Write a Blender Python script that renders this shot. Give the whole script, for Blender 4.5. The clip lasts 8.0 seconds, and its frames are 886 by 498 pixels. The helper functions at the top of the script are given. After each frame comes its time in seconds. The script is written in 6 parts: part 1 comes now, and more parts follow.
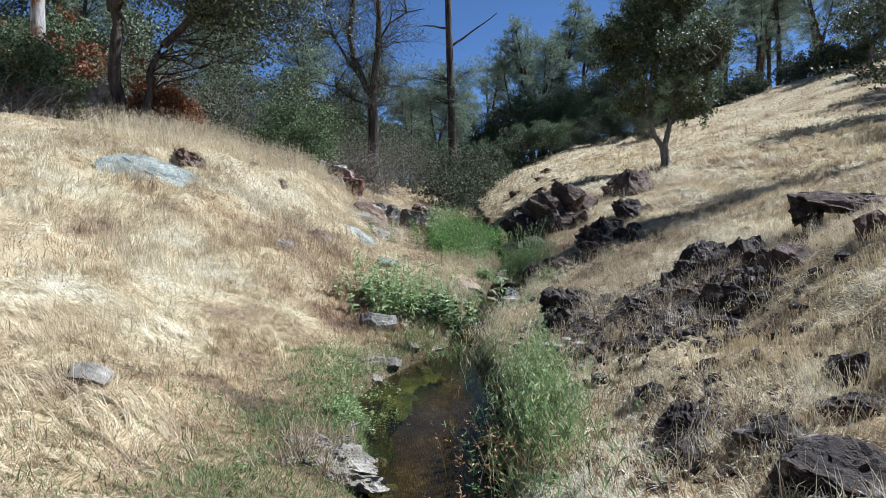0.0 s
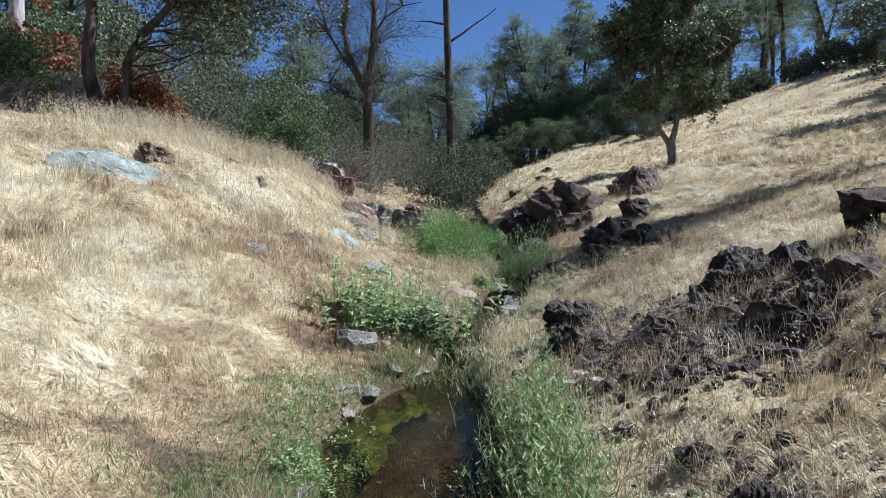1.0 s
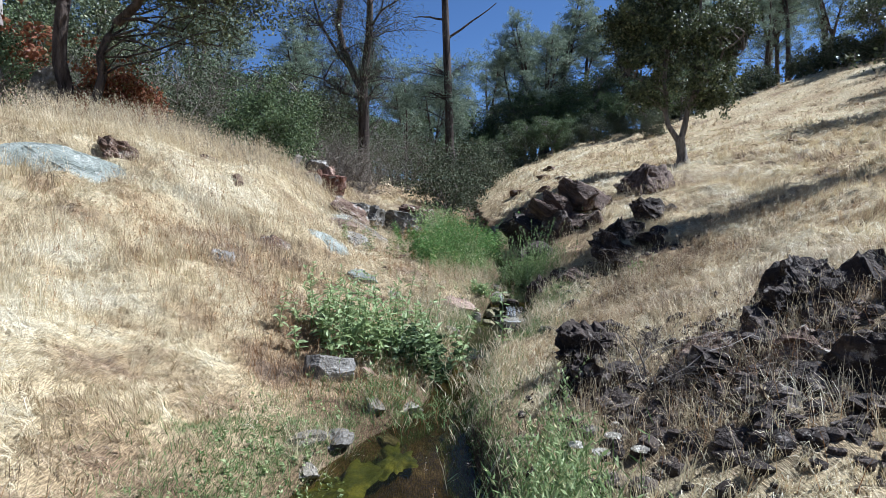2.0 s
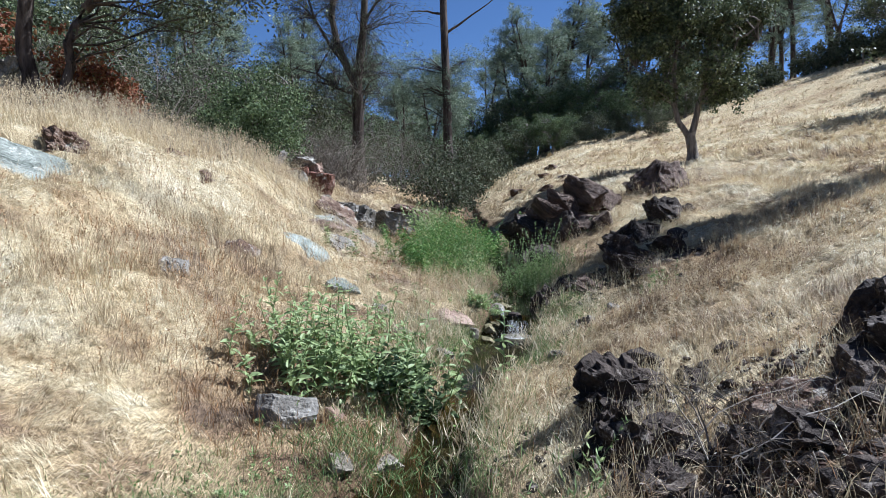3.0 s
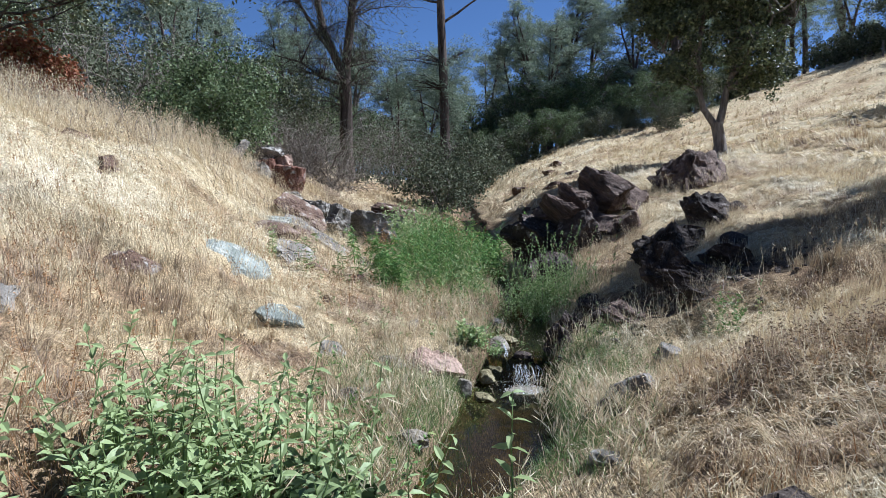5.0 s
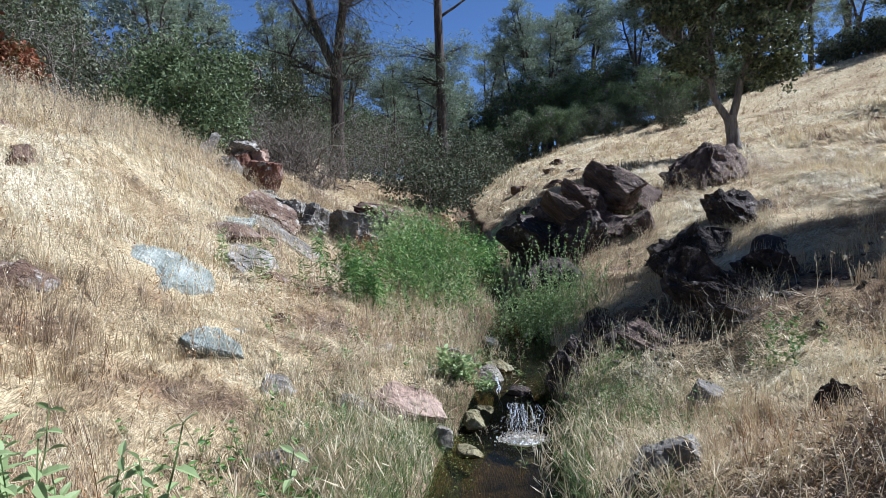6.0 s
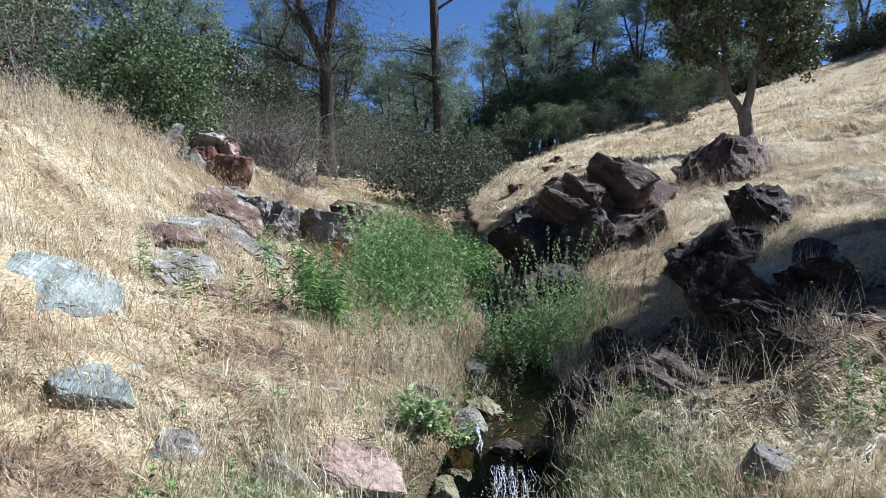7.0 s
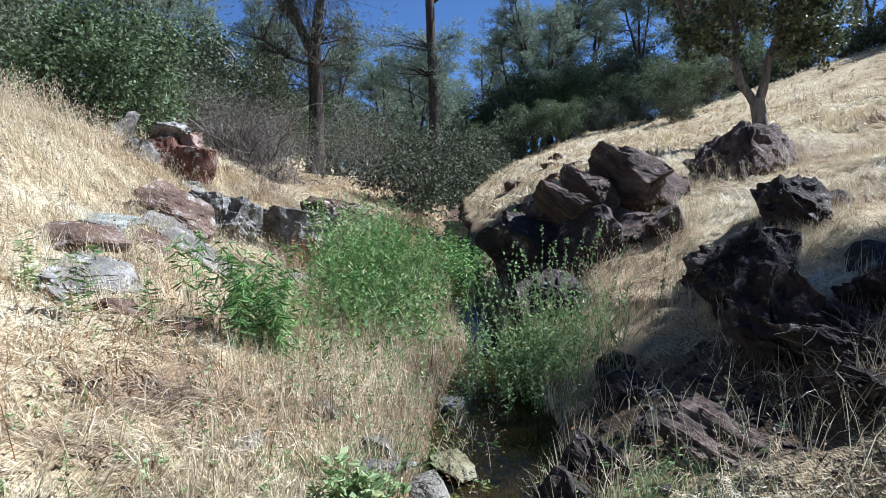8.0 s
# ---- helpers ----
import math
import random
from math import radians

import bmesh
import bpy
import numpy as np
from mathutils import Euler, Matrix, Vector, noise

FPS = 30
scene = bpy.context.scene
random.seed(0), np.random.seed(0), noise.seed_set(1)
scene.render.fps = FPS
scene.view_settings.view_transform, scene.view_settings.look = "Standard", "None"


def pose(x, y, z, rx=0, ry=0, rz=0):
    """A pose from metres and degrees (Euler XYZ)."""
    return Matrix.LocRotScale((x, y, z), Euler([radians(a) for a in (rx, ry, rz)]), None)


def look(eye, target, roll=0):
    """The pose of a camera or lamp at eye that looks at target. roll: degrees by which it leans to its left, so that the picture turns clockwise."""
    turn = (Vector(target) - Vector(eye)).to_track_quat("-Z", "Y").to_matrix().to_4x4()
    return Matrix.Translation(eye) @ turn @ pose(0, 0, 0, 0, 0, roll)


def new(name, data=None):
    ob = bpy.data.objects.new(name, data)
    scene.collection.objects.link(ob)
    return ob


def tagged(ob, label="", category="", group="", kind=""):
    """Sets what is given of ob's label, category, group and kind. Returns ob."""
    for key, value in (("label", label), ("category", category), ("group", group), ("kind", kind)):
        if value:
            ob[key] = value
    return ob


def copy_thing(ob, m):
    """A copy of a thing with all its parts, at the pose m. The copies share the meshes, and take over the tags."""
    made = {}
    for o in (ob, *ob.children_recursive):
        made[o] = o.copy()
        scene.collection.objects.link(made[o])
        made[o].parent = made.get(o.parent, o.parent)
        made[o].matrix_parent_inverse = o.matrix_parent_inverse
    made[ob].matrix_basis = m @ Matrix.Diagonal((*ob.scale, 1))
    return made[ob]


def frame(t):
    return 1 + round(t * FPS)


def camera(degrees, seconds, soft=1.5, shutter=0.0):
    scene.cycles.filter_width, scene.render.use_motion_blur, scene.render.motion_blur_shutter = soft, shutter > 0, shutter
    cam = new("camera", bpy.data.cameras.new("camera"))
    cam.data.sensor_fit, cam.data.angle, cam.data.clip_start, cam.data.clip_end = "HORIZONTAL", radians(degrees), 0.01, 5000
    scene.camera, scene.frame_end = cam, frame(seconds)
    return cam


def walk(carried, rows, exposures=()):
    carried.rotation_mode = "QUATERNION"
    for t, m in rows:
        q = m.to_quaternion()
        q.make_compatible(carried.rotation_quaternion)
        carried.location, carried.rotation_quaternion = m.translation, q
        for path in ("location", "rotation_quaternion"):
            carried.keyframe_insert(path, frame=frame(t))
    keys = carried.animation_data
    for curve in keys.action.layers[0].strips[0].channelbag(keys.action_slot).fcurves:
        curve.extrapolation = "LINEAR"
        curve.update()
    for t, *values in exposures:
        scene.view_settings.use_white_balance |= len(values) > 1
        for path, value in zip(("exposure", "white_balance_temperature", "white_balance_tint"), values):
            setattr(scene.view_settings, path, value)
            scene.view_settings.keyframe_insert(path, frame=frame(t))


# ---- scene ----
cam = camera(71.8, 8.0, soft=0.5)
METRES, EYE, TILT, LEAN, TURN = 10.0, 1.85, -3.0, 0.0, 0.0
ROWS = [
    (0.0, 0.0, 0.0, 0.0, 0.0, 0.0, 0.0),
    (0.5, 0.0077, 0.0566, 0.0037, -0.0, 0.02, -0.0),
    (1.0, 0.0145, 0.1153, 0.0071, 0.01, 0.03, 0.05),
    (1.5, 0.0189, 0.1745, 0.0112, 0.02, 0.06, 0.08),
    (3.0, 0.0333, 0.3601, 0.025, -0.05, 0.04, 0.09),
    (3.5, 0.0387, 0.4245, 0.0283, -0.04, 0.07, 0.1),
    (4.0, 0.0437, 0.4894, 0.0316, -0.02, 0.08, 0.11),
    (4.5, 0.0486, 0.5544, 0.035, -0.03, 0.11, 0.1),
    (6.0, 0.0755, 0.7463, 0.046, 0.01, 0.19, 0.19),
    (6.5, 0.0868, 0.8103, 0.0493, -0.0, 0.19, 0.19),
    (7.0, 0.0986, 0.8726, 0.0525, 0.0, 0.19, 0.2),
    (7.5, 0.1112, 0.9319, 0.0551, 0.01, 0.19, 0.18),
    (8.0, 0.1238, 0.9894, 0.0563, 0.02, 0.21, 0.17),
]
walk(cam, [(t, pose(0, 0, EYE, TILT, LEAN, TURN) @ pose(METRES * x, METRES * y, METRES * z, 90 + pitch, roll, yaw)) for t, x, y, z, yaw, pitch, roll in ROWS], exposures=[(0.0, 1.13, 5280, 9), (3.5, 1.23, 5300, 11), (6.0, 1.15, 5250, 12), (8.0, 1.34, 5150, 11)])

# ---- light ----
world = bpy.data.worlds.new("world")
scene.world = world
world.use_nodes = True
wn = world.node_tree.nodes
sky = wn.new("ShaderNodeTexSky")
sky.sky_type, sky.sun_disc = "NISHITA", False
SUN = Vector((0.90, 0.20, 1.10)).normalized()
sky.sun_elevation, sky.sun_rotation = math.asin(SUN.z), math.atan2(SUN.x, SUN.y)
sky.air_density, sky.dust_density, sky.ozone_density, sky.altitude = 0.7, 0.0, 3.6, 1200
wn["Background"].inputs["Strength"].default_value = 0.05
world.node_tree.links.new(sky.outputs[0], wn["Background"].inputs[0])
sun = new("sun", bpy.data.lights.new("sun", "SUN"))
sun.data.energy, sun.data.angle, sun.data.color = 5.0, radians(0.6), (1.0, 0.965, 0.91)
sun.matrix_world = look(SUN * 50, (0, 0, 0))


# ---- materials ----
def material(name, build, rough=0.8, spec=0.3):
    m = bpy.data.materials.new(name)
    m.use_nodes = True
    nt = m.node_tree
    b = nt.nodes["Principled BSDF"]
    b.inputs["Roughness"].default_value = rough
    b.inputs["Specular IOR Level"].default_value = spec
    build(nt, b)
    return m


def nd(nt, kind, **kw):
    n = nt.nodes.new("ShaderNode" + kind)
    for k, v in kw.items():
        n.inputs[k].default_value = v
    return n


def ramp(nt, fac, stops):
    r = nt.nodes.new("ShaderNodeValToRGB")
    e = r.color_ramp.elements
    while len(e) < len(stops):
        e.new(0.5)
    for el, (p, c) in zip(e, stops):
        el.position, el.color = p, (*c, 1)
    nt.links.new(fac, r.inputs[0])
    return r.outputs[0]


def noise_tex(nt, scale, detail=5, rough=0.6, stretch=None, space="Object"):
    tc = nt.nodes.new("ShaderNodeTexCoord")
    n = nd(nt, "TexNoise", Scale=scale, Detail=detail, Roughness=rough)
    if stretch:
        mp = nt.nodes.new("ShaderNodeMapping")
        mp.inputs["Scale"].default_value = stretch
        nt.links.new(tc.outputs[space], mp.inputs[0])
        nt.links.new(mp.outputs[0], n.inputs["Vector"])
    else:
        nt.links.new(tc.outputs[space], n.inputs["Vector"])
    return n.outputs["Fac"]


def mix(nt, fac, a, b, kind="MIX"):
    m = nt.nodes.new("ShaderNodeMix")
    m.data_type, m.blend_type = "RGBA", kind
    if isinstance(fac, float):
        m.inputs[0].default_value = fac
    else:
        nt.links.new(fac, m.inputs[0])
    for s, v in ((m.inputs[6], a), (m.inputs[7], b)):
        if isinstance(v, tuple):
            s.default_value = (*v, 1)
        else:
            nt.links.new(v, s)
    return m.outputs[2]


def bump(nt, b, height, strength=0.5, distance=0.02):
    n = nd(nt, "Bump", Strength=strength, Distance=distance)
    nt.links.new(height, n.inputs["Height"])
    nt.links.new(n.outputs[0], b.inputs["Normal"])


PLAIN = [(0.3, (0.78, 0.76, 0.72)), (0.7, (1.1, 1.1, 1.08))]


def blade_mat(name, stops, through_light=0.3, rough=0.6, spec=0.25, hues=PLAIN, hue_scale=1.3):
    """Thin leaves or stalks: each one of a slightly different colour, letting some light through."""
    def build(nt, b):
        g = nt.nodes.new("ShaderNodeNewGeometry")
        col = ramp(nt, g.outputs["Random Per Island"], stops)
        patch = noise_tex(nt, hue_scale, 5, 0.65, space="Object")
        shade = ramp(nt, patch, hues)
        col = mix(nt, 1.0, col, shade, "MULTIPLY")
        nt.links.new(col, b.inputs["Base Color"])
        t = nt.nodes.new("ShaderNodeBsdfTranslucent")
        nt.links.new(col, t.inputs["Color"])
        mx = nt.nodes.new("ShaderNodeMixShader")
        mx.inputs[0].default_value = through_light
        nt.links.new(b.outputs[0], mx.inputs[1])
        nt.links.new(t.outputs[0], mx.inputs[2])
        nt.links.new(mx.outputs[0], nt.nodes["Material Output"].inputs["Surface"])
    return material(name, build, rough, spec)


def straw_material(name, stops, scatter=0.4, through_light=0.2, rough=0.55, spec=0.3):
    """Dry grass: its hue follows the patch it grows in, and each stalk differs a little."""
    def build(nt, b):
        g = nt.nodes.new("ShaderNodeNewGeometry")
        at = nt.nodes.new("ShaderNodeAttribute")
        at.attribute_name = "tone"
        m = nt.nodes.new("ShaderNodeMath")
        m.operation = "MULTIPLY_ADD"
        nt.links.new(g.outputs["Random Per Island"], m.inputs[0])
        m.inputs[1].default_value = scatter
        nt.links.new(at.outputs["Fac"], m.inputs[2])
        o = nt.nodes.new("ShaderNodeMath")
        o.operation = "SUBTRACT"
        nt.links.new(m.outputs[0], o.inputs[0])
        o.inputs[1].default_value = scatter / 2
        col = ramp(nt, o.outputs[0], stops)
        nt.links.new(col, b.inputs["Base Color"])
        t = nt.nodes.new("ShaderNodeBsdfTranslucent")
        nt.links.new(col, t.inputs["Color"])
        mx = nt.nodes.new("ShaderNodeMixShader")
        mx.inputs[0].default_value = through_light
        nt.links.new(b.outputs[0], mx.inputs[1])
        nt.links.new(t.outputs[0], mx.inputs[2])
        nt.links.new(mx.outputs[0], nt.nodes["Material Output"].inputs["Surface"])
    return material(name, build, rough, spec)


def rock_mat(name, dark, mid, light, lichen=None, amount=0.55, band=(1, 1, 1), relief=0.9):
    def build(nt, b):
        big = noise_tex(nt, 2.2, 6, 0.65, band)
        fine = noise_tex(nt, 26, 6, 0.7, band)
        col = ramp(nt, big, [(0.3, dark), (0.52, mid), (0.75, light)])
        col = mix(nt, 0.8, col, ramp(nt, fine, [(0.3, (0.40, 0.38, 0.36)), (0.65, (1.25, 1.22, 1.2))]), "MULTIPLY")
        if lichen:
            spots = noise_tex(nt, 5.5, 8, 0.75)
            mask = ramp(nt, spots, [(amount, (0, 0, 0)), (amount + 0.09, (1, 1, 1))])
            col = mix(nt, mask, col, lichen)
        nt.links.new(col, b.inputs["Base Color"])
        seams = noise_tex(nt, 4.5, 4, 0.6, (1.2, 1.2, 1.2) if band == (1, 1, 1) else (band[0] * 0.5, band[1] * 3.0, 1.6))
        crack = ramp(nt, seams, [(0.44, (1, 1, 1)), (0.49, (0.1, 0.1, 0.1)), (0.51, (0.1, 0.1, 0.1)), (0.56, (1, 1, 1))])
        h = mix(nt, 0.35, fine, crack)
        h = mix(nt, 0.4, h, big)
        bump(nt, b, h, relief, 0.05)
    return material(name, build, 0.85, 0.25)


def bark_mat(name, dark, light, scale=7):
    def build(nt, b):
        f = noise_tex(nt, scale, 7, 0.7, (1, 1, 0.18))
        nt.links.new(ramp(nt, f, [(0.35, dark), (0.65, light)]), b.inputs["Base Color"])
        bump(nt, b, f, 1.0, 0.05)
    return material(name, build, 0.9, 0.15)


# from grey-brown litter through rust and tan to bleached cream
STRAW = [(0.0, (0.115, 0.088, 0.068)), (0.2, (0.27, 0.19, 0.12)), (0.4, (0.435, 0.335, 0.2)), (0.6, (0.545, 0.45, 0.28)), (0.8, (0.615, 0.53, 0.35)), (1.0, (0.70, 0.64, 0.48))]
m_straw = straw_material("dry_grass_straw", STRAW)
m_litter = blade_mat("brown_dead_litter", [(0.0, (0.10, 0.07, 0.045)), (0.6, (0.26, 0.19, 0.13)), (1.0, (0.42, 0.33, 0.24))], 0.1, 0.8, 0.1)
m_straw_far = straw_material("far_dry_grass", STRAW, 0.3, 0.2, 0.7, 0.2)
m_oat = blade_mat("wild_oat_straw", [(0.0, (0.40, 0.30, 0.18)), (0.6, (0.60, 0.50, 0.33)), (1.0, (0.72, 0.65, 0.48))], 0.3, 0.5)
m_rust = blade_mat("rusty_dry_weed", [(0.0, (0.20, 0.10, 0.045)), (0.6, (0.36, 0.20, 0.09)), (1.0, (0.46, 0.32, 0.17))], 0.2)
m_green_grass = blade_mat("green_grass_blade", [(0.0, (0.08, 0.14, 0.04)), (0.5, (0.14, 0.21, 0.07)), (0.85, (0.23, 0.27, 0.11)), (1.0, (0.42, 0.38, 0.20))], 0.3)
m_reed = blade_mat("green_reed", [(0.0, (0.055, 0.12, 0.03)), (0.6, (0.12, 0.23, 0.055)), (0.9, (0.21, 0.33, 0.09)), (1.0, (0.38, 0.38, 0.17))], 0.3)
m_sage = blade_mat("sage_green_leaf", [(0.0, (0.12, 0.185, 0.065)), (0.6, (0.245, 0.34, 0.13)), (1.0, (0.42, 0.48, 0.25))], 0.3, 0.7, 0.1)
m_leaf = blade_mat("bright_leaf", [(0.0, (0.17, 0.24, 0.09)), (0.5, (0.29, 0.37, 0.165)), (0.85, (0.40, 0.46, 0.23)), (1.0, (0.60, 0.57, 0.29))], 0.42, 0.5, 0.25)
m_dark_leaf = blade_mat("dark_shrub_leaf", [(0.0, (0.032, 0.05, 0.022)), (0.5, (0.094, 0.13, 0.058)), (0.9, (0.17, 0.22, 0.105)), (1.0, (0.25, 0.29, 0.16))], 0.26, 0.55, 0.14)
m_oak_leaf = blade_mat("oak_leaf", [(0.0, (0.03, 0.04, 0.018)), (0.6, (0.085, 0.105, 0.047)), (0.9, (0.16, 0.18, 0.085)), (1.0, (0.28, 0.285, 0.15))], 0.15, 0.5, 0.3)
m_grey_leaf = blade_mat("grey_shrub_leaf", [(0.0, (0.048, 0.058, 0.035)), (0.6, (0.105, 0.12, 0.075)), (1.0, (0.18, 0.19, 0.13))], 0.12, 0.8, 0.05)
m_needle = blade_mat("grey_pine_needle", [(0.0, (0.085, 0.115, 0.08)), (0.6, (0.195, 0.245, 0.17)), (1.0, (0.34, 0.40, 0.285))], 0.3)
m_red_leaf = blade_mat("red_autumn_leaf", [(0.0, (0.13, 0.045, 0.02)), (0.6, (0.25, 0.09, 0.04)), (1.0, (0.16, 0.13, 0.05))], 0.25)
m_twig = blade_mat("dead_twig", [(0.0, (0.09, 0.072, 0.058)), (0.8, (0.21, 0.18, 0.15)), (1.0, (0.38, 0.34, 0.30))], 0.0, 0.9)
m_algae = blade_mat("yellow_green_algae", [(0.0, (0.07, 0.085, 0.018)), (0.7, (0.14, 0.155, 0.03)), (1.0, (0.22, 0.22, 0.05))], 0.2)


def build_slime(nt, b):
    c = ramp(nt, noise_tex(nt, 5, 6, 0.65), [(0.3, (0.04, 0.055, 0.012)), (0.48, (0.12, 0.14, 0.02)), (0.62, (0.27, 0.27, 0.045)), (0.75, (0.33, 0.32, 0.12))])
    f = noise_tex(nt, 60, 5, 0.7)
    nt.links.new(mix(nt, 0.7, c, ramp(nt, f, [(0.3, (0.45, 0.45, 0.4)), (0.7, (1.2, 1.2, 1.1))]), "MULTIPLY"), b.inputs["Base Color"])
    bump(nt, b, f, 0.7, 0.02)


m_algae_slime = material("algae_slime", build_slime, 0.45, 0.4)
m_petal = blade_mat("white_flower", [(0.0, (0.50, 0.46, 0.40)), (1.0, (0.74, 0.70, 0.62))], 0.2)
m_black_rock = rock_mat("black_weathered_rock", (0.014, 0.0095, 0.007), (0.052, 0.038, 0.029), (0.155, 0.122, 0.098), (0.26, 0.225, 0.19), 0.565, relief=1.0)
m_slab_rock = rock_mat("dark_banded_slab", (0.03, 0.019, 0.013), (0.135, 0.093, 0.07), (0.29, 0.222, 0.175), (0.32, 0.265, 0.215), 0.60, (3.0, 3.0, 0.5), 1.0)
m_grey_rock = rock_mat("grey_stone", (0.065, 0.056, 0.046), (0.18, 0.165, 0.14), (0.34, 0.32, 0.28), (0.44, 0.42, 0.36), 0.58, relief=0.55)
m_pale_rock = rock_mat("pale_streambed_stone", (0.10, 0.085, 0.06), (0.23, 0.205, 0.16), (0.42, 0.385, 0.32), None, relief=1.0)
m_blue_rock = rock_mat("blue_green_schist", (0.10, 0.108, 0.09), (0.225, 0.245, 0.21), (0.37, 0.385, 0.335), (0.43, 0.42, 0.36), 0.56, (1, 2, 1), 0.7)
m_red_rock = rock_mat("rust_red_rock", (0.05, 0.023, 0.014), (0.145, 0.068, 0.044), (0.27, 0.165, 0.125), (0.30, 0.29, 0.25), 0.55)
m_brown_rock = rock_mat("brown_ledge_rock", (0.04, 0.021, 0.013), (0.125, 0.078, 0.052), (0.27, 0.205, 0.16), (0.36, 0.33, 0.28), 0.56)
m_pink_rock = rock_mat("pinkish_flat_stone", (0.15, 0.098, 0.07), (0.285, 0.2, 0.15), (0.39, 0.30, 0.24), (0.42, 0.38, 0.33), 0.64, (1, 1, 1), 0.5)
m_algae_stone = rock_mat("yellow_stained_stone", (0.10, 0.085, 0.045), (0.19, 0.165, 0.085), (0.29, 0.265, 0.17), None)
m_oak_bark = bark_mat("grey_oak_bark", (0.07, 0.055, 0.045), (0.24, 0.21, 0.18), 9)
m_pine_bark = bark_mat("dark_pine_bark", (0.02, 0.015, 0.012), (0.11, 0.085, 0.07), 6)


def build_snag(nt, b):
    f = noise_tex(nt, 5, 7, 0.75, (1, 1, 0.22))
    c = ramp(nt, f, [(0.34, (0.03, 0.024, 0.02)), (0.44, (0.22, 0.19, 0.165)), (0.6, (0.40, 0.36, 0.32)), (0.7, (0.52, 0.49, 0.45))])
    heart = ramp(nt, noise_tex(nt, 1.6, 5, 0.6, (1, 1, 0.5)), [(0.5, (0, 0, 0)), (0.58, (1, 1, 1))])
    rust = ramp(nt, f, [(0.35, (0.05, 0.022, 0.012)), (0.6, (0.30, 0.12, 0.045))])
    nt.links.new(mix(nt, heart, c, rust), b.inputs["Base Color"])
    bump(nt, b, f, 1.0, 0.08)


m_snag = material("bleached_snag_wood", build_snag, 0.9, 0.1)
m_post = bark_mat("weathered_post_wood", (0.10, 0.08, 0.065), (0.22, 0.19, 0.16), 9)


def build_soil(nt, b):
    mid = noise_tex(nt, 3.5, 7, 0.7)
    fine = noise_tex(nt, 45, 5, 0.75)
    tone = nt.nodes.new("ShaderNodeAttribute")
    tone.attribute_name = "tone"
    straw = ramp(nt, tone.outputs["Fac"], STRAW)
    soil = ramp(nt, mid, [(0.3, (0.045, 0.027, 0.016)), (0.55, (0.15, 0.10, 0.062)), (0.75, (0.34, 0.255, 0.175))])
    # damp also covers the stony patches, where the soil colour carries some shade
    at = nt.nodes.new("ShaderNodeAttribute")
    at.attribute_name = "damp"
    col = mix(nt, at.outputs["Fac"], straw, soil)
    col = mix(nt, 0.7, col, ramp(nt, fine, [(0.3, (0.50, 0.46, 0.43)), (0.7, (1.15, 1.15, 1.13))]), "MULTIPLY")
    # felted bits of old straw, lying two ways
    felt = mix(nt, 0.5, noise_tex(nt, 110, 2, 0.5, (1, 0.13, 1)), noise_tex(nt, 100, 2, 0.5, (0.15, 1, 1)), "LIGHTEN")
    col = mix(nt, 0.9, col, ramp(nt, felt, [(0.42, (0.30, 0.27, 0.24)), (0.56, (0.74, 0.71, 0.67)), (0.66, (1.08, 1.04, 0.97))]), "MULTIPLY")
    nt.links.new(col, b.inputs["Base Color"])
    bump(nt, b, mix(nt, 0.5, felt, mid), 0.9, 0.05)


m_soil = material("dry_straw_ground", build_soil, 0.95, 0.1)


def build_water(nt, b):
    b.inputs["Base Color"].default_value = (0.012, 0.013, 0.008, 1)
    b.inputs["IOR"].default_value = 1.33
    bump(nt, b, noise_tex(nt, 7, 3, 0.5, (1, 0.6, 1)), 0.10, 0.04)
    tr = nt.nodes.new("ShaderNodeBsdfTransparent")
    tr.inputs[0].default_value = (0.62, 0.58, 0.38, 1)
    mx = nt.nodes.new("ShaderNodeMixShader")
    fr = nd(nt, "Fresnel", IOR=1.33)
    mr = nd(nt, "MapRange")
    mr.inputs[1].default_value, mr.inputs[2].default_value, mr.inputs[3].default_value, mr.inputs[4].default_value = 0.02, 0.5, 0.16, 1.0
    nt.links.new(fr.outputs[0], mr.inputs[0])
    nt.links.new(mr.outputs[0], mx.inputs[0])
    nt.links.new(tr.outputs[0], mx.inputs[1])
    nt.links.new(b.outputs[0], mx.inputs[2])
    nt.links.new(mx.outputs[0], nt.nodes["Material Output"].inputs["Surface"])


m_water = material("clear_creek_water", build_water, 0.04, 0.5)


def build_foam(nt, b):
    f = noise_tex(nt, 40, 4, 0.7)
    nt.links.new(ramp(nt, f, [(0.35, (0.45, 0.47, 0.48)), (0.65, (0.85, 0.87, 0.88))]), b.inputs["Base Color"])
    bump(nt, b, f, 0.6, 0.02)
    tr = nt.nodes.new("ShaderNodeBsdfTransparent")
    mx = nt.nodes.new("ShaderNodeMixShader")
    nt.links.new(ramp(nt, noise_tex(nt, 60, 3, 0.6, (3, 1, 0.6)), [(0.42, (0, 0, 0)), (0.62, (0.8, 0.8, 0.8))]), mx.inputs[0])
    nt.links.new(tr.outputs[0], mx.inputs[1])
    nt.links.new(b.outputs[0], mx.inputs[2])
    nt.links.new(mx.outputs[0], nt.nodes["Material Output"].inputs["Surface"])


m_foam = material("white_water", build_foam, 0.35, 0.5)


def build_froth(nt, b):
    f = noise_tex(nt, 70, 4, 0.7)
    nt.links.new(ramp(nt, f, [(0.35, (0.62, 0.64, 0.66)), (0.6, (0.9, 0.9, 0.9))]), b.inputs["Base Color"])
    bump(nt, b, f, 0.9, 0.02)


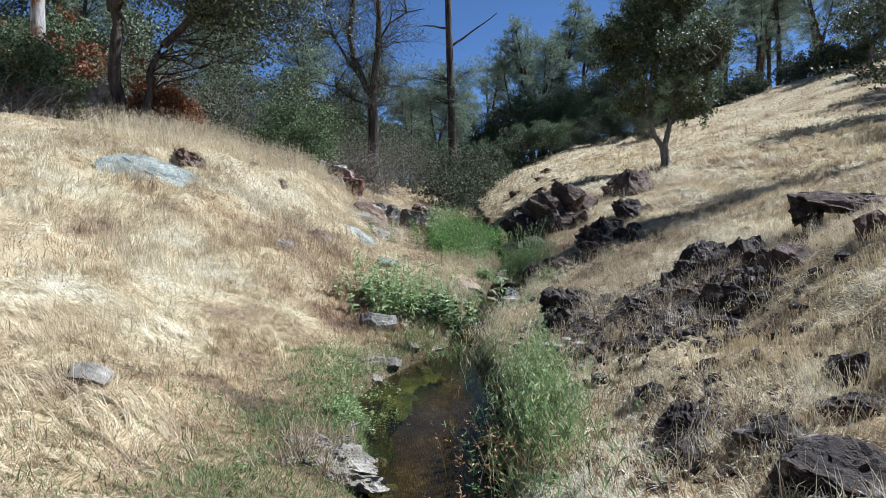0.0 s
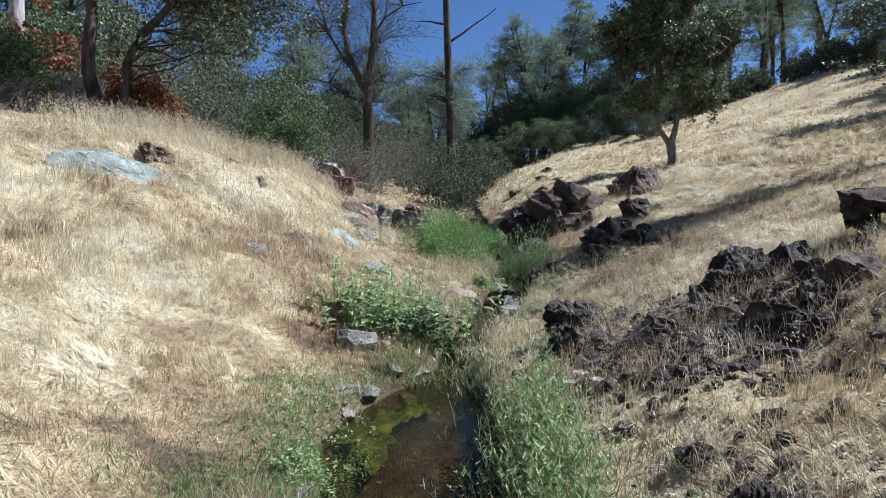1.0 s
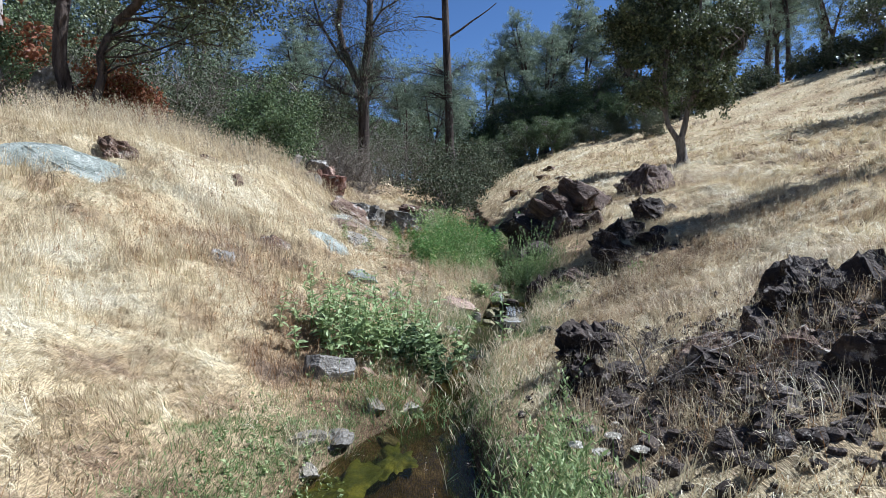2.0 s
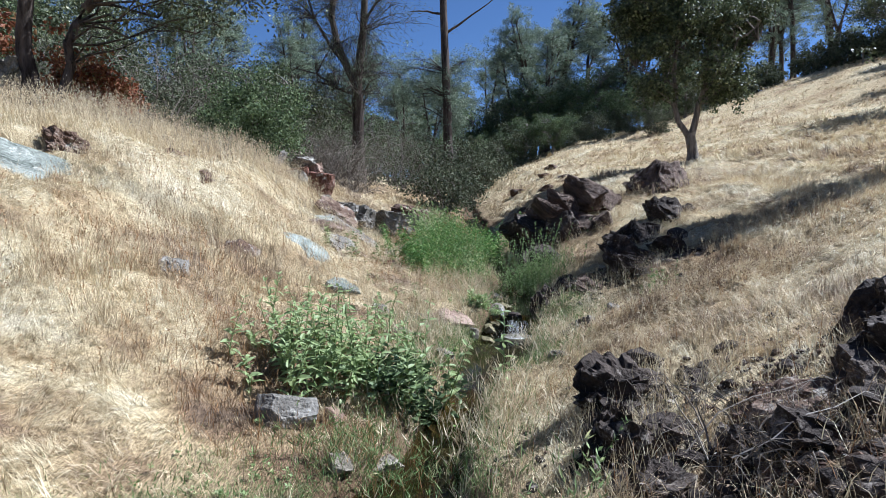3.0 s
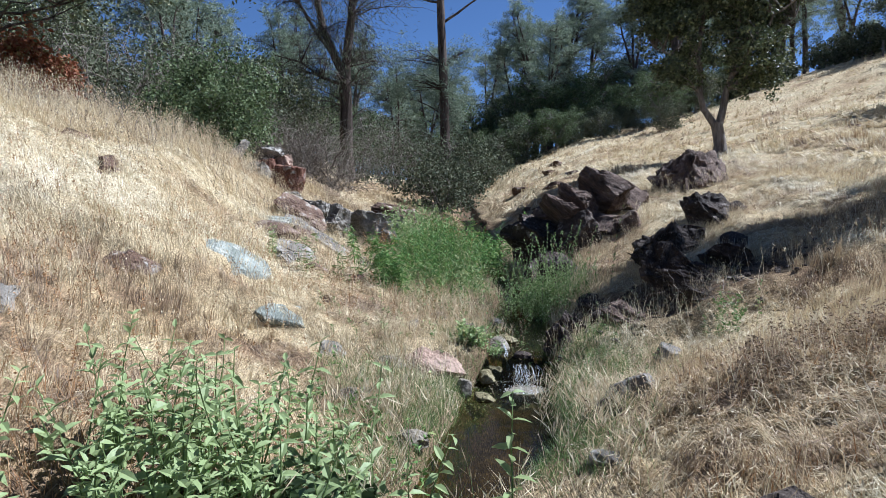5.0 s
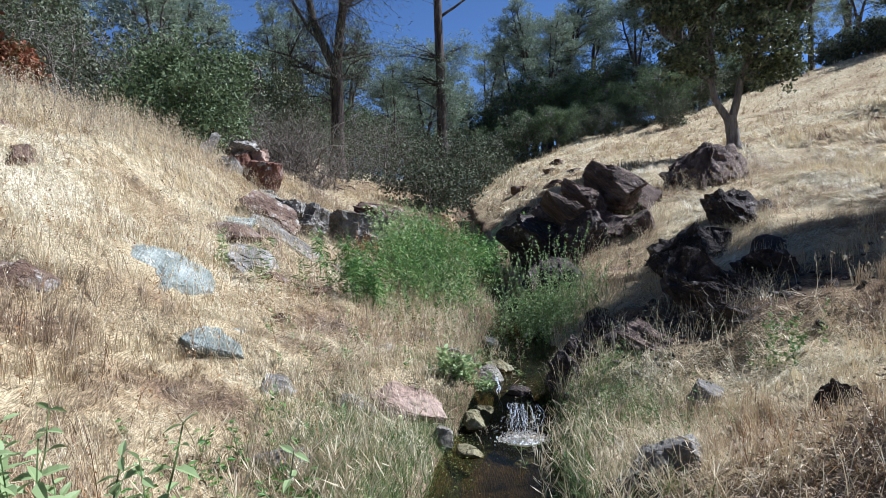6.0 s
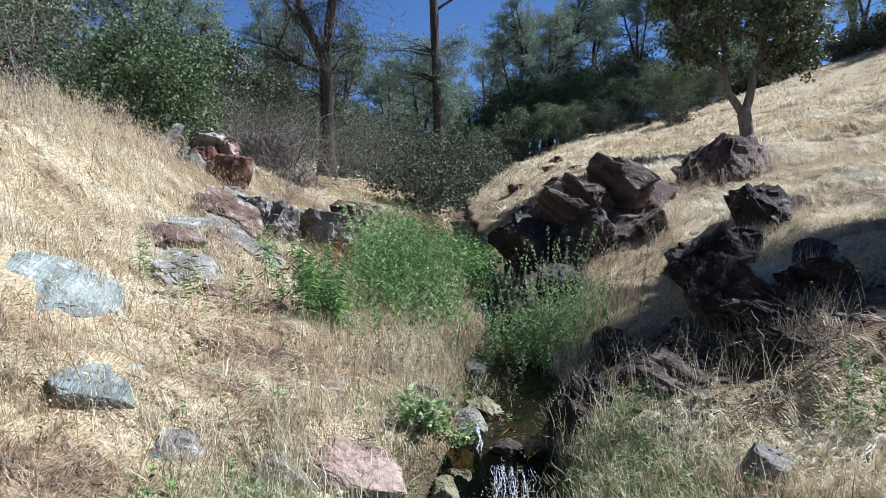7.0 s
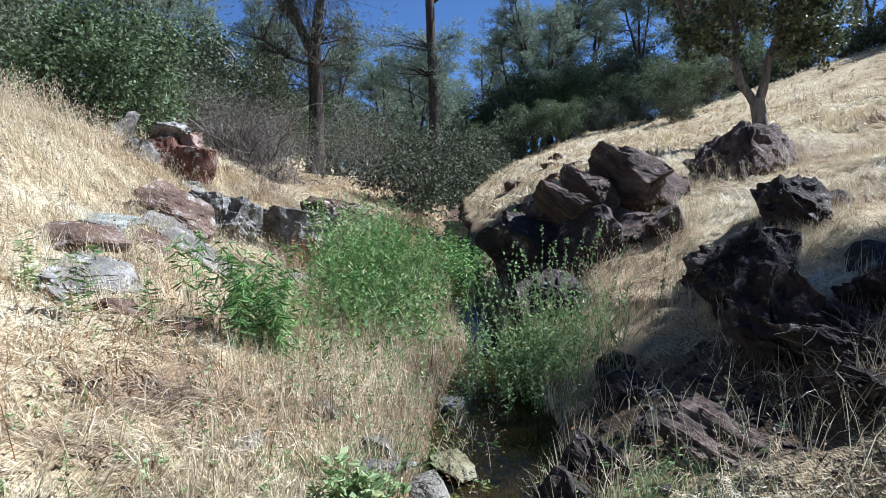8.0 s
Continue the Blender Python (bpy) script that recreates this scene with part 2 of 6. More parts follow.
m_froth = material("water_froth", build_froth, 0.5, 0.5)


# ---- the lie of the land ----
def table(pairs):
    a = np.array(pairs, float)
    return lambda v: np.interp(v, a[:, 0], a[:, 1])


creek_x = table([(-30, -1.2), (0, -.1), (4, -.08), (6, -.13), (7.5, .05), (9, .5), (10.5, .95), (12, 1.27), (14, 1.55), (16, 1.75), (18, 1.6), (30, 1.6), (50, 2.0), (90, 4), (200, 4)])
creek_z = table([(-30, -.8), (0, 0), (8.4, .03), (9.2, .2), (9.5, .25), (12.15, .26), (12.45, .5), (14.6, .51), (16, .62), (22, 1.15), (30, 1.85), (50, 3.5), (90, 6.5), (200, 9)])
creek_w = table([(-30, .5), (3, .34), (4.6, .38), (6.2, .56), (7.4, .3), (8.0, .16), (9.4, .14), (10.4, .36), (12.0, .34), (12.5, .2), (14, .34), (15, .2), (16, .12), (18, .12), (22, .2), (200, .3)])
ALONG = np.array([1, 5, 8.5, 11.5, 14.5, 17.5, 23, 36, 58, 120.])
OUT_RIGHT = np.array([.5, 1.4, 2.6, 4, 6, 9, 15, 36.])
OUT_LEFT = np.array([.5, 1.4, 2.6, 4, 5.5, 8, 15, 40.])
# height of each bank over the creek, by distance along it and out from it
BANK_RIGHT = np.array([
    [.10, .44, .95, 1.61, 2.5, 3.6, 5.3, 9.6], [.12, .37, .84, 1.6, 2.4, 3.3, 4.9, 9.3], [.18, .57, 1.0, 1.55, 2.2, 3.0, 4.6, 9.0],
    [.10, .37, .73, 1.2, 1.95, 2.75, 4.3, 8.7], [.08, .43, .81, 1.14, 1.84, 2.55, 4.1, 8.4], [.15, .65, 1.15, 1.52, 1.85, 2.5, 4.0, 8.2],
    [.17, .75, 1.4, 1.84, 2.1, 2.75, 4.0, 8.2], [.14, .7, 1.3, 1.9, 2.4, 2.9, 4.2, 9.3], [.1, .8, 1.5, 2.2, 3.0, 4.2, 5.6, 11.8], [.1, .7, 1.4, 2.1, 2.8, 3.2, 4.0, 8.7]])
BANK_LEFT = np.array([
    [.08, .31, .66, 1.03, 1.4, 2.0, 3.6, 6.9], [.05, .26, .69, 1.09, 1.45, 2.1, 3.8, 6.9], [.11, .28, .59, 1.12, 1.56, 2.2, 3.9, 6.85],
    [.06, .2, .55, 1.19, 1.94, 2.7, 4.0, 6.9], [.06, .22, .58, 1.37, 2.35, 3.15, 4.1, 6.9], [.06, .16, .4, 1.12, 2.34, 3.2, 4.1, 7.0],
    [.06, .45, .85, 1.3, 1.9, 2.5, 3.75, 7.1], [.1, .37, .73, 1.1, 1.4, 1.6, 2.7, 7.2], [.1, .22, .35, .5, .6, .7, 1.4, 6.7], [.1, .12, .2, .3, .4, .6, 2.1, 10.7]])


def smooth_step(t):
    return t * t * (3 - 2 * t)


def bank(y, s, out, heights):
    yi = np.clip(y, ALONG[0], ALONG[-1])
    i = np.clip(np.searchsorted(ALONG, yi) - 1, 0, len(ALONG) - 2)
    f = (yi - ALONG[i]) / (ALONG[i + 1] - ALONG[i])
    si = np.clip(s, out[0], out[-1])
    j = np.clip(np.searchsorted(out, si) - 1, 0, len(out) - 2)
    g = (si - out[j]) / (out[j + 1] - out[j])
    f, g = 0.5 * f + 0.5 * smooth_step(f), 0.7 * g + 0.3 * smooth_step(g)
    h = (heights[i, j] * (1 - f) + heights[i + 1, j] * f) * (1 - g) + (heights[i, j + 1] * (1 - f) + heights[i + 1, j + 1] * f) * g
    return h + np.clip(s - out[-1], 0, 400) * 0.1


def wob(x, y, freq, seed, n=6):
    """Smooth random field in the plane, about -1 to 1."""
    r = np.random.RandomState(seed)
    v = 0
    for _ in range(n):
        a, p, k = r.uniform(0, 6.283), r.uniform(0, 6.283), freq * r.uniform(0.6, 1.6)
        v = v + np.sin(k * (x * np.cos(a) + y * np.sin(a)) + p)
    return v / n * 1.6


LATTICE = np.random.RandomState(77).uniform(-1, 1, (256, 256))


def lumps(x, y, freq, seed, octaves=3):
    """Layered random field in the plane, about -1 to 1, with no period in view."""
    v, total = 0.0, 0.0
    for k in range(octaves):
        a, q = seed * 1.37 + k * 0.9, freq * 2.0 ** k
        u, w = q * (x * math.cos(a) + y * math.sin(a)) + seed * 13.7, q * (y * math.cos(a) - x * math.sin(a)) + seed * 7.3
        i, j = np.floor(u).astype(int), np.floor(w).astype(int)
        f, g = smooth_step(u - i), smooth_step(w - j)
        i, j, i1, j1 = i & 255, j & 255, (i + 1) & 255, (j + 1) & 255
        v = v + 0.55 ** k * ((LATTICE[i, j] * (1 - f) + LATTICE[i1, j] * f) * (1 - g) + (LATTICE[i, j1] * (1 - f) + LATTICE[i1, j1] * f) * g)
        total += 0.55 ** k
    return v / total * 1.5


def ground_z(x, y):
    x, y = np.asarray(x, float), np.asarray(y, float)
    s = x - creek_x(y) + 0.12 * wob(x, y, 1.7, 5) * (y < 40)
    half = creek_w(y)
    edge = np.clip((np.abs(s) - half) / 0.25, 0, 1)
    h = np.where(s > 0, bank(y, np.abs(s), OUT_RIGHT, BANK_RIGHT), bank(y, np.abs(s), OUT_LEFT, BANK_LEFT))
    bed = -0.16 + 0.05 * wob(x, y, 9, 8)
    z = creek_z(y) + bed * (1 - smooth_step(edge)) + (h + 0.02) * smooth_step(edge)
    far = np.clip((np.abs(s) - 0.4) / 1.5, 0, 1)
    z = z + far * 0.05 * wob(x, y, 2.3, 1)
    # tussocks of matted grass
    near = far * np.clip((30 - y) / 8, 0, 1)
    z = z + near * (0.075 * lumps(x, y, 1.5, 2, 2) + 0.05 * (0.45 - np.abs(lumps(x * 0.8, y, 3.6, 3, 2))))
    # a low hummock of weeds above the pool
    z = z + 0.13 * np.exp(-((x - 2.9) / 0.9) ** 2 - ((y - 9.9) / 0.3) ** 2)
    # eroded ledges where the creek bends below the hill
    cut = np.exp(-((x - 3.6) / 1.7) ** 2 - ((y - 26.5) / 4.5) ** 2)
    q = z * 3.2 + 0.5 * lumps(x, y, 0.8, 12, 2)
    z = z + cut * 0.26 * (smooth_step(np.clip((q - np.floor(q)) * 2.2 - 0.6, 0, 1)) - (q - np.floor(q)))
    # cattle treads along the open hill
    hill = np.clip((y - 19) / 8, 0, 1) * np.clip((s - 3) / 3, 0, 1) * np.clip((90 - y) / 30, 0, 1)
    return z + hill * (0.07 * np.sin(z * 9.0 + 2.5 * lumps(x, y, 0.22, 9)) + 0.10 * lumps(x, y, 0.7, 10, 3))


def tone_at(x, y):
    """Hue of the dry growth: 0 grey-brown litter, 0.4 tan, 1 bleached cream."""
    x, y = np.asarray(x, float), np.asarray(y, float)
    s = x - creek_x(y)
    out = np.abs(s)
    t = 0.55 + 0.20 * lumps(x, y, 0.8, 21, 2) + 0.30 * lumps(x * 0.7, y * 1.3, 2.6, 22, 3)
    # trampled russet ground along the left of the water, and among the outcrops
    # right of the water paler: light put into the tone, the slope faces away
    t = t - np.where(s < 0, 0.24 * np.exp(-((out - 1.3) / 0.9) ** 2) * np.clip((15 - y) / 6, 0.3, 1), -0.05 * np.clip((14 - y) / 3, 0, 1) - 0.13 * np.clip((8 - y) / 2, 0, 1))
    t = t + np.where(y < 10, 0.15, 0.09) * np.clip((-s - 1.8) / 1.2, 0, 1)
    t = t - 0.18 * np.exp(-((x + 2.6) / 0.9) ** 2 - ((y - 11.3) / 1.3) ** 2) - np.where((s < -0.4) & (s > -5), 0.22, 0) * np.clip((y - 18.5) / 2, 0, 1)
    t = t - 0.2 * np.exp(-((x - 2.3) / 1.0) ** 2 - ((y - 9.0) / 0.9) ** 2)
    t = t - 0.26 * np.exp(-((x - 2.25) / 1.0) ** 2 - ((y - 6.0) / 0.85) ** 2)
    hill = np.clip((y - 17) / 6, 0, 1) * np.clip((s - 2) / 2, 0, 1)
    t = t + hill * (0.06 + 0.14 * lumps(x * 0.25, y, 1.1, 23, 3))
    return np.clip(t, 0.02, 1.0)


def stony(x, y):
    """The dark stony ground among the shaded rocks, some shade put into its colour: 0 grassy, towards 1 bare."""
    # dark soil, sized to the oak's shade and deepening it
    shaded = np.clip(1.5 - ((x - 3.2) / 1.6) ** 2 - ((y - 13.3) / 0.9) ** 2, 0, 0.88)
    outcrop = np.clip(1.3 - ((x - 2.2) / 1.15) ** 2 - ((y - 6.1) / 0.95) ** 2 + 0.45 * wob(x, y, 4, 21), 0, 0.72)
    # near boulders: their shadow on the ground painted as thin dark soil
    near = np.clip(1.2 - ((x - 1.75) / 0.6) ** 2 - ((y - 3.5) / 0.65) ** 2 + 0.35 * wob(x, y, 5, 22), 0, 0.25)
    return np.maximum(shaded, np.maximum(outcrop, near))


def gz(x, y):
    return float(ground_z(np.array([x]), np.array([y]))[0])


def spread(lo, hi, step, far_lo, far_hi, growth):
    mid = list(np.arange(lo, hi + step / 2, step))
    d, v = step, hi
    while v < far_hi:
        d *= growth
        v += d
        mid.append(v)
    d, v, pre = step, lo, []
    while v > far_lo:
        d *= growth
        v -= d
        pre.append(v)
    return np.array(pre[::-1] + mid)


def mesh_from(name, verts, faces, mat, smooth=False):
    """verts (n,3), faces (m,3) or (m,4), all by numpy."""
    me = bpy.data.meshes.new(name)
    verts, faces = np.asarray(verts, np.float32), np.asarray(faces, np.int32)
    k = faces.shape[1]
    me.vertices.add(len(verts))
    me.vertices.foreach_set("co", verts.ravel())
    me.loops.add(faces.size)
    me.loops.foreach_set("vertex_index", faces.ravel())
    me.polygons.add(len(faces))
    me.polygons.foreach_set("loop_start", np.arange(0, faces.size, k, dtype=np.int32))
    me.polygons.foreach_set("use_smooth", np.full(len(faces), smooth))
    me.update(calc_edges=True)
    me.materials.append(mat)
    return me


def grid_faces(nx, ny):
    i = (np.arange(ny - 1)[:, None] * nx + np.arange(nx - 1)[None, :]).ravel()
    return np.stack([i, i + 1, i + nx + 1, i + nx], 1)


gx, gy = spread(-6.5, 6.5, 0.078, -900, 900, 1.075), spread(1.2, 20, 0.088, -300, 1500, 1.045)
XX, YY = np.meshgrid(gx, gy)
ZZ = ground_z(XX, YY)
me = mesh_from("ground", np.stack([XX.ravel(), YY.ravel(), ZZ.ravel()], 1), grid_faces(len(gx), len(gy)), m_soil, True)
side = np.abs(XX - creek_x(YY)) - creek_w(YY) + 0.25 * wob(XX, YY, 2.2, 11)
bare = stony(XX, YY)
# creek-side soil, plus the stony patches with their painted shade
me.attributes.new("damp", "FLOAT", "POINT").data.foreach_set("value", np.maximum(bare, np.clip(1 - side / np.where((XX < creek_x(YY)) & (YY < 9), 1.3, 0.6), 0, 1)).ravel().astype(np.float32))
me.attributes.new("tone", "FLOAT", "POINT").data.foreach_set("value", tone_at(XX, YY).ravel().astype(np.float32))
tagged(new("ground", me), "dry grassy creek banks and hillside soil", "ground", kind="structure")

# creek water, a ribbon that steps up the bed
ly = np.arange(-8, 30, 0.06)
lx = np.linspace(-1, 1, 13)
WX = creek_x(ly)[:, None] + lx[None, :] * (creek_w(ly)[:, None] + 0.32)
WY = np.repeat(ly[:, None], 13, 1)
WZ = np.repeat(creek_z(ly)[:, None], 13, 1) - 0.02
me = mesh_from("water", np.stack([WX.ravel(), WY.ravel(), WZ.ravel()], 1), grid_faces(13, len(ly)), m_water, True)
tagged(new("water", me), "shallow clear creek over a dark bed", "water", kind="structure")


# ---- builders ----
ROCKS = []


def thing(name, label, category, at=(0, 0, 0), group=""):
    ob = new(name)
    ob.empty_display_size = 0.2
    ob.location = at
    return tagged(ob, label, category, group)


def part(name, me, parent, label=""):
    ob = new(name, me)
    ob.parent = parent
    return tagged(ob, label)


ICO = {}


def ico(level):
    if level not in ICO:
        bm = bmesh.new()
        bmesh.ops.create_icosphere(bm, subdivisions=level, radius=1)
        ICO[level] = (np.array([v.co for v in bm.verts]), np.array([[v.index for v in f.verts] for f in bm.faces]))
        bm.free()
    return ICO[level]


def block(cuts):
    """A cube of many small faces, with true corners."""
    if ("block", cuts) not in ICO:
        bm = bmesh.new()
        bmesh.ops.create_cube(bm, size=2)
        bmesh.ops.subdivide_edges(bm, edges=bm.edges[:], cuts=cuts, use_grid_fill=True)
        bm.verts.index_update()
        ICO["block", cuts] = (np.array([v.co for v in bm.verts]), np.array([[v.index for v in f.verts] for f in bm.faces]))
        bm.free()
    return ICO["block", cuts]


def rock_mesh(size, mat, seed, boxy=0.5, cuts=12, rough=0.06, level=4, taper=0.0, beds=0):
    """A broken stone: a rounded block, cut by random planes, then roughened and cracked."""
    v, f = ico(level) if boxy < 0.9 else block(15 if level > 4 else 9)
    r = np.random.RandomState(seed)
    p = 2 + 8 * boxy
    w = v / (np.abs(v) ** p).sum(1, keepdims=True) ** (1 / p)
    if boxy >= 0.8:
        w = v / np.abs(v).max(1, keepdims=True)
    for _ in range(cuts):
        n = r.normal(size=3)
        n /= np.linalg.norm(n)
        d = r.uniform(0.52, 0.9) if boxy < 0.8 else r.uniform(0.8, 1.2)
        w = w - np.clip(w @ n - d, 0, None)[:, None] * n
    if taper:
        w[:, 0] = w[:, 0] * (1 - taper * w[:, 2]) + 0.25 * taper * w[:, 1]
        w[:, 1] = w[:, 1] * (1 - 0.6 * taper * w[:, 2])
    jag = min(0.2, max(0.0, rough - 0.09) * 1.4) * min(1.0, 1.6 * size[2] / max(size)) if boxy < 0.8 else 0.0
    for cells, k in ((34, 0.9), (260, 0.65)) if jag else ():
        # broken faces: each patch of the skin is a plane of its own, standing proud or back
        seeds = r.normal(size=(cells, 3))
        seeds /= np.linalg.norm(seeds, axis=1, keepdims=True)
        nrm = seeds + r.normal(size=(cells, 3)) * 0.3
        nrm /= np.linalg.norm(nrm, axis=1, keepdims=True)
        dist = (nrm * seeds).sum(1) * (1 + jag * k * r.uniform(-1, 0.7, cells))
        c = np.argmax(v @ seeds.T, axis=1)
        w = w * np.clip(dist[c] / np.clip((v * nrm[c]).sum(1), 0.4, None), 0.78, 1.12)[:, None]
    s = np.array(size, float)
    w = w * s
    m = s.mean()
    off = r.uniform(-50, 50, 3)
    out = w / (np.linalg.norm(w, axis=1, keepdims=True) + 1e-6)
    disp = np.empty(len(w))
    for k, q in enumerate(w):
        q1 = Vector(q / m * 1.3 + off)
        disp[k] = noise.fractal(q1, 0.8, 2.1, 5) + 0.8 * abs(noise.noise(q1 * 2.7)) - 0.4 + 0.7 * abs(noise.noise(q1 * 5.9))
    if jag:
        rough = rough * 0.5
    if beds:
        # parting planes: each bed stands a little proud or back
        disp = disp * 0.55
        step = r.uniform(-1, 1, 64)
        q = (w[:, 1] / s[1] + 1.2) * beds + 0.5 * wob(w[:, 0] * 3, w[:, 2] * 3, 1.0, seed)
        k = np.clip(q.astype(int), 0, 60)
        f_ = q - k
        disp = disp + step[k] * 0.9 - 1.1 * (np.abs(f_ - 0.5) > 0.42)
    w = w + out * (disp * rough * m)[:, None]
    for _ in range(6 if boxy < 0.8 else 0):
        # fresh fracture faces
        n = r.normal(size=3)
        n /= np.linalg.norm(n)
        along = (w / s) @ n
        d = np.quantile(along, r.uniform(0.94, 0.985))
        w = w - np.clip(along - d, 0, None)[:, None] * n * s * 0.7
    if level >= 4:
        # splintered grain
        off = off + 7
        grain = np.array([abs(noise.noise(Vector(q / m * 7 + off))) + 0.6 * abs(noise.noise(Vector(q / m * 15 + off))) for q in w])
        w = w - out * ((grain - 0.3) * 0.65 * rough * m)[:, None]
    return mesh_from("rock", w, f, mat, False)


def rock(name, label, x, y, size, mat, seed, rot=(0, 0, 0), up=0.25, boxy=0.5, cuts=12, rough=0.08, level=4, z=None, taper=0.0, group="", lay=False):
    me = rock_mesh(size, mat, seed, boxy, cuts, rough, level, taper, 5 if boxy >= 0.95 else 0)
    lay = lay or (z is None and name == "boulder" and size[2] <= 0.13)
    ob = new(name, me)
    zz = gz(x, y) + (up - (0.62 if lay else 0.34)) * size[2] if z is None else z
    ob.matrix_world = pose(x, y, zz, *rot)
    if lay:
        # flush with the slope, turned by the last angle
        nx, ny = (gz(x - .4, y) - gz(x + .4, y)) / .8, (gz(x, y - .4) - gz(x, y + .4)) / .8
        ob.matrix_world = Matrix.Translation((x, y, zz)) @ Vector((nx, ny, 1)).to_track_quat("Z", "Y").to_matrix().to_4x4() @ pose(0, 0, 0, rot[0], rot[1], rot[2])
    ROCKS.append((x, y, max(size[0], 0.6 * size[2] * abs(math.sin(radians(rot[1])))), size[1]))
    return tagged(ob, label, "rock", group)


def tube(path, radii, sides=7):
    """Rings along a path; gives verts and quads."""
    path, radii = np.asarray(path, float), np.asarray(radii, float)
    t = np.gradient(path, axis=0)
    t /= np.linalg.norm(t, axis=1, keepdims=True) + 1e-9
    ref = np.where(np.abs(t[:, 2:3]) > 0.9, np.array([[1.0, 0, 0]]), np.array([[0, 0, 1.0]]))
    u = np.cross(t, ref)
    u /= np.linalg.norm(u, axis=1, keepdims=True) + 1e-9
    w = np.cross(t, u)
    a = np.linspace(0, 2 * np.pi, sides, endpoint=False)
    ring = path[:, None, :] + radii[:, None, None] * (np.cos(a)[None, :, None] * u[:, None, :] + np.sin(a)[None, :, None] * w[:, None, :])
    n = len(path)
    i = np.arange(n - 1)[:, None] * sides
    j = np.arange(sides)[None, :]
    k = (np.arange(sides)[None, :] + 1) % sides
    f = np.stack([i + j, i + k, i + sides + k, i + sides + j], -1).reshape(-1, 4)
    return ring.reshape(-1, 3), f


def join(pieces):
    vs, fs, n = [], [], 0
    for v, f in pieces:
        vs.append(v)
        fs.append(f + n)
        n += len(v)
    return np.concatenate(vs), np.concatenate(fs)


def leaf_quads(r, centres, length, width, axis=None, jitter=0.6):
    """Rhombic leaves round the given centres, each its own island."""
    n = len(centres)
    a = r.normal(size=(n, 3))
    if axis is not None:
        a = axis + jitter * a
    a /= np.linalg.norm(a, axis=1, keepdims=True) + 1e-9
    b = np.cross(a, r.normal(size=(n, 3)))
    b /= np.linalg.norm(b, axis=1, keepdims=True) + 1e-9
    c = np.cross(a, b)
    ln = length * r.uniform(0.6, 1.3, (n, 1))
    wd = width * r.uniform(0.7, 1.3, (n, 1))
    v = np.stack([centres - a * ln / 2, centres + b * wd / 2 + c * wd * 0.15, centres + a * ln / 2, centres - b * wd / 2 + c * wd * 0.15], 1)
    return v.reshape(-1, 3), np.arange(4 * n).reshape(n, 4)


def clumps(r, tips, per, radius, flat=0.8):
    """Points scattered round branch tips."""
    tips = np.asarray(tips)
    q = r.normal(size=(len(tips), per, 3))
    q *= (r.uniform(0, 1, (len(tips), per, 1)) ** 0.45) * radius / (np.linalg.norm(q, axis=2, keepdims=True) + 1e-9)
    q[:, :, 2] *= flat
    return (tips[:, None, :] + q).reshape(-1, 3)


def trunk_flare(path, radii, k=1.5):
    radii = radii.copy()
    radii[0] *= k
    radii[1] *= 1 + (k - 1) * 0.3
    return path, radii


def bent(r, a, b, radius, tip=0.2, lift=0.12, n=7, wander=0.06):
    a, b = np.asarray(a, float), np.asarray(b, float)
    ln = np.linalg.norm(b - a)
    m = (a + b) / 2 + np.array([0, 0, lift * ln]) + r.normal(size=3) * wander * ln
    t = np.linspace(0, 1, n)[:, None]
    p = (1 - t) ** 2 * a + 2 * t * (1 - t) * m + t ** 2 * b
    p[1:-1] += r.normal(size=(n - 2, 3)) * wander * 0.3 * ln
    return p, radius * np.linspace(1, tip, n)


def inside(r, n, centre, radii, shell=0.5, lumps=0.25):
    """Points in a lumpy ellipsoid, mostly towards its skin."""
    d = r.normal(size=(n, 3))
    d /= np.linalg.norm(d, axis=1, keepdims=True)
    k = r.uniform(shell ** 3, 1, (n, 1)) ** (1 / 3)
    seed = r.randint(1000)
    bump_ = 1 + lumps * wob(d[:, 0] * 3 + d[:, 2] * 2, d[:, 1] * 3 - d[:, 2], 1.3, seed)[:, None]
    return np.asarray(centre) + d * k * bump_ * np.asarray(radii)


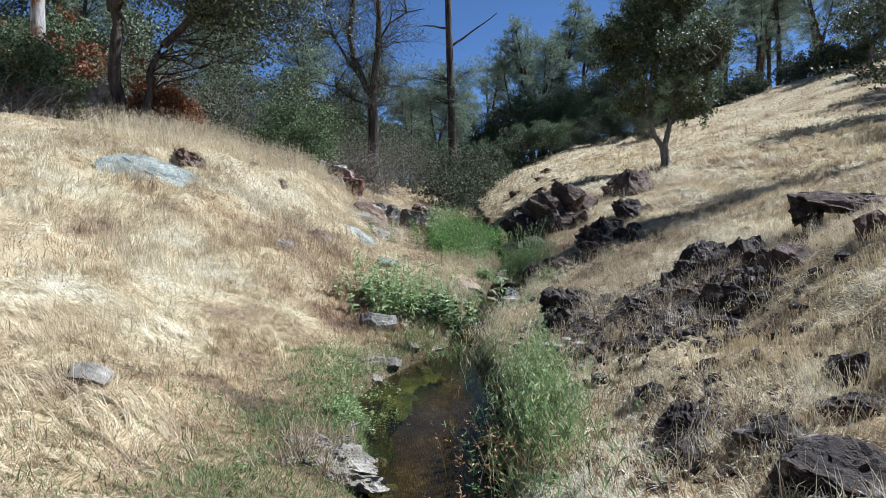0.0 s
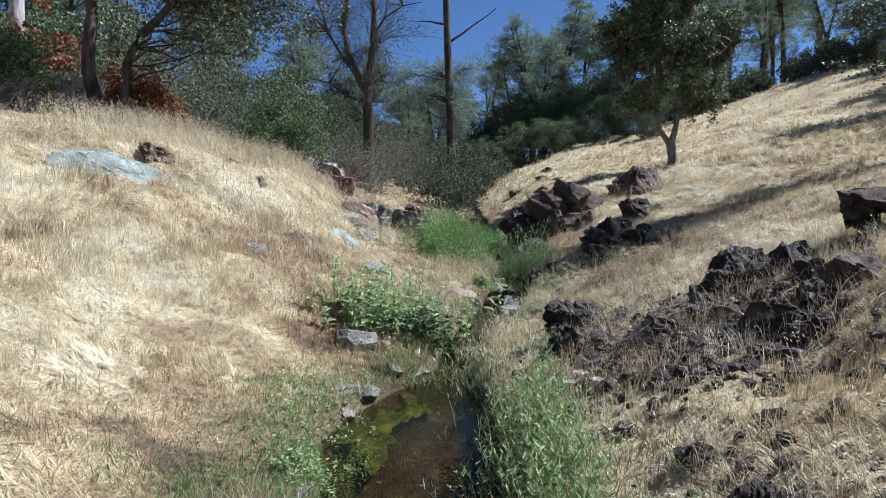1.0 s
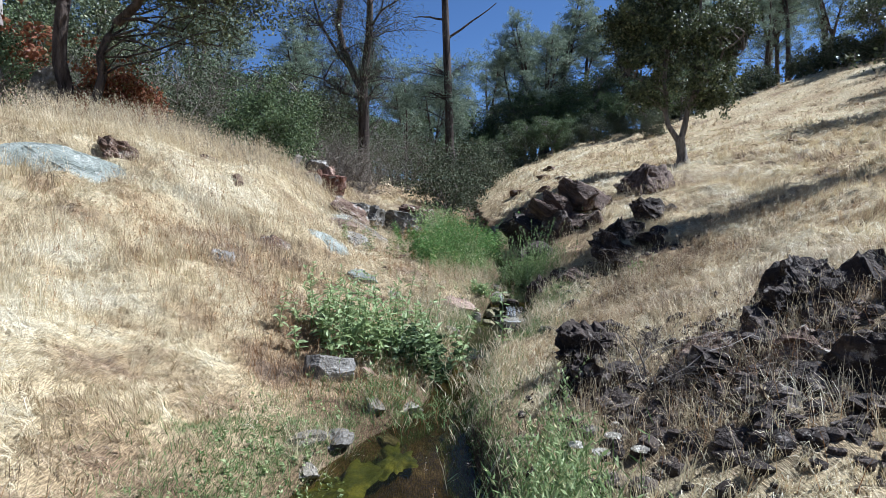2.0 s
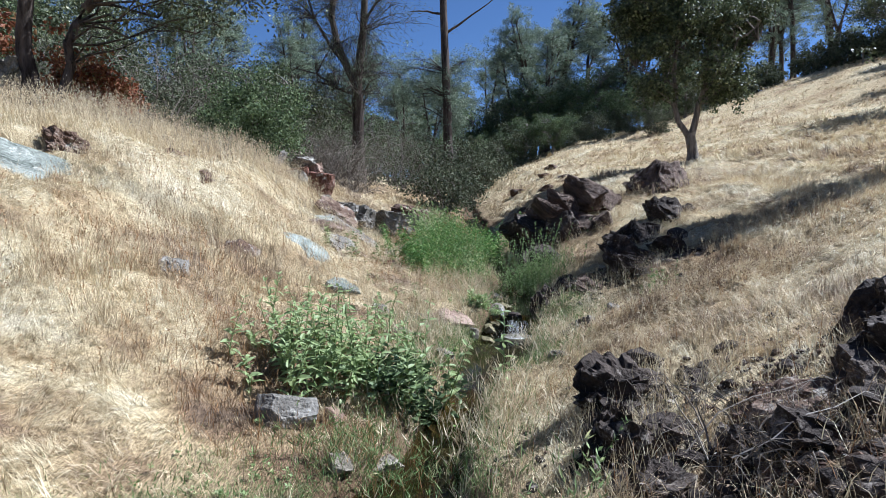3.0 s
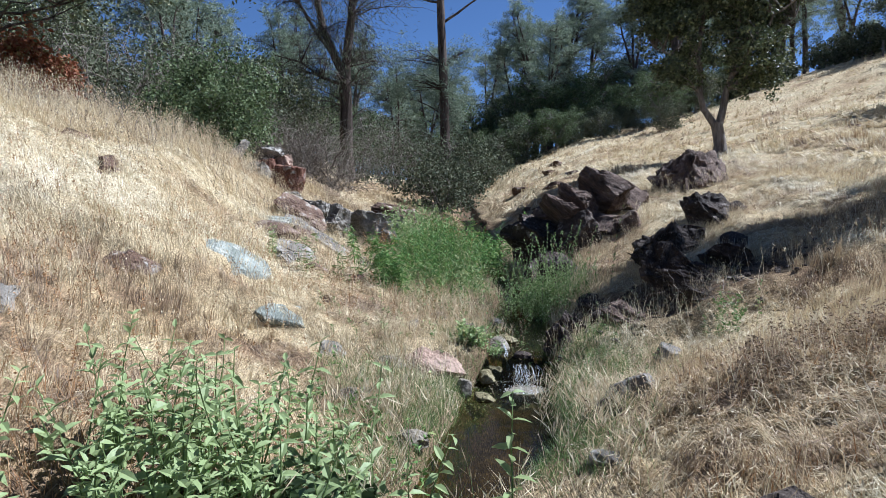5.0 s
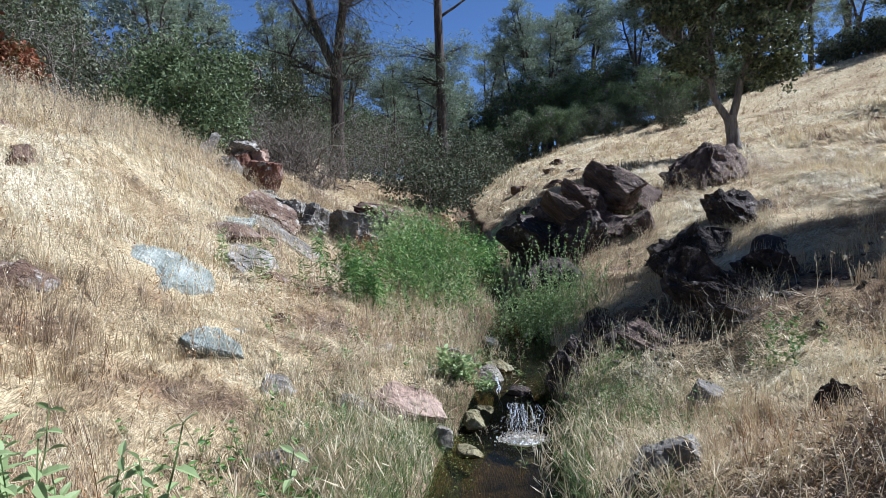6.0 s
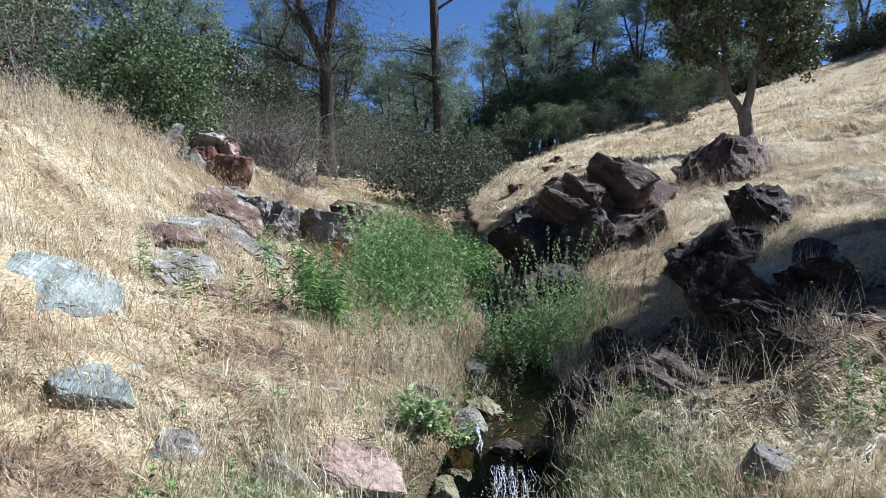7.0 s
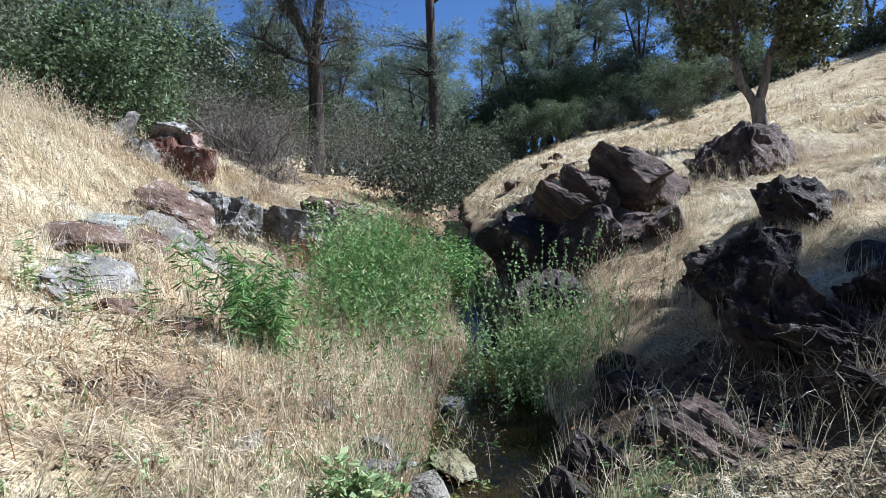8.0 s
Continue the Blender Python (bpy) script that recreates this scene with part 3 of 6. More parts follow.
def crown_tree(name, label, at, seed, stems, targets, leaf, bark, leaf_mat, limb_r=0.05, group="", twigs=2, axis_up=None, category="tree", lift=0.12, wander=0.06, scatter=0.4):
    """stems: (path, radii) of the trunk; each target gets a limb from the stems and a clump of leaves.
    leaf: (length, width, leaves a clump, clump radius)."""
    r = np.random.RandomState(seed)
    pts = np.concatenate([p[len(p) // 4:] for p, _ in stems])
    branch, tips = [], []
    for q in targets:
        cost = np.linalg.norm(pts - q, axis=1) + np.where(pts[:, 2] > q[2] - 0.1, 1.5 * np.abs(pts[:, 2] - q[2]) + 0.5, 0)
        a = pts[np.argmin(cost + r.uniform(0, scatter, len(pts)))]
        path, rad = bent(r, a, q, limb_r * r.uniform(0.7, 1.3), 0.2, lift, 6, wander)
        branch.append(tube(path, rad, 4))
        tips += [path[-1], path[-2]]
        for _ in range(twigs):
            s = path[r.randint(3, 6)]
            e = s + r.normal(size=3) * leaf[3] * 0.9
            tp, tr = bent(r, s, e, limb_r * 0.3, 0.3, 0.0, 3)
            branch.append(tube(tp, tr, 3))
            tips.append(tp[-1])
    tips = np.array(tips)
    c = clumps(r, tips, leaf[2], leaf[3], 0.75)
    ax = None
    if axis_up is not None:
        mid = np.asarray(targets).mean(0)
        ax = (c - mid)
        ax = ax / (np.linalg.norm(ax, axis=1, keepdims=True) + 1e-6) + np.array([0, 0, axis_up])
    t = thing(name, label, category, at, group)
    part("trunk", mesh_from("trunk", *tube(*trunk_flare(*stems[0]), 11), bark, True), t)
    for s in stems[1:]:
        part("limb", mesh_from("limb", *tube(*s, 9), bark, True), t)
    v, f = join(branch)
    tagged(part("branchwork", mesh_from("branchwork", v, f, bark, True), t), kind="stuff")
    part("crown", mesh_from("crown", *leaf_quads(r, c, leaf[0], leaf[1], ax, 0.5), leaf_mat), t)
    return t


def on_ground(x, y, sink=0.05):
    return (x, y, gz(x, y) - sink)


# ---- trees ----
# the lone oak on the hillside, forked low
r = np.random.RandomState(3)
stem_low = bent(r, (0, 0, 0), (-0.16, 0, 1.0), 0.19, 0.9, 0, 7, 0.02)
stem_left = np.array([(-.16, 0, .82), (-.33, 0, 1.08), (-.55, .02, 1.4), (-.68, .05, 1.9), (-.62, .1, 2.5), (-.74, .1, 3.1), (-.95, .2, 4.0), (-1.1, .2, 4.8)]), np.linspace(.115, .045, 8)
stem_right = np.array([(-.12, 0, .82), (-.02, 0, 1.2), (.06, -.02, 1.6), (.12, 0, 2.0), (.36, 0, 2.6), (.36, -.05, 3.4), (.5, -.1, 4.6), (.5, -.1, 6.0)]), np.linspace(.125, .045, 8)
stem_up = bent(r, (-0.72, 0.1, 3.0), (-0.5, 0.5, 7.0), 0.08, 0.3, 0.0, 8, 0.06)
stem_out = bent(r, (0.28, 0, 2.4), (2.0, -0.3, 4.1), 0.065, 0.3, 0.06, 9, 0.08)
stem_out2 = bent(r, (-0.6, 0, 2.3), (-2.0, 0.2, 3.3), 0.06, 0.3, 0.12, 9, 0.08)
stem_out3 = bent(r, (0.2, 0, 3.0), (1.5, -1.4, 4.4), 0.06, 0.3, 0.06, 9, 0.08)
tg = np.concatenate([inside(r, 22, q, (1.1, 1.1, 0.85), 0.3, 0.4) for q in ((-1.7, 0, 4.4), (1.8, 0.2, 4.5), (0, -1.2, 5.0), (0.2, 1.2, 5.3), (-1.1, 0, 6.5), (1.1, 0, 6.8), (0, 0, 8.0), (-2.7, 0.1, 5.2), (2.5, 0, 5.3))] + [inside(r, 24, (0.1, -0.2, 3.4), (2.7, 2.2, 0.6), 0.7), inside(r, 9, (1.9, -0.3, 2.6), (0.9, 0.8, 0.5), 0.3), inside(r, 6, (-1.7, 0, 2.6), (0.8, 0.8, 0.4), 0.3)])
tg = tg * np.array([0.77, 0.85, 1.0]) + np.array([-0.25, 0, 0])
crown_tree("oak_tree", "dark green blue oak with a low forked grey trunk", on_ground(9.15, 25.2), 4, [stem_low, stem_left, stem_right, stem_up, stem_out, stem_out2, stem_out3], tg,
                 (0.115, 0.075, 34, 0.25), m_oak_bark, m_oak_leaf, 0.028, twigs=5)

# tall dead-limbed pine with two stems
r = np.random.RandomState(7)
p_low = bent(r, (0, 0, 0), (0.0, 0, 5.3), 0.33, 0.85, 0, 7, 0.01)
up = np.array([0, 0, 1.9])
p_l = np.array([(-.02, 0, 3.0), (-.5, 0, 4.0), (-1.0, .05, 5.2), (-1.3, .1, 6.6), (-1.1, .1, 8.2), (-.9, .1, 10), (-1.0, 0, 12), (-.8, 0, 14)]) + up, np.linspace(.22, .07, 8)
p_r = np.array([(0, 0, 3.0), (.12, 0, 4.2), (.34, 0, 5.8), (.42, 0, 7.4), (.36, 0, 9), (.45, 0, 11), (.5, 0, 13), (.5, 0, 14.5)]) + up, np.linspace(.24, .08, 8)
p_ll = np.array([(-.5, 0, 4.0), (-1.3, -.1, 5.0), (-2.1, -.2, 6.4), (-2.6, -.3, 8.0), (-3.2, -.3, 9.4)]) + up, np.linspace(.1, .03, 5)
p_rr = np.array([(.36, 0, 6.2), (1.0, -.1, 7.2), (2.0, -.2, 7.8), (3.0, -.2, 8.0)]) + up, np.linspace(.08, .02, 4)
p_dead = np.array([(-.05, 0, 2.6), (-1.0, -.2, 2.9), (-2.0, -.3, 3.6), (-3.2, -.4, 3.9)]) + up, np.linspace(.09, .02, 4)
tg = np.concatenate([inside(r, 90, (-0.6, 0, 9.4), (3.2, 2.4, 3.6), 0.4), inside(r, 34, (-0.3, -0.2, 5.2), (2.8, 1.8, 2.0), 0.5)])
crown_tree("grey_pine", "tall twin-stemmed pine with dark ragged bark and sparse foliage", on_ground(-4.05, 35.5), 8, [p_low, p_l, p_r, p_ll, p_rr, p_dead], tg,
           (0.22, 0.022, 9, 0.7), m_pine_bark, m_grey_leaf, 0.042, twigs=12, axis_up=-0.3)

# straight dark trunk with stubs of limbs
r = np.random.RandomState(9)
q_main = bent(r, (0, 0, 0), (-0.7, 0, 19), 0.36, 0.55, 0, 12, 0.004)
q_limb = bent(r, (-0.4, 0, 11.2), (3.2, 0.4, 13.9), 0.10, 0.3, -0.04, 8, 0.03)
q_limb2 = bent(r, (-0.5, 0, 12.6), (-2.8, 0.4, 12.9), 0.09, 0.3, 0.1, 8, 0.03)
tg = np.concatenate([inside(r, 26, (0.2, 0.3, 6.2), (1.1, 1.0, 2.6), 0.3), inside(r, 24, (-2.2, 0.6, 8.6), (2.3, 1.6, 2.2), 0.4), inside(r, 12, (1.2, 0.6, 9.2), (1.0, 1.0, 1.6), 0.4)])
crown_tree("grey_pine", "tall straight dark pine trunk with broken limbs", on_ground(0.9, 47), 10, [q_main, q_limb, q_limb2], tg,
           (0.20, 0.045, 30, 0.45), m_pine_bark, m_needle, 0.04, twigs=4)


def pine_kind(seed, height, width, label):
    """A many-stemmed grey pine with an open crown."""
    r = np.random.RandomState(seed)
    stems = [bent(r, (0, 0, 0), (0.2, 0, height * 0.45), height * 0.018, 0.75, 0, 6, 0.02)]
    for k in range(3):
        a = r.uniform(0, 6.28)
        stems.append(bent(r, (0.1, 0, height * r.uniform(0.2, 0.42)), (math.cos(a) * width * 0.28, math.sin(a) * width * 0.28, height * r.uniform(0.8, 1.0)), height * 0.011, 0.3, 0, 8, 0.02))
    tg = np.concatenate([inside(r, 24, (p[-1][0], p[-1][1], p[-1][2] - height * 0.14), (width * 0.27, width * 0.27, height * 0.2), 0.3) for p, _ in stems[1:]] +
                        [inside(r, 26, (0, 0, height * 0.48), (width * 0.48, width * 0.48, height * 0.24), 0.5)])
    return crown_tree("grey_pine", label, (0, 0, 0), seed, stems, tg, (0.24, 0.05, 24, 0.36), m_pine_bark, m_needle, 0.04, twigs=4)


def oak_kind(seed, height, width, label, mat, name="live_oak", leaf=(0.16, 0.10, 36, 0.6)):
    r = np.random.RandomState(seed)
    stems = [bent(r, (0, 0, 0), (0.1, 0, height * 0.3), height * 0.03, 0.8, 0, 6, 0.03)]
    for k in range(4):
        a = k * 1.6 + r.uniform(0, 1)
        stems.append(bent(r, (0.08, 0, height * 0.26), (math.cos(a) * width * 0.3, math.sin(a) * width * 0.3, height * r.uniform(0.65, 0.85)), height * 0.018, 0.3, 0, 8, 0.05))
    tg = np.concatenate([inside(r, 95, (0, 0, height * 0.6), (width * 0.5, width * 0.5, height * 0.38), 0.5, 0.35)])
    return crown_tree(name, label, (0, 0, 0), seed, stems, tg, leaf, m_oak_bark, mat, 0.045, twigs=2)


def shrub_kind(seed, height, width, label, mat, name="shrub", leaf=(0.09, 0.055, 60, 0.36), n=80):
    r = np.random.RandomState(seed)
    stems = []
    for k in range(7):
        a = r.uniform(0, 6.28)
        stems.append(bent(r, (0.1 * math.cos(a), 0.1 * math.sin(a), 0), (math.cos(a) * width * 0.3, math.sin(a) * width * 0.3, height * r.uniform(0.5, 0.8)), 0.025, 0.4, 0.05, 7, 0.08))
    tg = inside(r, n, (0, 0, height * 0.48), (width * 0.5, width * 0.5, height * 0.5), 0.45, 0.3)
    tg[:, 2] = np.clip(tg[:, 2], 0.12, None)
    return crown_tree(name, label, (0, 0, 0), seed, stems, tg, leaf, m_oak_bark, mat, 0.012, twigs=2, category="shrub")


def plant_at(ob, x, y, turn=0, size=1.0, sink=0.08, first=False):
    m = pose(x, y, gz(x, y) - sink, 0, 0, turn) @ Matrix.Scale(size, 4)
    if first:
        ob.matrix_world = m
        return ob
    c = copy_thing(ob, pose(0, 0, 0))
    c.matrix_basis = m
    return c


pine_a = plant_at(pine_kind(21, 15, 8, "grey-green foothill pine with an open many-stemmed crown"), 11.4, 62, 20, 1.0, first=True)
pine_b = plant_at(pine_kind(22, 13, 6.5, "grey-green foothill pine with an open many-stemmed crown"), 7.6, 68, 60, 1.0, first=True)
for x, y, a, s, k in ((14.8, 66, 100, 0.95, 0), (22, 62, 40, 1.05, 1), (19.5, 56, 200, 0.95, 0), (26, 70, 250, 1.1, 1), (33, 74, 10, 1.2, 0), (40, 76, 130, 1.2, 1), (47, 78, 210, 1.3, 0), (2, 96, 30, 1.0, 0), (-4, 90, 80, 1.0, 1), (-13, 60, 170, 1.0, 0), (-20, 56, 10, 1.05, 1)):
    plant_at((pine_a, pine_b)[k], x, y, a, s)
for x, y, a, s, k in ((-28, 58, 240, 1.1, 0), (-16, 44, 300, 0.85, 1), (-7, 58, 110, 0.9, 0), (-24, 40, 45, 0.95, 0), (36, 92, 70, 1.5, 1), (50, 98, 15, 1.6, 0), (-10, 70, 190, 1.0, 1), (-17, 74, 20, 1.1, 0), (-3, 72, 260, 0.85, 0), (-25, 72, 75, 1.2, 1), (-41, 66, 10, 1.2, 0), (17, 60, 333, 0.9, 1)):
    plant_at((pine_a, pine_b)[k], x, y, a, s)
# the wood behind the brow of the hill
for x, y, a, s, k in ((24, 66, 12, 0.95, 0), (28.5, 66, 160, 0.9, 1), (31, 68, 75, 1.0, 0), (35.5, 70, 290, 1.0, 1), (38.5, 71, 130, 1.05, 0), (43, 71, 20, 1.0, 1), (29, 80, 220, 1.3, 0), (44, 86, 310, 1.4, 0), (9.4, 65, 200, 1.0, 0), (6, 78, 140, 1.15, 1), (12, 76, 40, 1.2, 1), (-0.6, 54, 75, 0.72, 1), (1.4, 57, 200, 0.8, 0), (-2.6, 50, 310, 0.62, 1), (9.6, 58, 120, 0.85, 1)):
    plant_at((pine_a, pine_b)[k], x, y, a, s)

live_a = plant_at(oak_kind(31, 7.0, 7.5, "dense dark green live oak", m_dark_leaf), 10.4, 58, 0, 0.8, first=True)
live_b = plant_at(oak_kind(32, 6.5, 6.5, "dull green oak with an uneven crown", m_oak_leaf, "oak_tree"), 38.5, 56, 0, 1.05, first=True)
for x, y, a, s, k in ((7.0, 53, 50, 0.55, 0), (14.5, 58, 120, 0.6, 0), (-12.5, 40, 40, 0.95, 0), (-9, 48, 140, 0.8, 0), (-18, 48, 250, 0.9, 1), (-1.5, 56, 20, 0.7, 0), (4.5, 60, 320, 0.7, 0), (-27, 46, 90, 1.0, 1), (-33, 40, 10, 1.1, 0), (-5.5, 44, 210, 0.7, 0)):
    plant_at((live_a, live_b)[k], x, y, a, s)
for x, y, a, s, k in ((-22, 33, 170, 0.9, 0), (1.5, 66, 75, 0.9, 1), (24, 60, 145, 0.8, 0), (-15, 30, 260, 0.75, 1), (9.0, 52, 15, 0.5, 0), (4.5, 52, 170, 0.55, 0), (2.6, 57, 240, 0.8, 0), (-30, 34, 300, 1.0, 1), (18.5, 58.5, 65, 0.7, 0), (16.6, 52, 20, 0.6, 0), (20.5, 55, 310, 0.6, 1),
                      (3.5, 62, 40, 1.1, 0), (6.8, 60, 150, 1.05, 1), (9.4, 60, 260, 1.0, 0), (-0.5, 64, 10, 1.15, 0), (-4, 61, 95, 1.1, 1), (13.5, 62, 200, 1.1, 0), (-9, 64, 320, 1.15, 0), (17.5, 64, 20, 1.1, 1), (-20.5, 37, 130, 1.3, 1), (-26, 40, 50, 1.4, 1), (-8.5, 40, 330, 0.95, 1)):
    plant_at((live_a, live_b)[k], x, y, a, s)

# big oak over the left mound, crooked trunks and a wide dark crown
r = np.random.RandomState(41)
o1 = bent(r, (0, 0, 0), (-0.15, 0, 4.2), 0.21, 0.75, 0, 8, 0.06)
o2 = bent(r, (0.5, 0.2, 0), (1.3, 0.2, 3.0), 0.14, 0.75, 0, 8, 0.07)
o3 = bent(r, (-0.15, 0, 3.9), (-0.7, 0, 6.8), 0.18, 0.4, 0.1, 7, 0.04)
o4 = bent(r, (-0.15, 0, 3.9), (2.2, -0.4, 6.4), 0.18, 0.4, 0.05, 7, 0.04)
o5 = bent(r, (1.3, 0.2, 2.9), (5.0, -0.4, 5.0), 0.13, 0.3, 0.12, 8, 0.03)
tg = np.concatenate([inside(r, 135, (2.0, 0, 6.2), (4.2, 3.4, 2.4), 0.3), inside(r, 60, (4.4, 0.2, 3.9), (2.6, 1.8, 1.4), 0.3)])
crown_tree("oak_tree", "old crooked oak with dark bark over the grassy mound", on_ground(-10.1, 19.4), 42, [o1, o2, o3, o4, o5], tg, (0.11, 0.065, 12, 0.5), m_pine_bark, m_oak_leaf, 0.034, twigs=10, lift=0.02, wander=0.15, scatter=2.4)
# oaks up the slope beside the walk, whose long shade falls across the hillside
r = np.random.RandomState(33)
h1 = bent(r, (0, 0, 0), (0.1, 0, 12.2), 0.24, 0.3, 0, 10, 0.01)
h2 = bent(r, (0, 0, 4.2), (-0.9, 0.7, 10.6), 0.12, 0.3, 0, 8, 0.03)
tg = np.concatenate([inside(r, 46, (0, 0.2, 8.6), (1.6, 1.25, 2.9), 0.2, 0.5), inside(r, 30, (-0.2, -0.2, 10.6), (1.4, 1.2, 1.5), 0.2, 0.4)])
crown_tree("oak_tree", "tall slender oak on the open hillside", on_ground(15.85, 16.55), 34, [h1, h2], tg, (0.2, 0.12, 24, 0.43), m_oak_bark, m_oak_leaf, 0.04)
for x, y, a, s in ((23.6, 28.0, 100, 1.25), (40.5, 48, 220, 1.3), (33.5, 37.5, 20, 1.3), (22.0, 20.5, 60, 1.1)):
    plant_at(live_b, x, y, a, s)

# bleached snag
r = np.random.RandomState(45)
snag = thing("dead_snag", "broken bleached dead trunk with orange wood", "dead tree", on_ground(-18.2, 28))
v, f = join([tube(*bent(r, (0, 0, 0), (0.1, 0, 9.5), 0.32, 0.7, 0, 12, 0.01), 11), tube(*bent(r, (0.1, 0, 6.8), (1.2, 0.2, 8.2), 0.14, 0.3, 0, 6, 0.05), 6)])
v = v + np.stack([wob(v[:, 2] * 1.3, v[:, 0] * 3, 1.0, 5), wob(v[:, 2] * 1.1, v[:, 1] * 3, 1.0, 6), 0 * v[:, 2]], 1) * 0.07
part("trunk", mesh_from("trunk", v, f, m_snag, True), snag)

# shrubs
big_shrub = plant_at(shrub_kind(51, 3.2, 4.4, "glossy dark green leafy shrub at the mound's edge", m_dark_leaf, leaf=(0.12, 0.075, 34, 0.44), n=150), -5.25, 21.6, 0, 0.76, first=True)
plant_at(big_shrub, -14.0, 20.6, 230, 0.85)
plant_at(big_shrub, -15.6, 22.0, 110, 0.9)
creek_shrub = plant_at(shrub_kind(52, 2.6, 3.2, "rounded dusty green shrub above the creek", m_grey_leaf, leaf=(0.13, 0.085, 13, 0.36), n=80), 0.45, 28, 0, 0.85, first=True)
brushwood = plant_at(shrub_kind(56, 2.8, 3.2, "half-bare grey brushwood in the shade of the pines", m_grey_leaf, "brushwood", leaf=(0.10, 0.035, 6, 0.38), n=90), -1.7, 33.5, 90, 1.1, first=True)
for x, y, a, s in ((-2.6, 39, 30, 1.5), (-6.2, 36, 200, 1.4), (-5.2, 29, 10, 0.9), (-4.2, 44, 220, 1.6), (-0.6, 40, 300, 1.4), (-3.0, 31, 140, 0.8), (-7.0, 31, 60, 1.1), (-9.4, 25, 20, 1.35), (-7.2, 26.5, 170, 1.3), (-12.6, 26, 250, 1.5), (-11.8, 22.5, 75, 0.9), (-15.5, 25, 110, 1.4), (-16.5, 34, 15, 2.3), (-13.2, 35, 280, 2.5), (-10.4, 34, 140, 2.0)):
    plant_at(brushwood, x, y, a, s)
for x, y, a, s in ((0.9, 39, 150, 1.3), (-8.2, 32, 300, 1.3), (2.6, 44, 45, 1.2), (4.0, 50, 200, 1.2),
                   (6.2, 52, 12, 1.2), (-9.6, 40, 130, 1.6), (15.2, 46, 60, 0.75), (12.6, 52, 10, 0.8), (14.9, 50.6, 75, 0.6), (11.4, 55, 40, 0.8), (13.4, 56, 140, 0.9), (15.4, 57, 250, 0.8), (10.2, 53.5, 320, 0.7), (-10.5, 27, 20, 1.1)):
    plant_at(creek_shrub, x, y, a, s)
ridge_shrub = plant_at(shrub_kind(55, 2.6, 3.2, "dusty grey-green brush along the ridge", m_grey_leaf, leaf=(0.25, 0.15, 10, 0.4), n=46), 20, 60, 0, 1.0, first=True)
for k in range(22):
    r = np.random.RandomState(600 + k)
    x = 21 + k * 1.55 + r.uniform(-0.5, 0.5)
    plant_at(ridge_shrub, x, 59.5 + r.uniform(-1, 2) - 0.12 * k, r.uniform(0, 360), r.uniform(0.75, 1.1))
red_shrub = plant_at(shrub_kind(53, 1.7, 2.0, "shrub of red autumn leaves behind the mound", m_red_leaf, leaf=(0.11, 0.07, 46, 0.3), n=50), -9.5, 20.9, 0, 1.2, first=True)
plant_at(red_shrub, -14.3, 22.2, 80, 1.8)


def twig_heap(x, y, w, h, n, seed, label, thick=1.0):
    """Dead arching twigs."""
    r = np.random.RandomState(seed)
    pcs = []
    for _ in range(n):
        a = np.array([r.normal() * w * 0.3, r.normal() * w * 0.25, 0.05])
        b = a + np.array([r.normal() * w * 0.45, r.normal() * w * 0.3, r.uniform(0.1, 1) * h])
        p, rad = bent(r, a, b, r.uniform(0.009, 0.026) * thick, 0.3, r.uniform(0, 0.4), 6, 0.08)
        pcs.append(tube(p, rad, 3))
        for _ in range(3):
            s = p[r.randint(2, 6)]
            pcs.append(tube(*bent(r, s, s + r.normal(size=3) * h * 0.3, 0.008 * thick, 0.4, 0.1, 4, 0.1), 3))
    v, f = join(pcs)
    ob = new("brush_heap", mesh_from("brush_heap", v, f, m_twig))
    ob.location = on_ground(x, y)
    return tagged(ob, label, "dead brush", kind="stuff")


twig_heap(-3.75, 25.0, 1.5, 1.5, 300, 61, "heap of grey dead arching twigs beside the pine", 0.6)
twig_heap(-2.7, 24.0, 1.0, 0.8, 120, 62, "low grey dead twigs above the ledge", 0.6)
twig_heap(-12.5, 18.6, 1.6, 1.2, 110, 63, "bare grey brush under the oak")

# fence post
ob = new("fence_post", mesh_from("fence_post", *tube([(0, 0, 0), (0.01, 0, 0.6), (0, 0.01, 1.2), (0, 0.01, 1.22)], [0.07, 0.065, 0.06, 0.02], 8), m_post, False))
ob.location = on_ground(34.5, 54)
tagged(ob, "weathered wooden fence post on the hill", "post")

# ---- rocks, right bank ----
rock("boulder", "rugged black rock beside the creek weeds", 1.66, 7.95, (.44, .38, .44), m_black_rock, 1, (6, -8, 30), .2, .3, 16, 0.24, 5)
rock("boulder", "low black rubble rock in dry grass", 2.1, 7.85, (.24, .2, .15), m_black_rock, 2, (0, 10, 70), .2, .3, 16, 0.24)
rock("boulder", "jagged black rock standing in dry grass", 3.12, 7.35, (.42, .40, .46), m_black_rock, 3, (-8, 14, 10), .45, .3, 16, 0.22, 5)
rock("boulder", "black rock leaning in dry grass", 3.45, 6.9, (.40, .34, .34), m_black_rock, 4, (0, 20, 50), .25, .4, 14, 0.22)
rock("boulder", "flat pinkish-brown rock flush with the bank", 2.2, 7.0, (.34, .24, .10), m_brown_rock, 620, (0, 0, 30), .45, .5, 10, .1, 5, lay=True)
rock("boulder", "black rubble rock in dry grass", 2.85, 6.95, (.30, .28, .24), m_black_rock, 5, (0, 5, 20), .2, .3, 14, 0.24, 5)
rock("boulder", "low black rock with dry stems", 2.72, 5.8, (.32, .22, .20), m_black_rock, 6, (0, 0, 120), .2, .3, 14, 0.24)
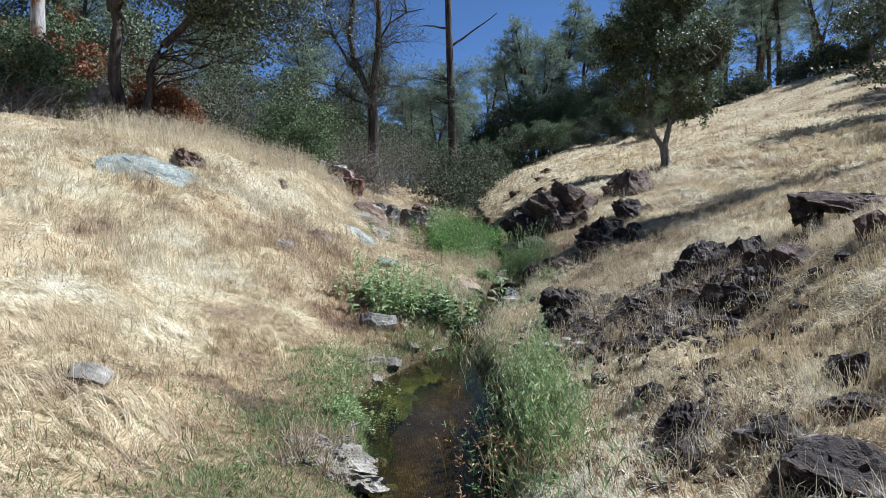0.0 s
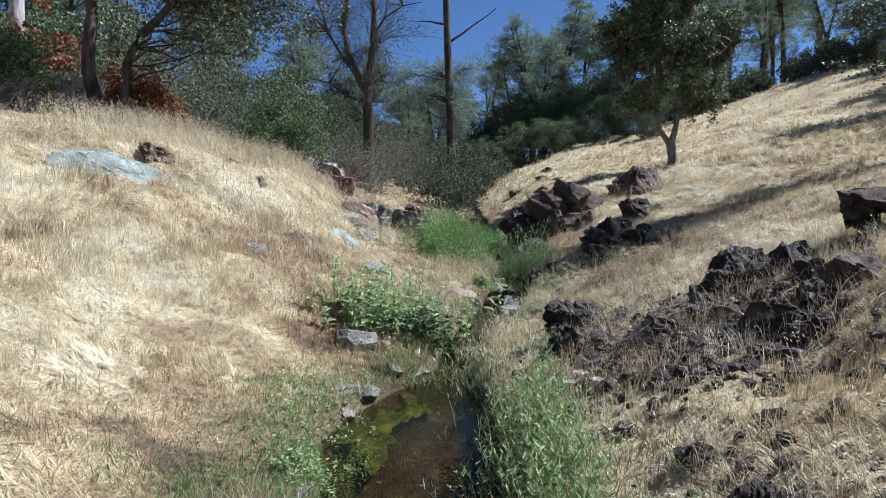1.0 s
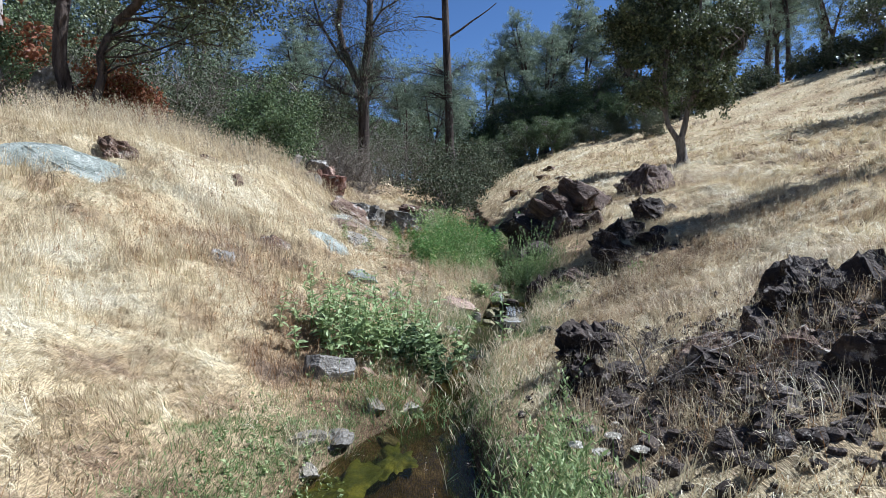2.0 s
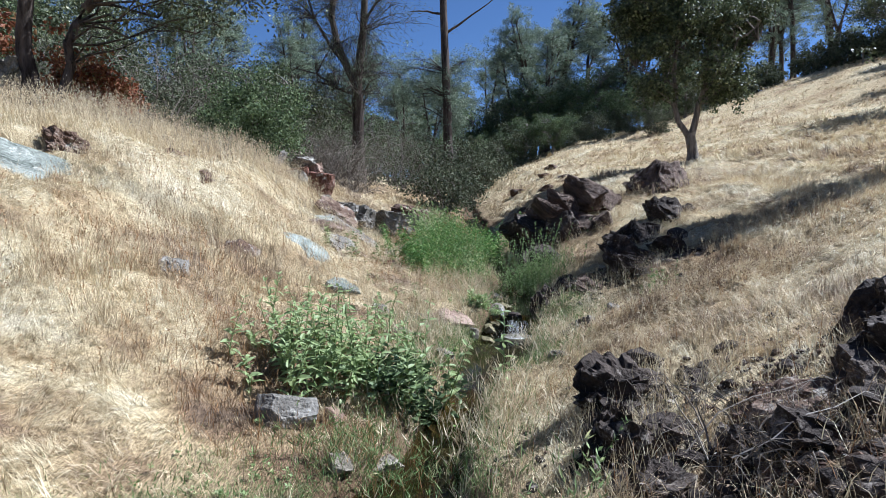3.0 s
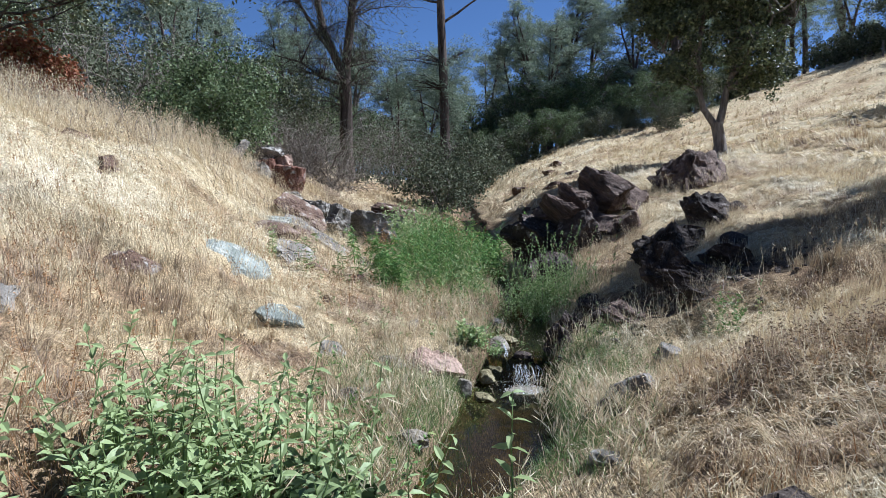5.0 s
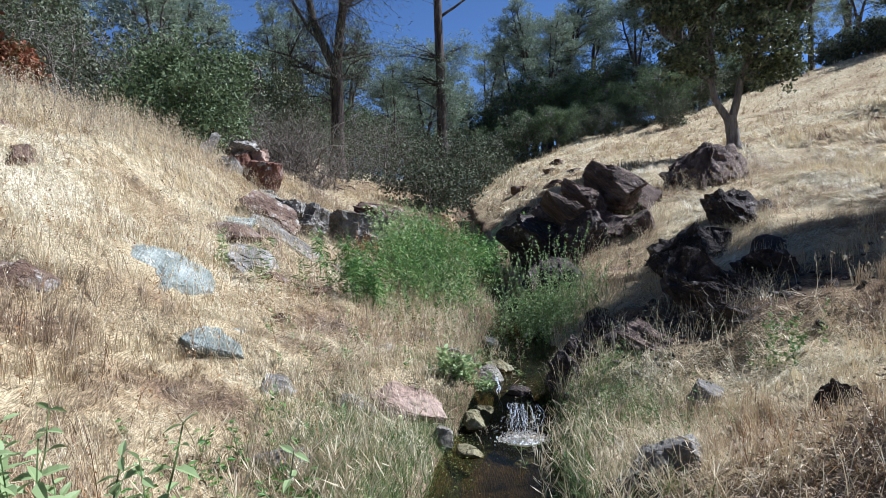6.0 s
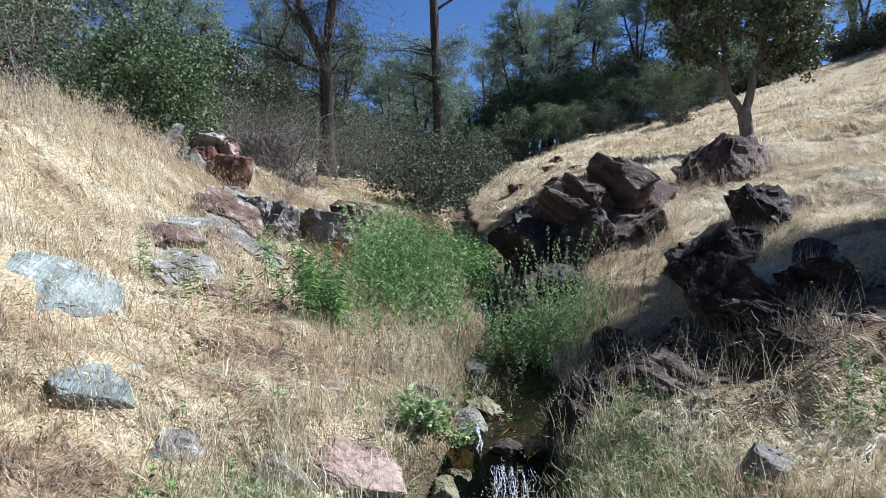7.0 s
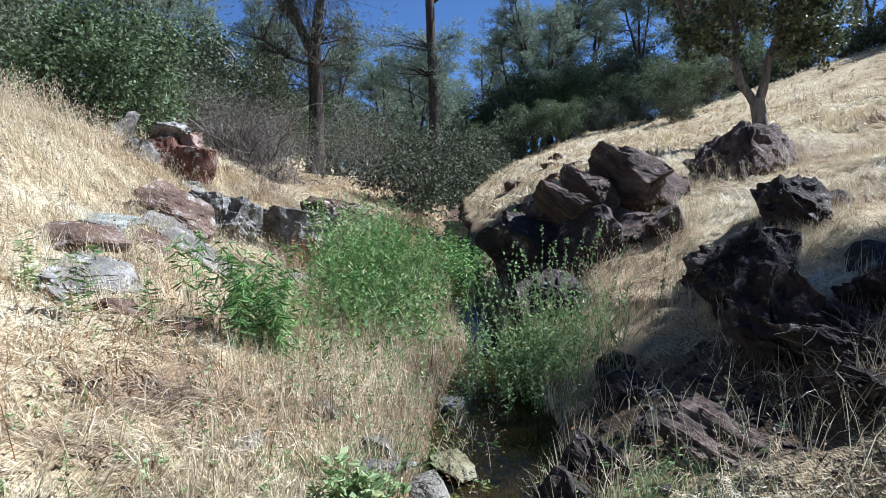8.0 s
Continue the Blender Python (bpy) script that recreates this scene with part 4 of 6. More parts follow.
rock("boulder", "small dark rock in straw", 2.45, 6.45, (.22, .2, .18), m_black_rock, 7, (0, 0, 40), .3, .3, 12, 0.22, 3)
rock("boulder", "tilted dark grey slab with banded face", 3.36, 5.78, (.36, .30, .13), m_slab_rock, 8, (24, 18, -32), 0, .35, 13, .17, 5, gz(3.36, 5.78) - .05)
rock("boulder", "broad rugged dark boulder with lichen in straw", 1.98, 2.78, (.46, .40, .24), m_black_rock, 9, (0, 10, 10), 0, .3, 18, 0.2, 5, .52)
rock("boulder", "rugged dark boulder low in the grass", 1.64, 3.85, (.30, .26, .22), m_black_rock, 10, (0, 6, 40), .3, .3, 16, 0.26, 5)
rock("boulder", "broken dark rock in tangled stems", 1.36, 3.5, (.26, .22, .18), m_black_rock, 332, (0, -8, 80), .25, .3, 16, 0.26, 4)
rock("boulder", "low dark rock under dead stems", 1.85, 3.35, (.28, .22, .17), m_black_rock, 333, (0, 10, 20), .25, .3, 16, 0.26, 4)
rock("boulder", "dark ledge rock under dry grass", 2.4, 3.5, (.36, .2, .15), m_black_rock, 11, (0, 14, 15), .25, .4, 16, 0.24, 5)
rock("boulder", "overhanging flat cap rock of the dark ledge", 4.84, 7.02, (.64, .30, .14), m_slab_rock, 12, (6, 2, -33), 0, .75, 9, 0.12, 5, 1.99)
rock("boulder", "dark block at the broken end of the cap rock", 4.36, 7.34, (.22, .26, .20), m_black_rock, 13, (0, -8, -20), 0, .7, 10, 0.16, 5, 1.94)
rock("boulder", "dark leg of rock under the cap rock", 4.44, 7.27, (.075, .12, .19), m_black_rock, 14, (0, 6, -20), 0, .6, 8, 0.2, 4, 1.74)
rock("boulder", "small dark wedge under the cap rock", 4.76, 7.06, (.08, .12, .12), m_black_rock, 119, (0, -18, -30), 0, .6, 8, 0.2, 4, 1.84)
rock("boulder", "reddish dark rock at the hill's foot", 3.85, 5.4, (.26, .2, .20), m_brown_rock, 15, (0, 0, 20), .4, .5, 10, .12)
rock("boulder", "pinkish dark rock half buried in straw", 2.55, 6.3, (.26, .22, .12), m_brown_rock, 16, (0, -8, 20), .4, .5, 12, .16, 5)
rock("boulder", "small black rock in the straw", 2.25, 8.0, (.11, .1, .12), m_black_rock, 17, (0, 0, 0), .4, .3, 12, 0.22, 3)
rock("boulder", "dark weathered rock standing in dry grass", 3.05, 11.0, (.20, .18, .2), m_black_rock, 18, (0, -10, 20), .35, .4, 14, .2, 5)
rock("boulder", "dark boulder at the creek's edge", 1.72, 10.5, (.17, .16, .16), m_black_rock, 19, (0, 0, 60), .2, .4, 14, 0.2, 4)
rock("boulder", "small pale rock in the straw", 2.85, 10.1, (.2, .16, .12), m_grey_rock, 20, (0, 20, 0), .3, .5, 10, .1, 3)
rock("boulder", "upright grey wedge of rock in the straw", 2.62, 11.8, (.15, .14, .19), m_grey_rock, 21, (10, 20, 0), .55, .6, 12, .08)
rock("boulder", "flat-topped brown-grey slab at the creek's edge", 1.96, 10.8, (.30, .22, .13), m_grey_rock, 22, (8, -4, 10), .5, .85, 10, .10, 5)
rock("boulder", "black rock face above the creek weeds", 1.36, 7.3, (.36, .34, .42), m_black_rock, 320, (6, -14, 20), 0, .4, 16, 0.24, 5, .40)
rock("boulder", "low black rock at the creek weeds", 1.22, 6.85, (.24, .22, .24), m_black_rock, 321, (0, 10, 50), 0, .4, 16, 0.24, 4, .22)
# two added black rocks stand in for the overhang's shadow under the slabs
rock("boulder", "black rock standing in for shadow below the slabs", 2.55, 16.35, (.44, .38, .44), m_black_rock, 322, (0, -20, 20), .3, .5, 12, .16, 5)
rock("boulder", "black rock standing in for shade beside the upper creek", 2.2, 16.9, (.36, .36, .36), m_black_rock, 323, (0, -14, 40), .25, .5, 12, .16, 4)
for k, (x, y, a, b, c) in enumerate(((1.40, 6.75, .2, .2, .17), (1.56, 6.25, .2, .16, .13), (1.92, 6.75, .24, .2, .14), (2.15, 6.45, .26, .2, .15), (2.62, 6.75, .2, .18, .16), (1.72, 7.25, .28, .24, .17), (1.55, 7.65, .24, .2, .16), (2.95, 6.7, .24, .22, .22), (2.62, 6.2, .2, .18, .12), (1.12, 6.45, .16, .15, .13), (1.28, 6.0, .16, .14, .1), (1.62, 5.7, .17, .15, .09), (1.8, 5.9, .2, .16, .12), (2.0, 5.6, .18, .15, .09), (2.3, 5.85, .22, .18, .14), (2.25, 5.3, .17, .14, .09), (2.55, 5.5, .22, .18, .15), (2.8, 5.5, .2, .2, .16), (3.0, 5.8, .2, .18, .14))):
    rock("boulder", "broken black rock of the crumbling outcrop", x, y, (a, b, c), m_black_rock, 610 + k, (0, 12 * (k % 3 - 1), 67 * k), .3, .4, 14, .24, 4, group="crumbling outcrop")
# tilted slabs
rock("boulder", "large tilted dark slab with straight cracks", 3.62, 17.95, (.28, .40, .55), m_slab_rock, 31, (-40, -36, 30), 0, .95, 26, .08, 5, 2.42, taper=.3)
rock("boulder", "tilted dark slab leaning on its neighbour", 3.08, 17.8, (.18, .38, .46), m_slab_rock, 32, (-40, -36, 28), 0, .95, 30, .10, 5, 2.22, taper=.3)
rock("boulder", "lower tilted dark slab above the creek", 2.74, 17.55, (.14, .36, .44), m_slab_rock, 33, (-36, -40, 26), 0, .95, 30, .10, 5, 1.98, taper=.28)
rock("boulder", "black shaded rock below the slabs", 2.42, 17.75, (.48, .50, .56), m_black_rock, 34, (0, -24, 20), 0, .6, 10, .12, 5, 1.46)
rock("boulder", "dark shaded rock under the lowest slab", 2.9, 17.35, (.42, .34, .42), m_black_rock, 134, (0, -20, 10), 0, .6, 10, .12, 4, 1.58)
rock("boulder", "dark rock footing the large slab", 3.5, 17.5, (.42, .34, .34), m_slab_rock, 135, (0, -10, 10), 0, .6, 10, .12, 4, 1.78)
rock("boulder", "dark rock mass behind the slabs", 3.2, 18.55, (.78, .46, .52), m_slab_rock, 49, (0, -12, 10), 0, .5, 12, .1, 5, 2.08)
rock("boulder", "broken dark block behind the slabs", 4.12, 18.3, (.26, .28, .30), m_slab_rock, 35, (-15, -38, 30), 0, .9, 12, .06, 4, 2.36, taper=.3)
rock("boulder", "small brown block on the end of the slabs", 4.45, 18.5, (.2, .2, .2), m_slab_rock, 50, (0, -30, 20), .6, .8, 9, .08, 4)
rock("boulder", "small dark wedge in dry grass", 3.95, 17.2, (.20, .2, .22), m_slab_rock, 36, (0, -40, 0), .55, .8, 8, .06)
rock("boulder", "small dark rock on the slope", 4.75, 20.0, (.22, .2, .16), m_slab_rock, 37, (0, -20, 0), .4, .7, 8, .08, 3)
rock("boulder", "domed dark boulder in straw", 5.95, 19.2, (.84, .7, .70), m_slab_rock, 38, (0, 8, 15), .46, .35, 16, .12, 5)
rock("boulder", "dark block before the domed boulder", 5.55, 18.65, (.26, .2, .24), m_slab_rock, 39, (0, -15, 10), .5, .7, 8, .08)
rock("boulder", "jagged dark rock in the oak shade", 4.98, 16.4, (.50, .42, .40), m_black_rock, 247, (0, 15, 20), .5, .5, 12, 0.22, 5)
rock("boulder", "dark rock among the shaded boulders", 4.45, 15.9, (.48, .4, .36), m_black_rock, 248, (0, 12, 50), .4, .4, 14, 0.18, 5)
rock("boulder", "broad shaded black rock", 3.88, 15.3, (.64, .52, .52), m_black_rock, 41, (0, 14, 15), .45, .4, 16, 0.2, 5)
rock("boulder", "black rock deep in shade", 3.4, 13.7, (.48, .42, .46), m_black_rock, 42, (0, 15, 20), .5, .35, 16, 0.22, 5)
rock("boulder", "black rock stepping down to the creek", 3.5, 14.5, (.38, .34, .27), m_black_rock, 251, (0, 16, 60), .35, .4, 14, 0.22, 5)
rock("boulder", "dark tilted slab in shade", 3.45, 13.2, (.42, .30, .17), m_black_rock, 43, (-14, 30, 14), 0, .7, 16, .24, 5, gz(3.45, 13.2) - .02)
rock("boulder", "upper dark tilted slab in shade", 3.66, 13.55, (.44, .30, .16), m_black_rock, 143, (-10, 26, 8), 0, .7, 16, .24, 5, gz(3.66, 13.55) + .02)
rock("boulder", "dark slab sloping to the creek", 4.15, 13.8, (.48, .36, .2), m_black_rock, 44, (-12, 24, 20), 0, .7, 16, .24, 5, gz(4.15, 13.8) - .05)
rock("boulder", "low dark slab in the stony ground", 3.3, 12.75, (.32, .24, .13), m_black_rock, 144, (-10, 24, 0), 0, .7, 14, .22, 5, gz(3.3, 12.75) - .02)
rock("boulder", "grey split slab of rock in shade", 2.5, 12.75, (.20, .17, .11), m_slab_rock, 45, (10, 22, 10), .55, .96, 10, .12, 5)
rock("boulder", "low dark rock above the pool", 2.4, 13.75, (.24, .22, .2), m_black_rock, 46, (0, 8, 0), .4, .4, 14, 0.2, 5)
rock("boulder", "rounded dark grey rock beside the pool", 1.95, 12.75, (.24, .22, .26), m_black_rock, 47, (0, 10, 0), .35, .3, 14, .16, 5)
rock("boulder", "dark rock beside the pool", 1.8, 12.5, (.16, .16, .2), m_black_rock, 48, (0, 0, 0), .3, .35, 12, 0.13)
# ---- rocks, left bank ----
rock("boulder", "flat blue-green rock bare on the mound", -5.45, 11.75, (.90, .52, .20), m_blue_rock, 51, (26, 2, -52), .75, .5, 9, .10, 5, lay=True)
rock("boulder", "dark brown rock on the grassy mound", -5.2, 12.7, (.36, .28, .24), m_brown_rock, 52, (0, 28, 20), .5, .5, 14, .2, 5)
rock("boulder", "small flat grey stone in the straw", -2.5, 4.22, (.20, .17, .045), m_grey_rock, 53, (0, 0, 10), 1.1, .1, 4, .08, lay=True)
rock("boulder", "blue-green flat stone in dry grass", -1.83, 13.05, (.60, .46, .12), m_blue_rock, 54, (0, 0, 24), -.15, .3, 7, .085, 5, lay=True)
rock("boulder", "grey flat stone in dry grass", -1.08, 12.5, (.32, .28, .09), m_blue_rock, 155, (0, 0, 40), -.3, .3, 7, .085, 5, lay=True)
rock("boulder", "brownish rock in the straw", -2.55, 12.1, (.34, .26, .15), m_brown_rock, 56, (0, 0, 0), .55, .4, 12, .12, lay=True)
rock("boulder", "low grey rock in the straw", -2.75, 10.6, (.27, .2, .12), m_grey_rock, 57, (0, 0, 10), .5, .4, 12, .12, lay=True)
rock("boulder", "small grey rock in dry grass", -.55, 12.2, (.17, .15, .08), m_grey_rock, 58, (0, 0, 30), .3, .3, 8, .14, 4, lay=True)
rock("boulder", "broad brown flat rock in the bank", -1.95, 15.25, (.56, .36, .15), m_brown_rock, 59, (0, 0, 0), .6, .5, 10, .08, lay=True)
rock("boulder", "tilted red-brown ledge block", -2.08, 17.55, (.52, .34, .17), m_brown_rock, 60, (24, 35, 6), 0, .9, 9, .12, 5, 1.98)
rock("boulder", "pale tilted slab under the ledge", -1.85, 17.1, (.50, .26, .11), m_grey_rock, 61, (10, 36, 5), 0, .8, 8, .10, 5, 1.66)
rock("boulder", "blue-grey flat slab on the ledge", -2.2, 16.0, (.29, .30, .06), m_blue_rock, 62, (9, 5, 5), 0, .8, 7, .05, 4, gz(-2.2, 16.0) + .02)
rock("boulder", "pale block propping the flat slab", -2.02, 15.72, (.20, .14, .12), m_grey_rock, 301, (6, 8, 20), 0, .8, 8, .08, 4, gz(-2.02, 15.72) + .0)
rock("boulder", "brown broken block beside the flat slab", -1.72, 16.1, (.18, .2, .14), m_brown_rock, 302, (0, 24, 30), 0, .8, 8, .08, 4, gz(-1.72, 16.1) + .04)
rock("boulder", "grey sloping slab below the red ledge block", -1.5, 16.75, (.46, .22, .10), m_grey_rock, 303, (14, 34, -6), 0, .85, 8, .10, 5, gz(-1.5, 16.75) + .05)
rock("boulder", "broad lichened rock half under the straw", -1.55, 14.75, (.50, .34, .12), m_grey_rock, 304, (0, 0, 12), .5, .5, 12, .12, 5, lay=True)
rock("boulder", "grey lichened boulder behind the red ledge block", -1.95, 18.35, (.36, .30, .30), m_grey_rock, 305, (0, 26, 10), 0, .5, 12, .14, 5, 2.08)
rock("boulder", "grey split rock in the ledge", -1.42, 19.2, (.26, .26, .34), m_grey_rock, 306, (0, 30, 20), 0, .7, 12, .12, 5, 1.84)
rock("boulder", "dark narrow rock between ledge boulders", -1.12, 19.3, (.16, .2, .3), m_brown_rock, 307, (0, -24, 0), 0, .7, 10, .12, 4, 1.80)
rock("boulder", "lichened rounded rock in the ledge", -.62, 18.6, (.30, .28, .26), m_grey_rock, 308, (0, 24, 10), 0, .5, 12, .14, 5, 1.52)
rock("boulder", "brown overhanging top of the ledge", -.42, 19.9, (.56, .36, .16), m_brown_rock, 309, (8, 6, 10), 0, .7, 10, .14, 5, 2.05)
rock("boulder", "grey flat stone in front of the ledge", -.75, 16.4, (.26, .2, .12), m_grey_rock, 310, (0, 26, 0), .5, .6, 10, .10)
rock("boulder", "brown block under the flat slab", -2.65, 16.9, (.34, .3, .14), m_brown_rock, 63, (0, 6, 0), 0, .7, 8, .06, 4, 1.72)
rock("boulder", "grey rounded ledge rock", -1.65, 18.4, (.42, .34, .40), m_grey_rock, 64, (0, 20, 0), 0, .55, 12, .14, 5, 1.72)
rock("boulder", "weathered grey ledge rock", -.9, 18.9, (.50, .38, .46), m_grey_rock, 65, (0, 24, 10), 0, .6, 12, .14, 5, 1.72)
rock("boulder", "brown ledge rock above the reeds", -.2, 19.3, (.46, .36, .42), m_brown_rock, 66, (0, 14, 0), 0, .6, 12, .14, 5, 1.74)
rock("boulder", "rust-red upright block of rock", -3.0, 20.4, (.33, .32, .40), m_red_rock, 67, (6, 6, 20), 0, .8, 9, .10, 5, 2.72)
rock("boulder", "rust-red rock split from its neighbour", -3.55, 20.5, (.28, .3, .44), m_red_rock, 68, (6, -8, 0), 0, .8, 9, .10, 5, 2.84)
rock("boulder", "pale red block wedged under the cap boulder", -3.2, 20.75, (.24, .26, .24), m_pink_rock, 311, (6, -14, 15), 0, .7, 12, .14, 4, 3.2)
rock("boulder", "lichened cap boulder on the red rocks", -3.52, 20.7, (.50, .36, .24), m_grey_rock, 69, (10, -16, 12), 0, .5, 14, .18, 5, 3.40)
rock("boulder", "pale grey rock against the shrub", -4.15, 20.2, (.16, .24, .44), m_grey_rock, 70, (0, 24, 0), .5, .7, 10, .10)
rock("boulder", "pale rock pile behind the grassy mound", -10.85, 19.75, (.55, .5, .75), m_pale_rock, 71, (0, 6, 0), 0, .45, 16, .24, 5, 5.6)
rock("boulder", "lichened grey rock under the red block", -2.7, 19.6, (.34, .3, .22), m_grey_rock, 72, (0, 18, 0), .4, .5, 12, .14)
rock("boulder", "pale broken rock between ledge and shrub", -3.4, 19.2, (.3, .3, .28), m_grey_rock, 73, (0, 24, 30), .4, .5, 12, .14)
rock("boulder", "small brown rock on the ledge", -1.3, 17.6, (.26, .2, .18), m_brown_rock, 74, (0, 30, 0), .4, .6, 10, .1)
rock("boulder", "grey-brown rock set in the bank", -.55, 17.3, (.26, .22, .2), m_grey_rock, 75, (0, 14, 0), .4, .5, 12, .12)

rock("boulder", "brown rock low in the straw", -3.6, 13.8, (.3, .2, .16), m_brown_rock, 77, (0, 0, 20), .3, .4, 12, .14, lay=True)
rock("boulder", "purple-grey rock showing through grass", -4.4, 14.6, (.4, .26, .14), m_brown_rock, 78, (0, 0, -20), .45, .4, 12, .12, lay=True)
for k, (x, y, w) in enumerate(((2.9, 6.6, .18), (3.3, 6.45, .2), (2.1, 6.7, .14), (3.7, 7.3, .2), (1.95, 8.5, .18), (2.5, 8.3, .14), (1.35, 7.6, .16), (3.9, 6.6, .16),
                               (3.6, 6.1, .14), (4.2, 6.9, .2), (1.5, 4.4, .14), (1.95, 4.5, .12), (2.6, 3.9, .2), (2.85, 3.6, .2), (1.35, 3.4, .16), (4.4, 15.9, .25), (3.4, 14.4, .22), (2.5, 14.4, .2), (3.2, 12.9, .2), (4.5, 14.6, .28), (2.35, 13.1, .16), (5.5, 16.6, .24))):
    rock("rubble", "small jagged black rubble stone", x, y, (w, w * .8, w * .7), m_black_rock, 160 + k, (0, 8 * (k % 4), 47 * k), .5, .3, 14, .2, 3, group="black rubble on the bank")
# ---- creek stones ----
rock("boulder", "broad pale crumbling rock at the pool's edge", -.70, 4.3, (.22, .24, .10), m_pale_rock, 330, (4, 3, 20), 0, .3, 16, .30, 5, .09)
rock("boulder", "pale rough rock sloping into the pool", -.56, 4.02, (.17, .15, .08), m_pale_rock, 331, (0, 10, 60), 0, .35, 16, .28, 4, .06)
for k, (x, y, s) in enumerate(((-.92, 4.42, .13), (-.88, 4.12, .11), (-.55, 4.55, .10), (-1.02, 4.25, .08), (-.78, 4.62, .09), (-.45, 4.3, .08), (-.7, 3.95, .1), (-.95, 4.62, .07))):
    rock("stone", "pale crumbled stone at the pool's edge", x, y, (s, s * .85, s * .5), (m_pale_rock, m_grey_rock)[k % 2], 340 + k, (0, 7 * (k % 4), 53 * k), .5, .3, 14, .26, 4, group="streambed stones")
rock("boulder", "grey block of stone on the creek's edge", -.9, 8.3, (.22, .17, .19), m_grey_rock, 81, (6, 8, 20), .5, .8, 8, .06, 5)
rock("stone", "small pinkish stone at the water", -.55, 8.5, (.12, .1, .09), m_pink_rock, 82, (0, 20, 0), .4, .6, 8, .06)
rock("stone", "pale rounded stone in the creek", .42, 8.45, (.16, .18, .13), m_pale_rock, 83, (0, 0, 10), .8, .35, 10, .08)
rock("stone", "pinkish brown slab beside the small fall", .38, 12.28, (.33, .46, .11), m_pink_rock, 84, (14, 8, 18), 0, .6, 8, .08, 5, .46)
rock("stone", "grey flat stone beside the pool", .88, 12.95, (.17, .14, .07), m_grey_rock, 85, (8, -8, 0), 0, .6, 8, .05, 4, .62)
rock("stone", "pale wet stone at the lip of the fall", 1.14, 12.95, (.13, .2, .08), m_pale_rock, 86, (10, 0, 10), 0, .4, 8, .05, 4, .52)
rock("stone", "small white stone by the fall", .75, 11.85, (.06, .06, .08), m_pale_rock, 87, (0, 0, 20), 0, .8, 6, .04, 3, .33)
rock("stone", "yellow algae-stained stone under the fall", 1.06, 12.36, (.10, .10, .10), m_algae_stone, 88, (0, 0, 0), 0, .4, 10, .08, 4, .32)
rock("stone", "algae-stained stone in the pool", 1.35, 12.55, (.15, .14, .16), m_black_rock, 89, (0, 0, 0), 0, .4, 10, 0.09, 4, .36)
rock("stone", "pale flat stone among dry grass", .1, 12.15, (.2, .14, .08), m_pale_rock, 90, (0, 8, 0), .5, .5, 9, .06)
rock("stone", "grey stone in the streamside grass", -.2, 11.0, (.18, .15, .09), m_grey_rock, 91, (0, 0, 0), .4, .4, 9, .08, 3)
rock("stone", "wet grey stone at the pool's head", 1.28, 14.5, (.18, .15, .12), m_grey_rock, 92, (0, 0, 0), .9, .4, 9, .08)
for k, (x, y, s) in enumerate(((-.42, 4.15, .09), (-1.1, 4.5, .09), (-.5, 4.75, .08), (-1.05, 4.0, .08), (-.75, 4.95, .08), (-.38, 4.4, .07), (-.85, 7.0, .14), (-.62, 7.15, .13), (-.4, 7.85, .16), (-.25, 7.65, .13),
                               (.3, 7.9, .15), (.32, 8.2, .12), (-.75, 6.7, .12), (-.65, 5.3, .1), (.5, 9.9, .13), (.35, 10.4, .15), (1.5, 9.6, .12), (1.35, 11.9, .1), (.55, 13.6, .12), (.9, 13.3, .1), (-.1, 8.1, .14), (.2, 13.0, .15), (-.6, 4.3, .1))):
    rock("stone", "pale rough streambed stone", x, y, (s, s * .8, s * .5), (m_pale_rock, m_grey_rock, m_pale_rock)[k % 3], 100 + k, (0, 6 * (k % 5 - 2), 37 * k), .45, .4, 10, .12, 3, group="streambed stones")
for k, (x, y, s) in enumerate(((6.8, 21, .16), (3.0, 24, .3), (4.2, 27, .35), (3.6, 30, .3), (5.4, 29, .25), (9.6, 17.5, .18), (8.0, 22, .14), (12.5, 24, .2), (5.2, 33, .35), (6.3, 37, .4))):
    rock("stone", "brown stone on the dry hillside", x, y, (s, s * .8, s * .6), m_brown_rock, 140 + k, (0, 5 * (k % 3), 51 * k), .35, .5, 10, .12, 3, group="hillside stones")


# ---- grasses ----
def blades(r, x, y, length, width, lean, flat, z=None):
    """Bent blades of grass rooted at x, y. lean: (n,2) direction; flat: 0 upright, 1 lying."""
    n = len(x)
    root = np.stack([x, y, (ground_z(x, y) if z is None else z) - 0.01], 1)
    d = lean / (np.linalg.norm(lean, axis=1, keepdims=True) + 1e-6)
    d3 = np.concatenate([d, np.zeros((n, 1))], 1)
    a = r.uniform(0, 6.283, n)
    sd = np.stack([np.cos(a), np.sin(a), np.zeros(n)], 1) * (width / 2)[:, None]
    up = np.array([[0, 0, 1.0]])
    L, F = length[:, None], flat[:, None]
    mid = root + up * L * 0.55 * (1 - 0.55 * F) + d3 * L * (0.08 + 0.4 * F)
    tip = mid + up * L * 0.45 * (1 - 1.25 * F) + d3 * L * (0.12 + 0.42 * F)
    v = np.stack([root - sd, root + sd, mid - sd * 0.75, mid + sd * 0.75, tip], 1).reshape(-1, 3)
    i = np.arange(n)[:, None] * 5
    f = np.stack([i + [0, 1, 3], i + [0, 3, 2], i + [2, 3, 4]], 1).reshape(-1, 3)
    return v, f


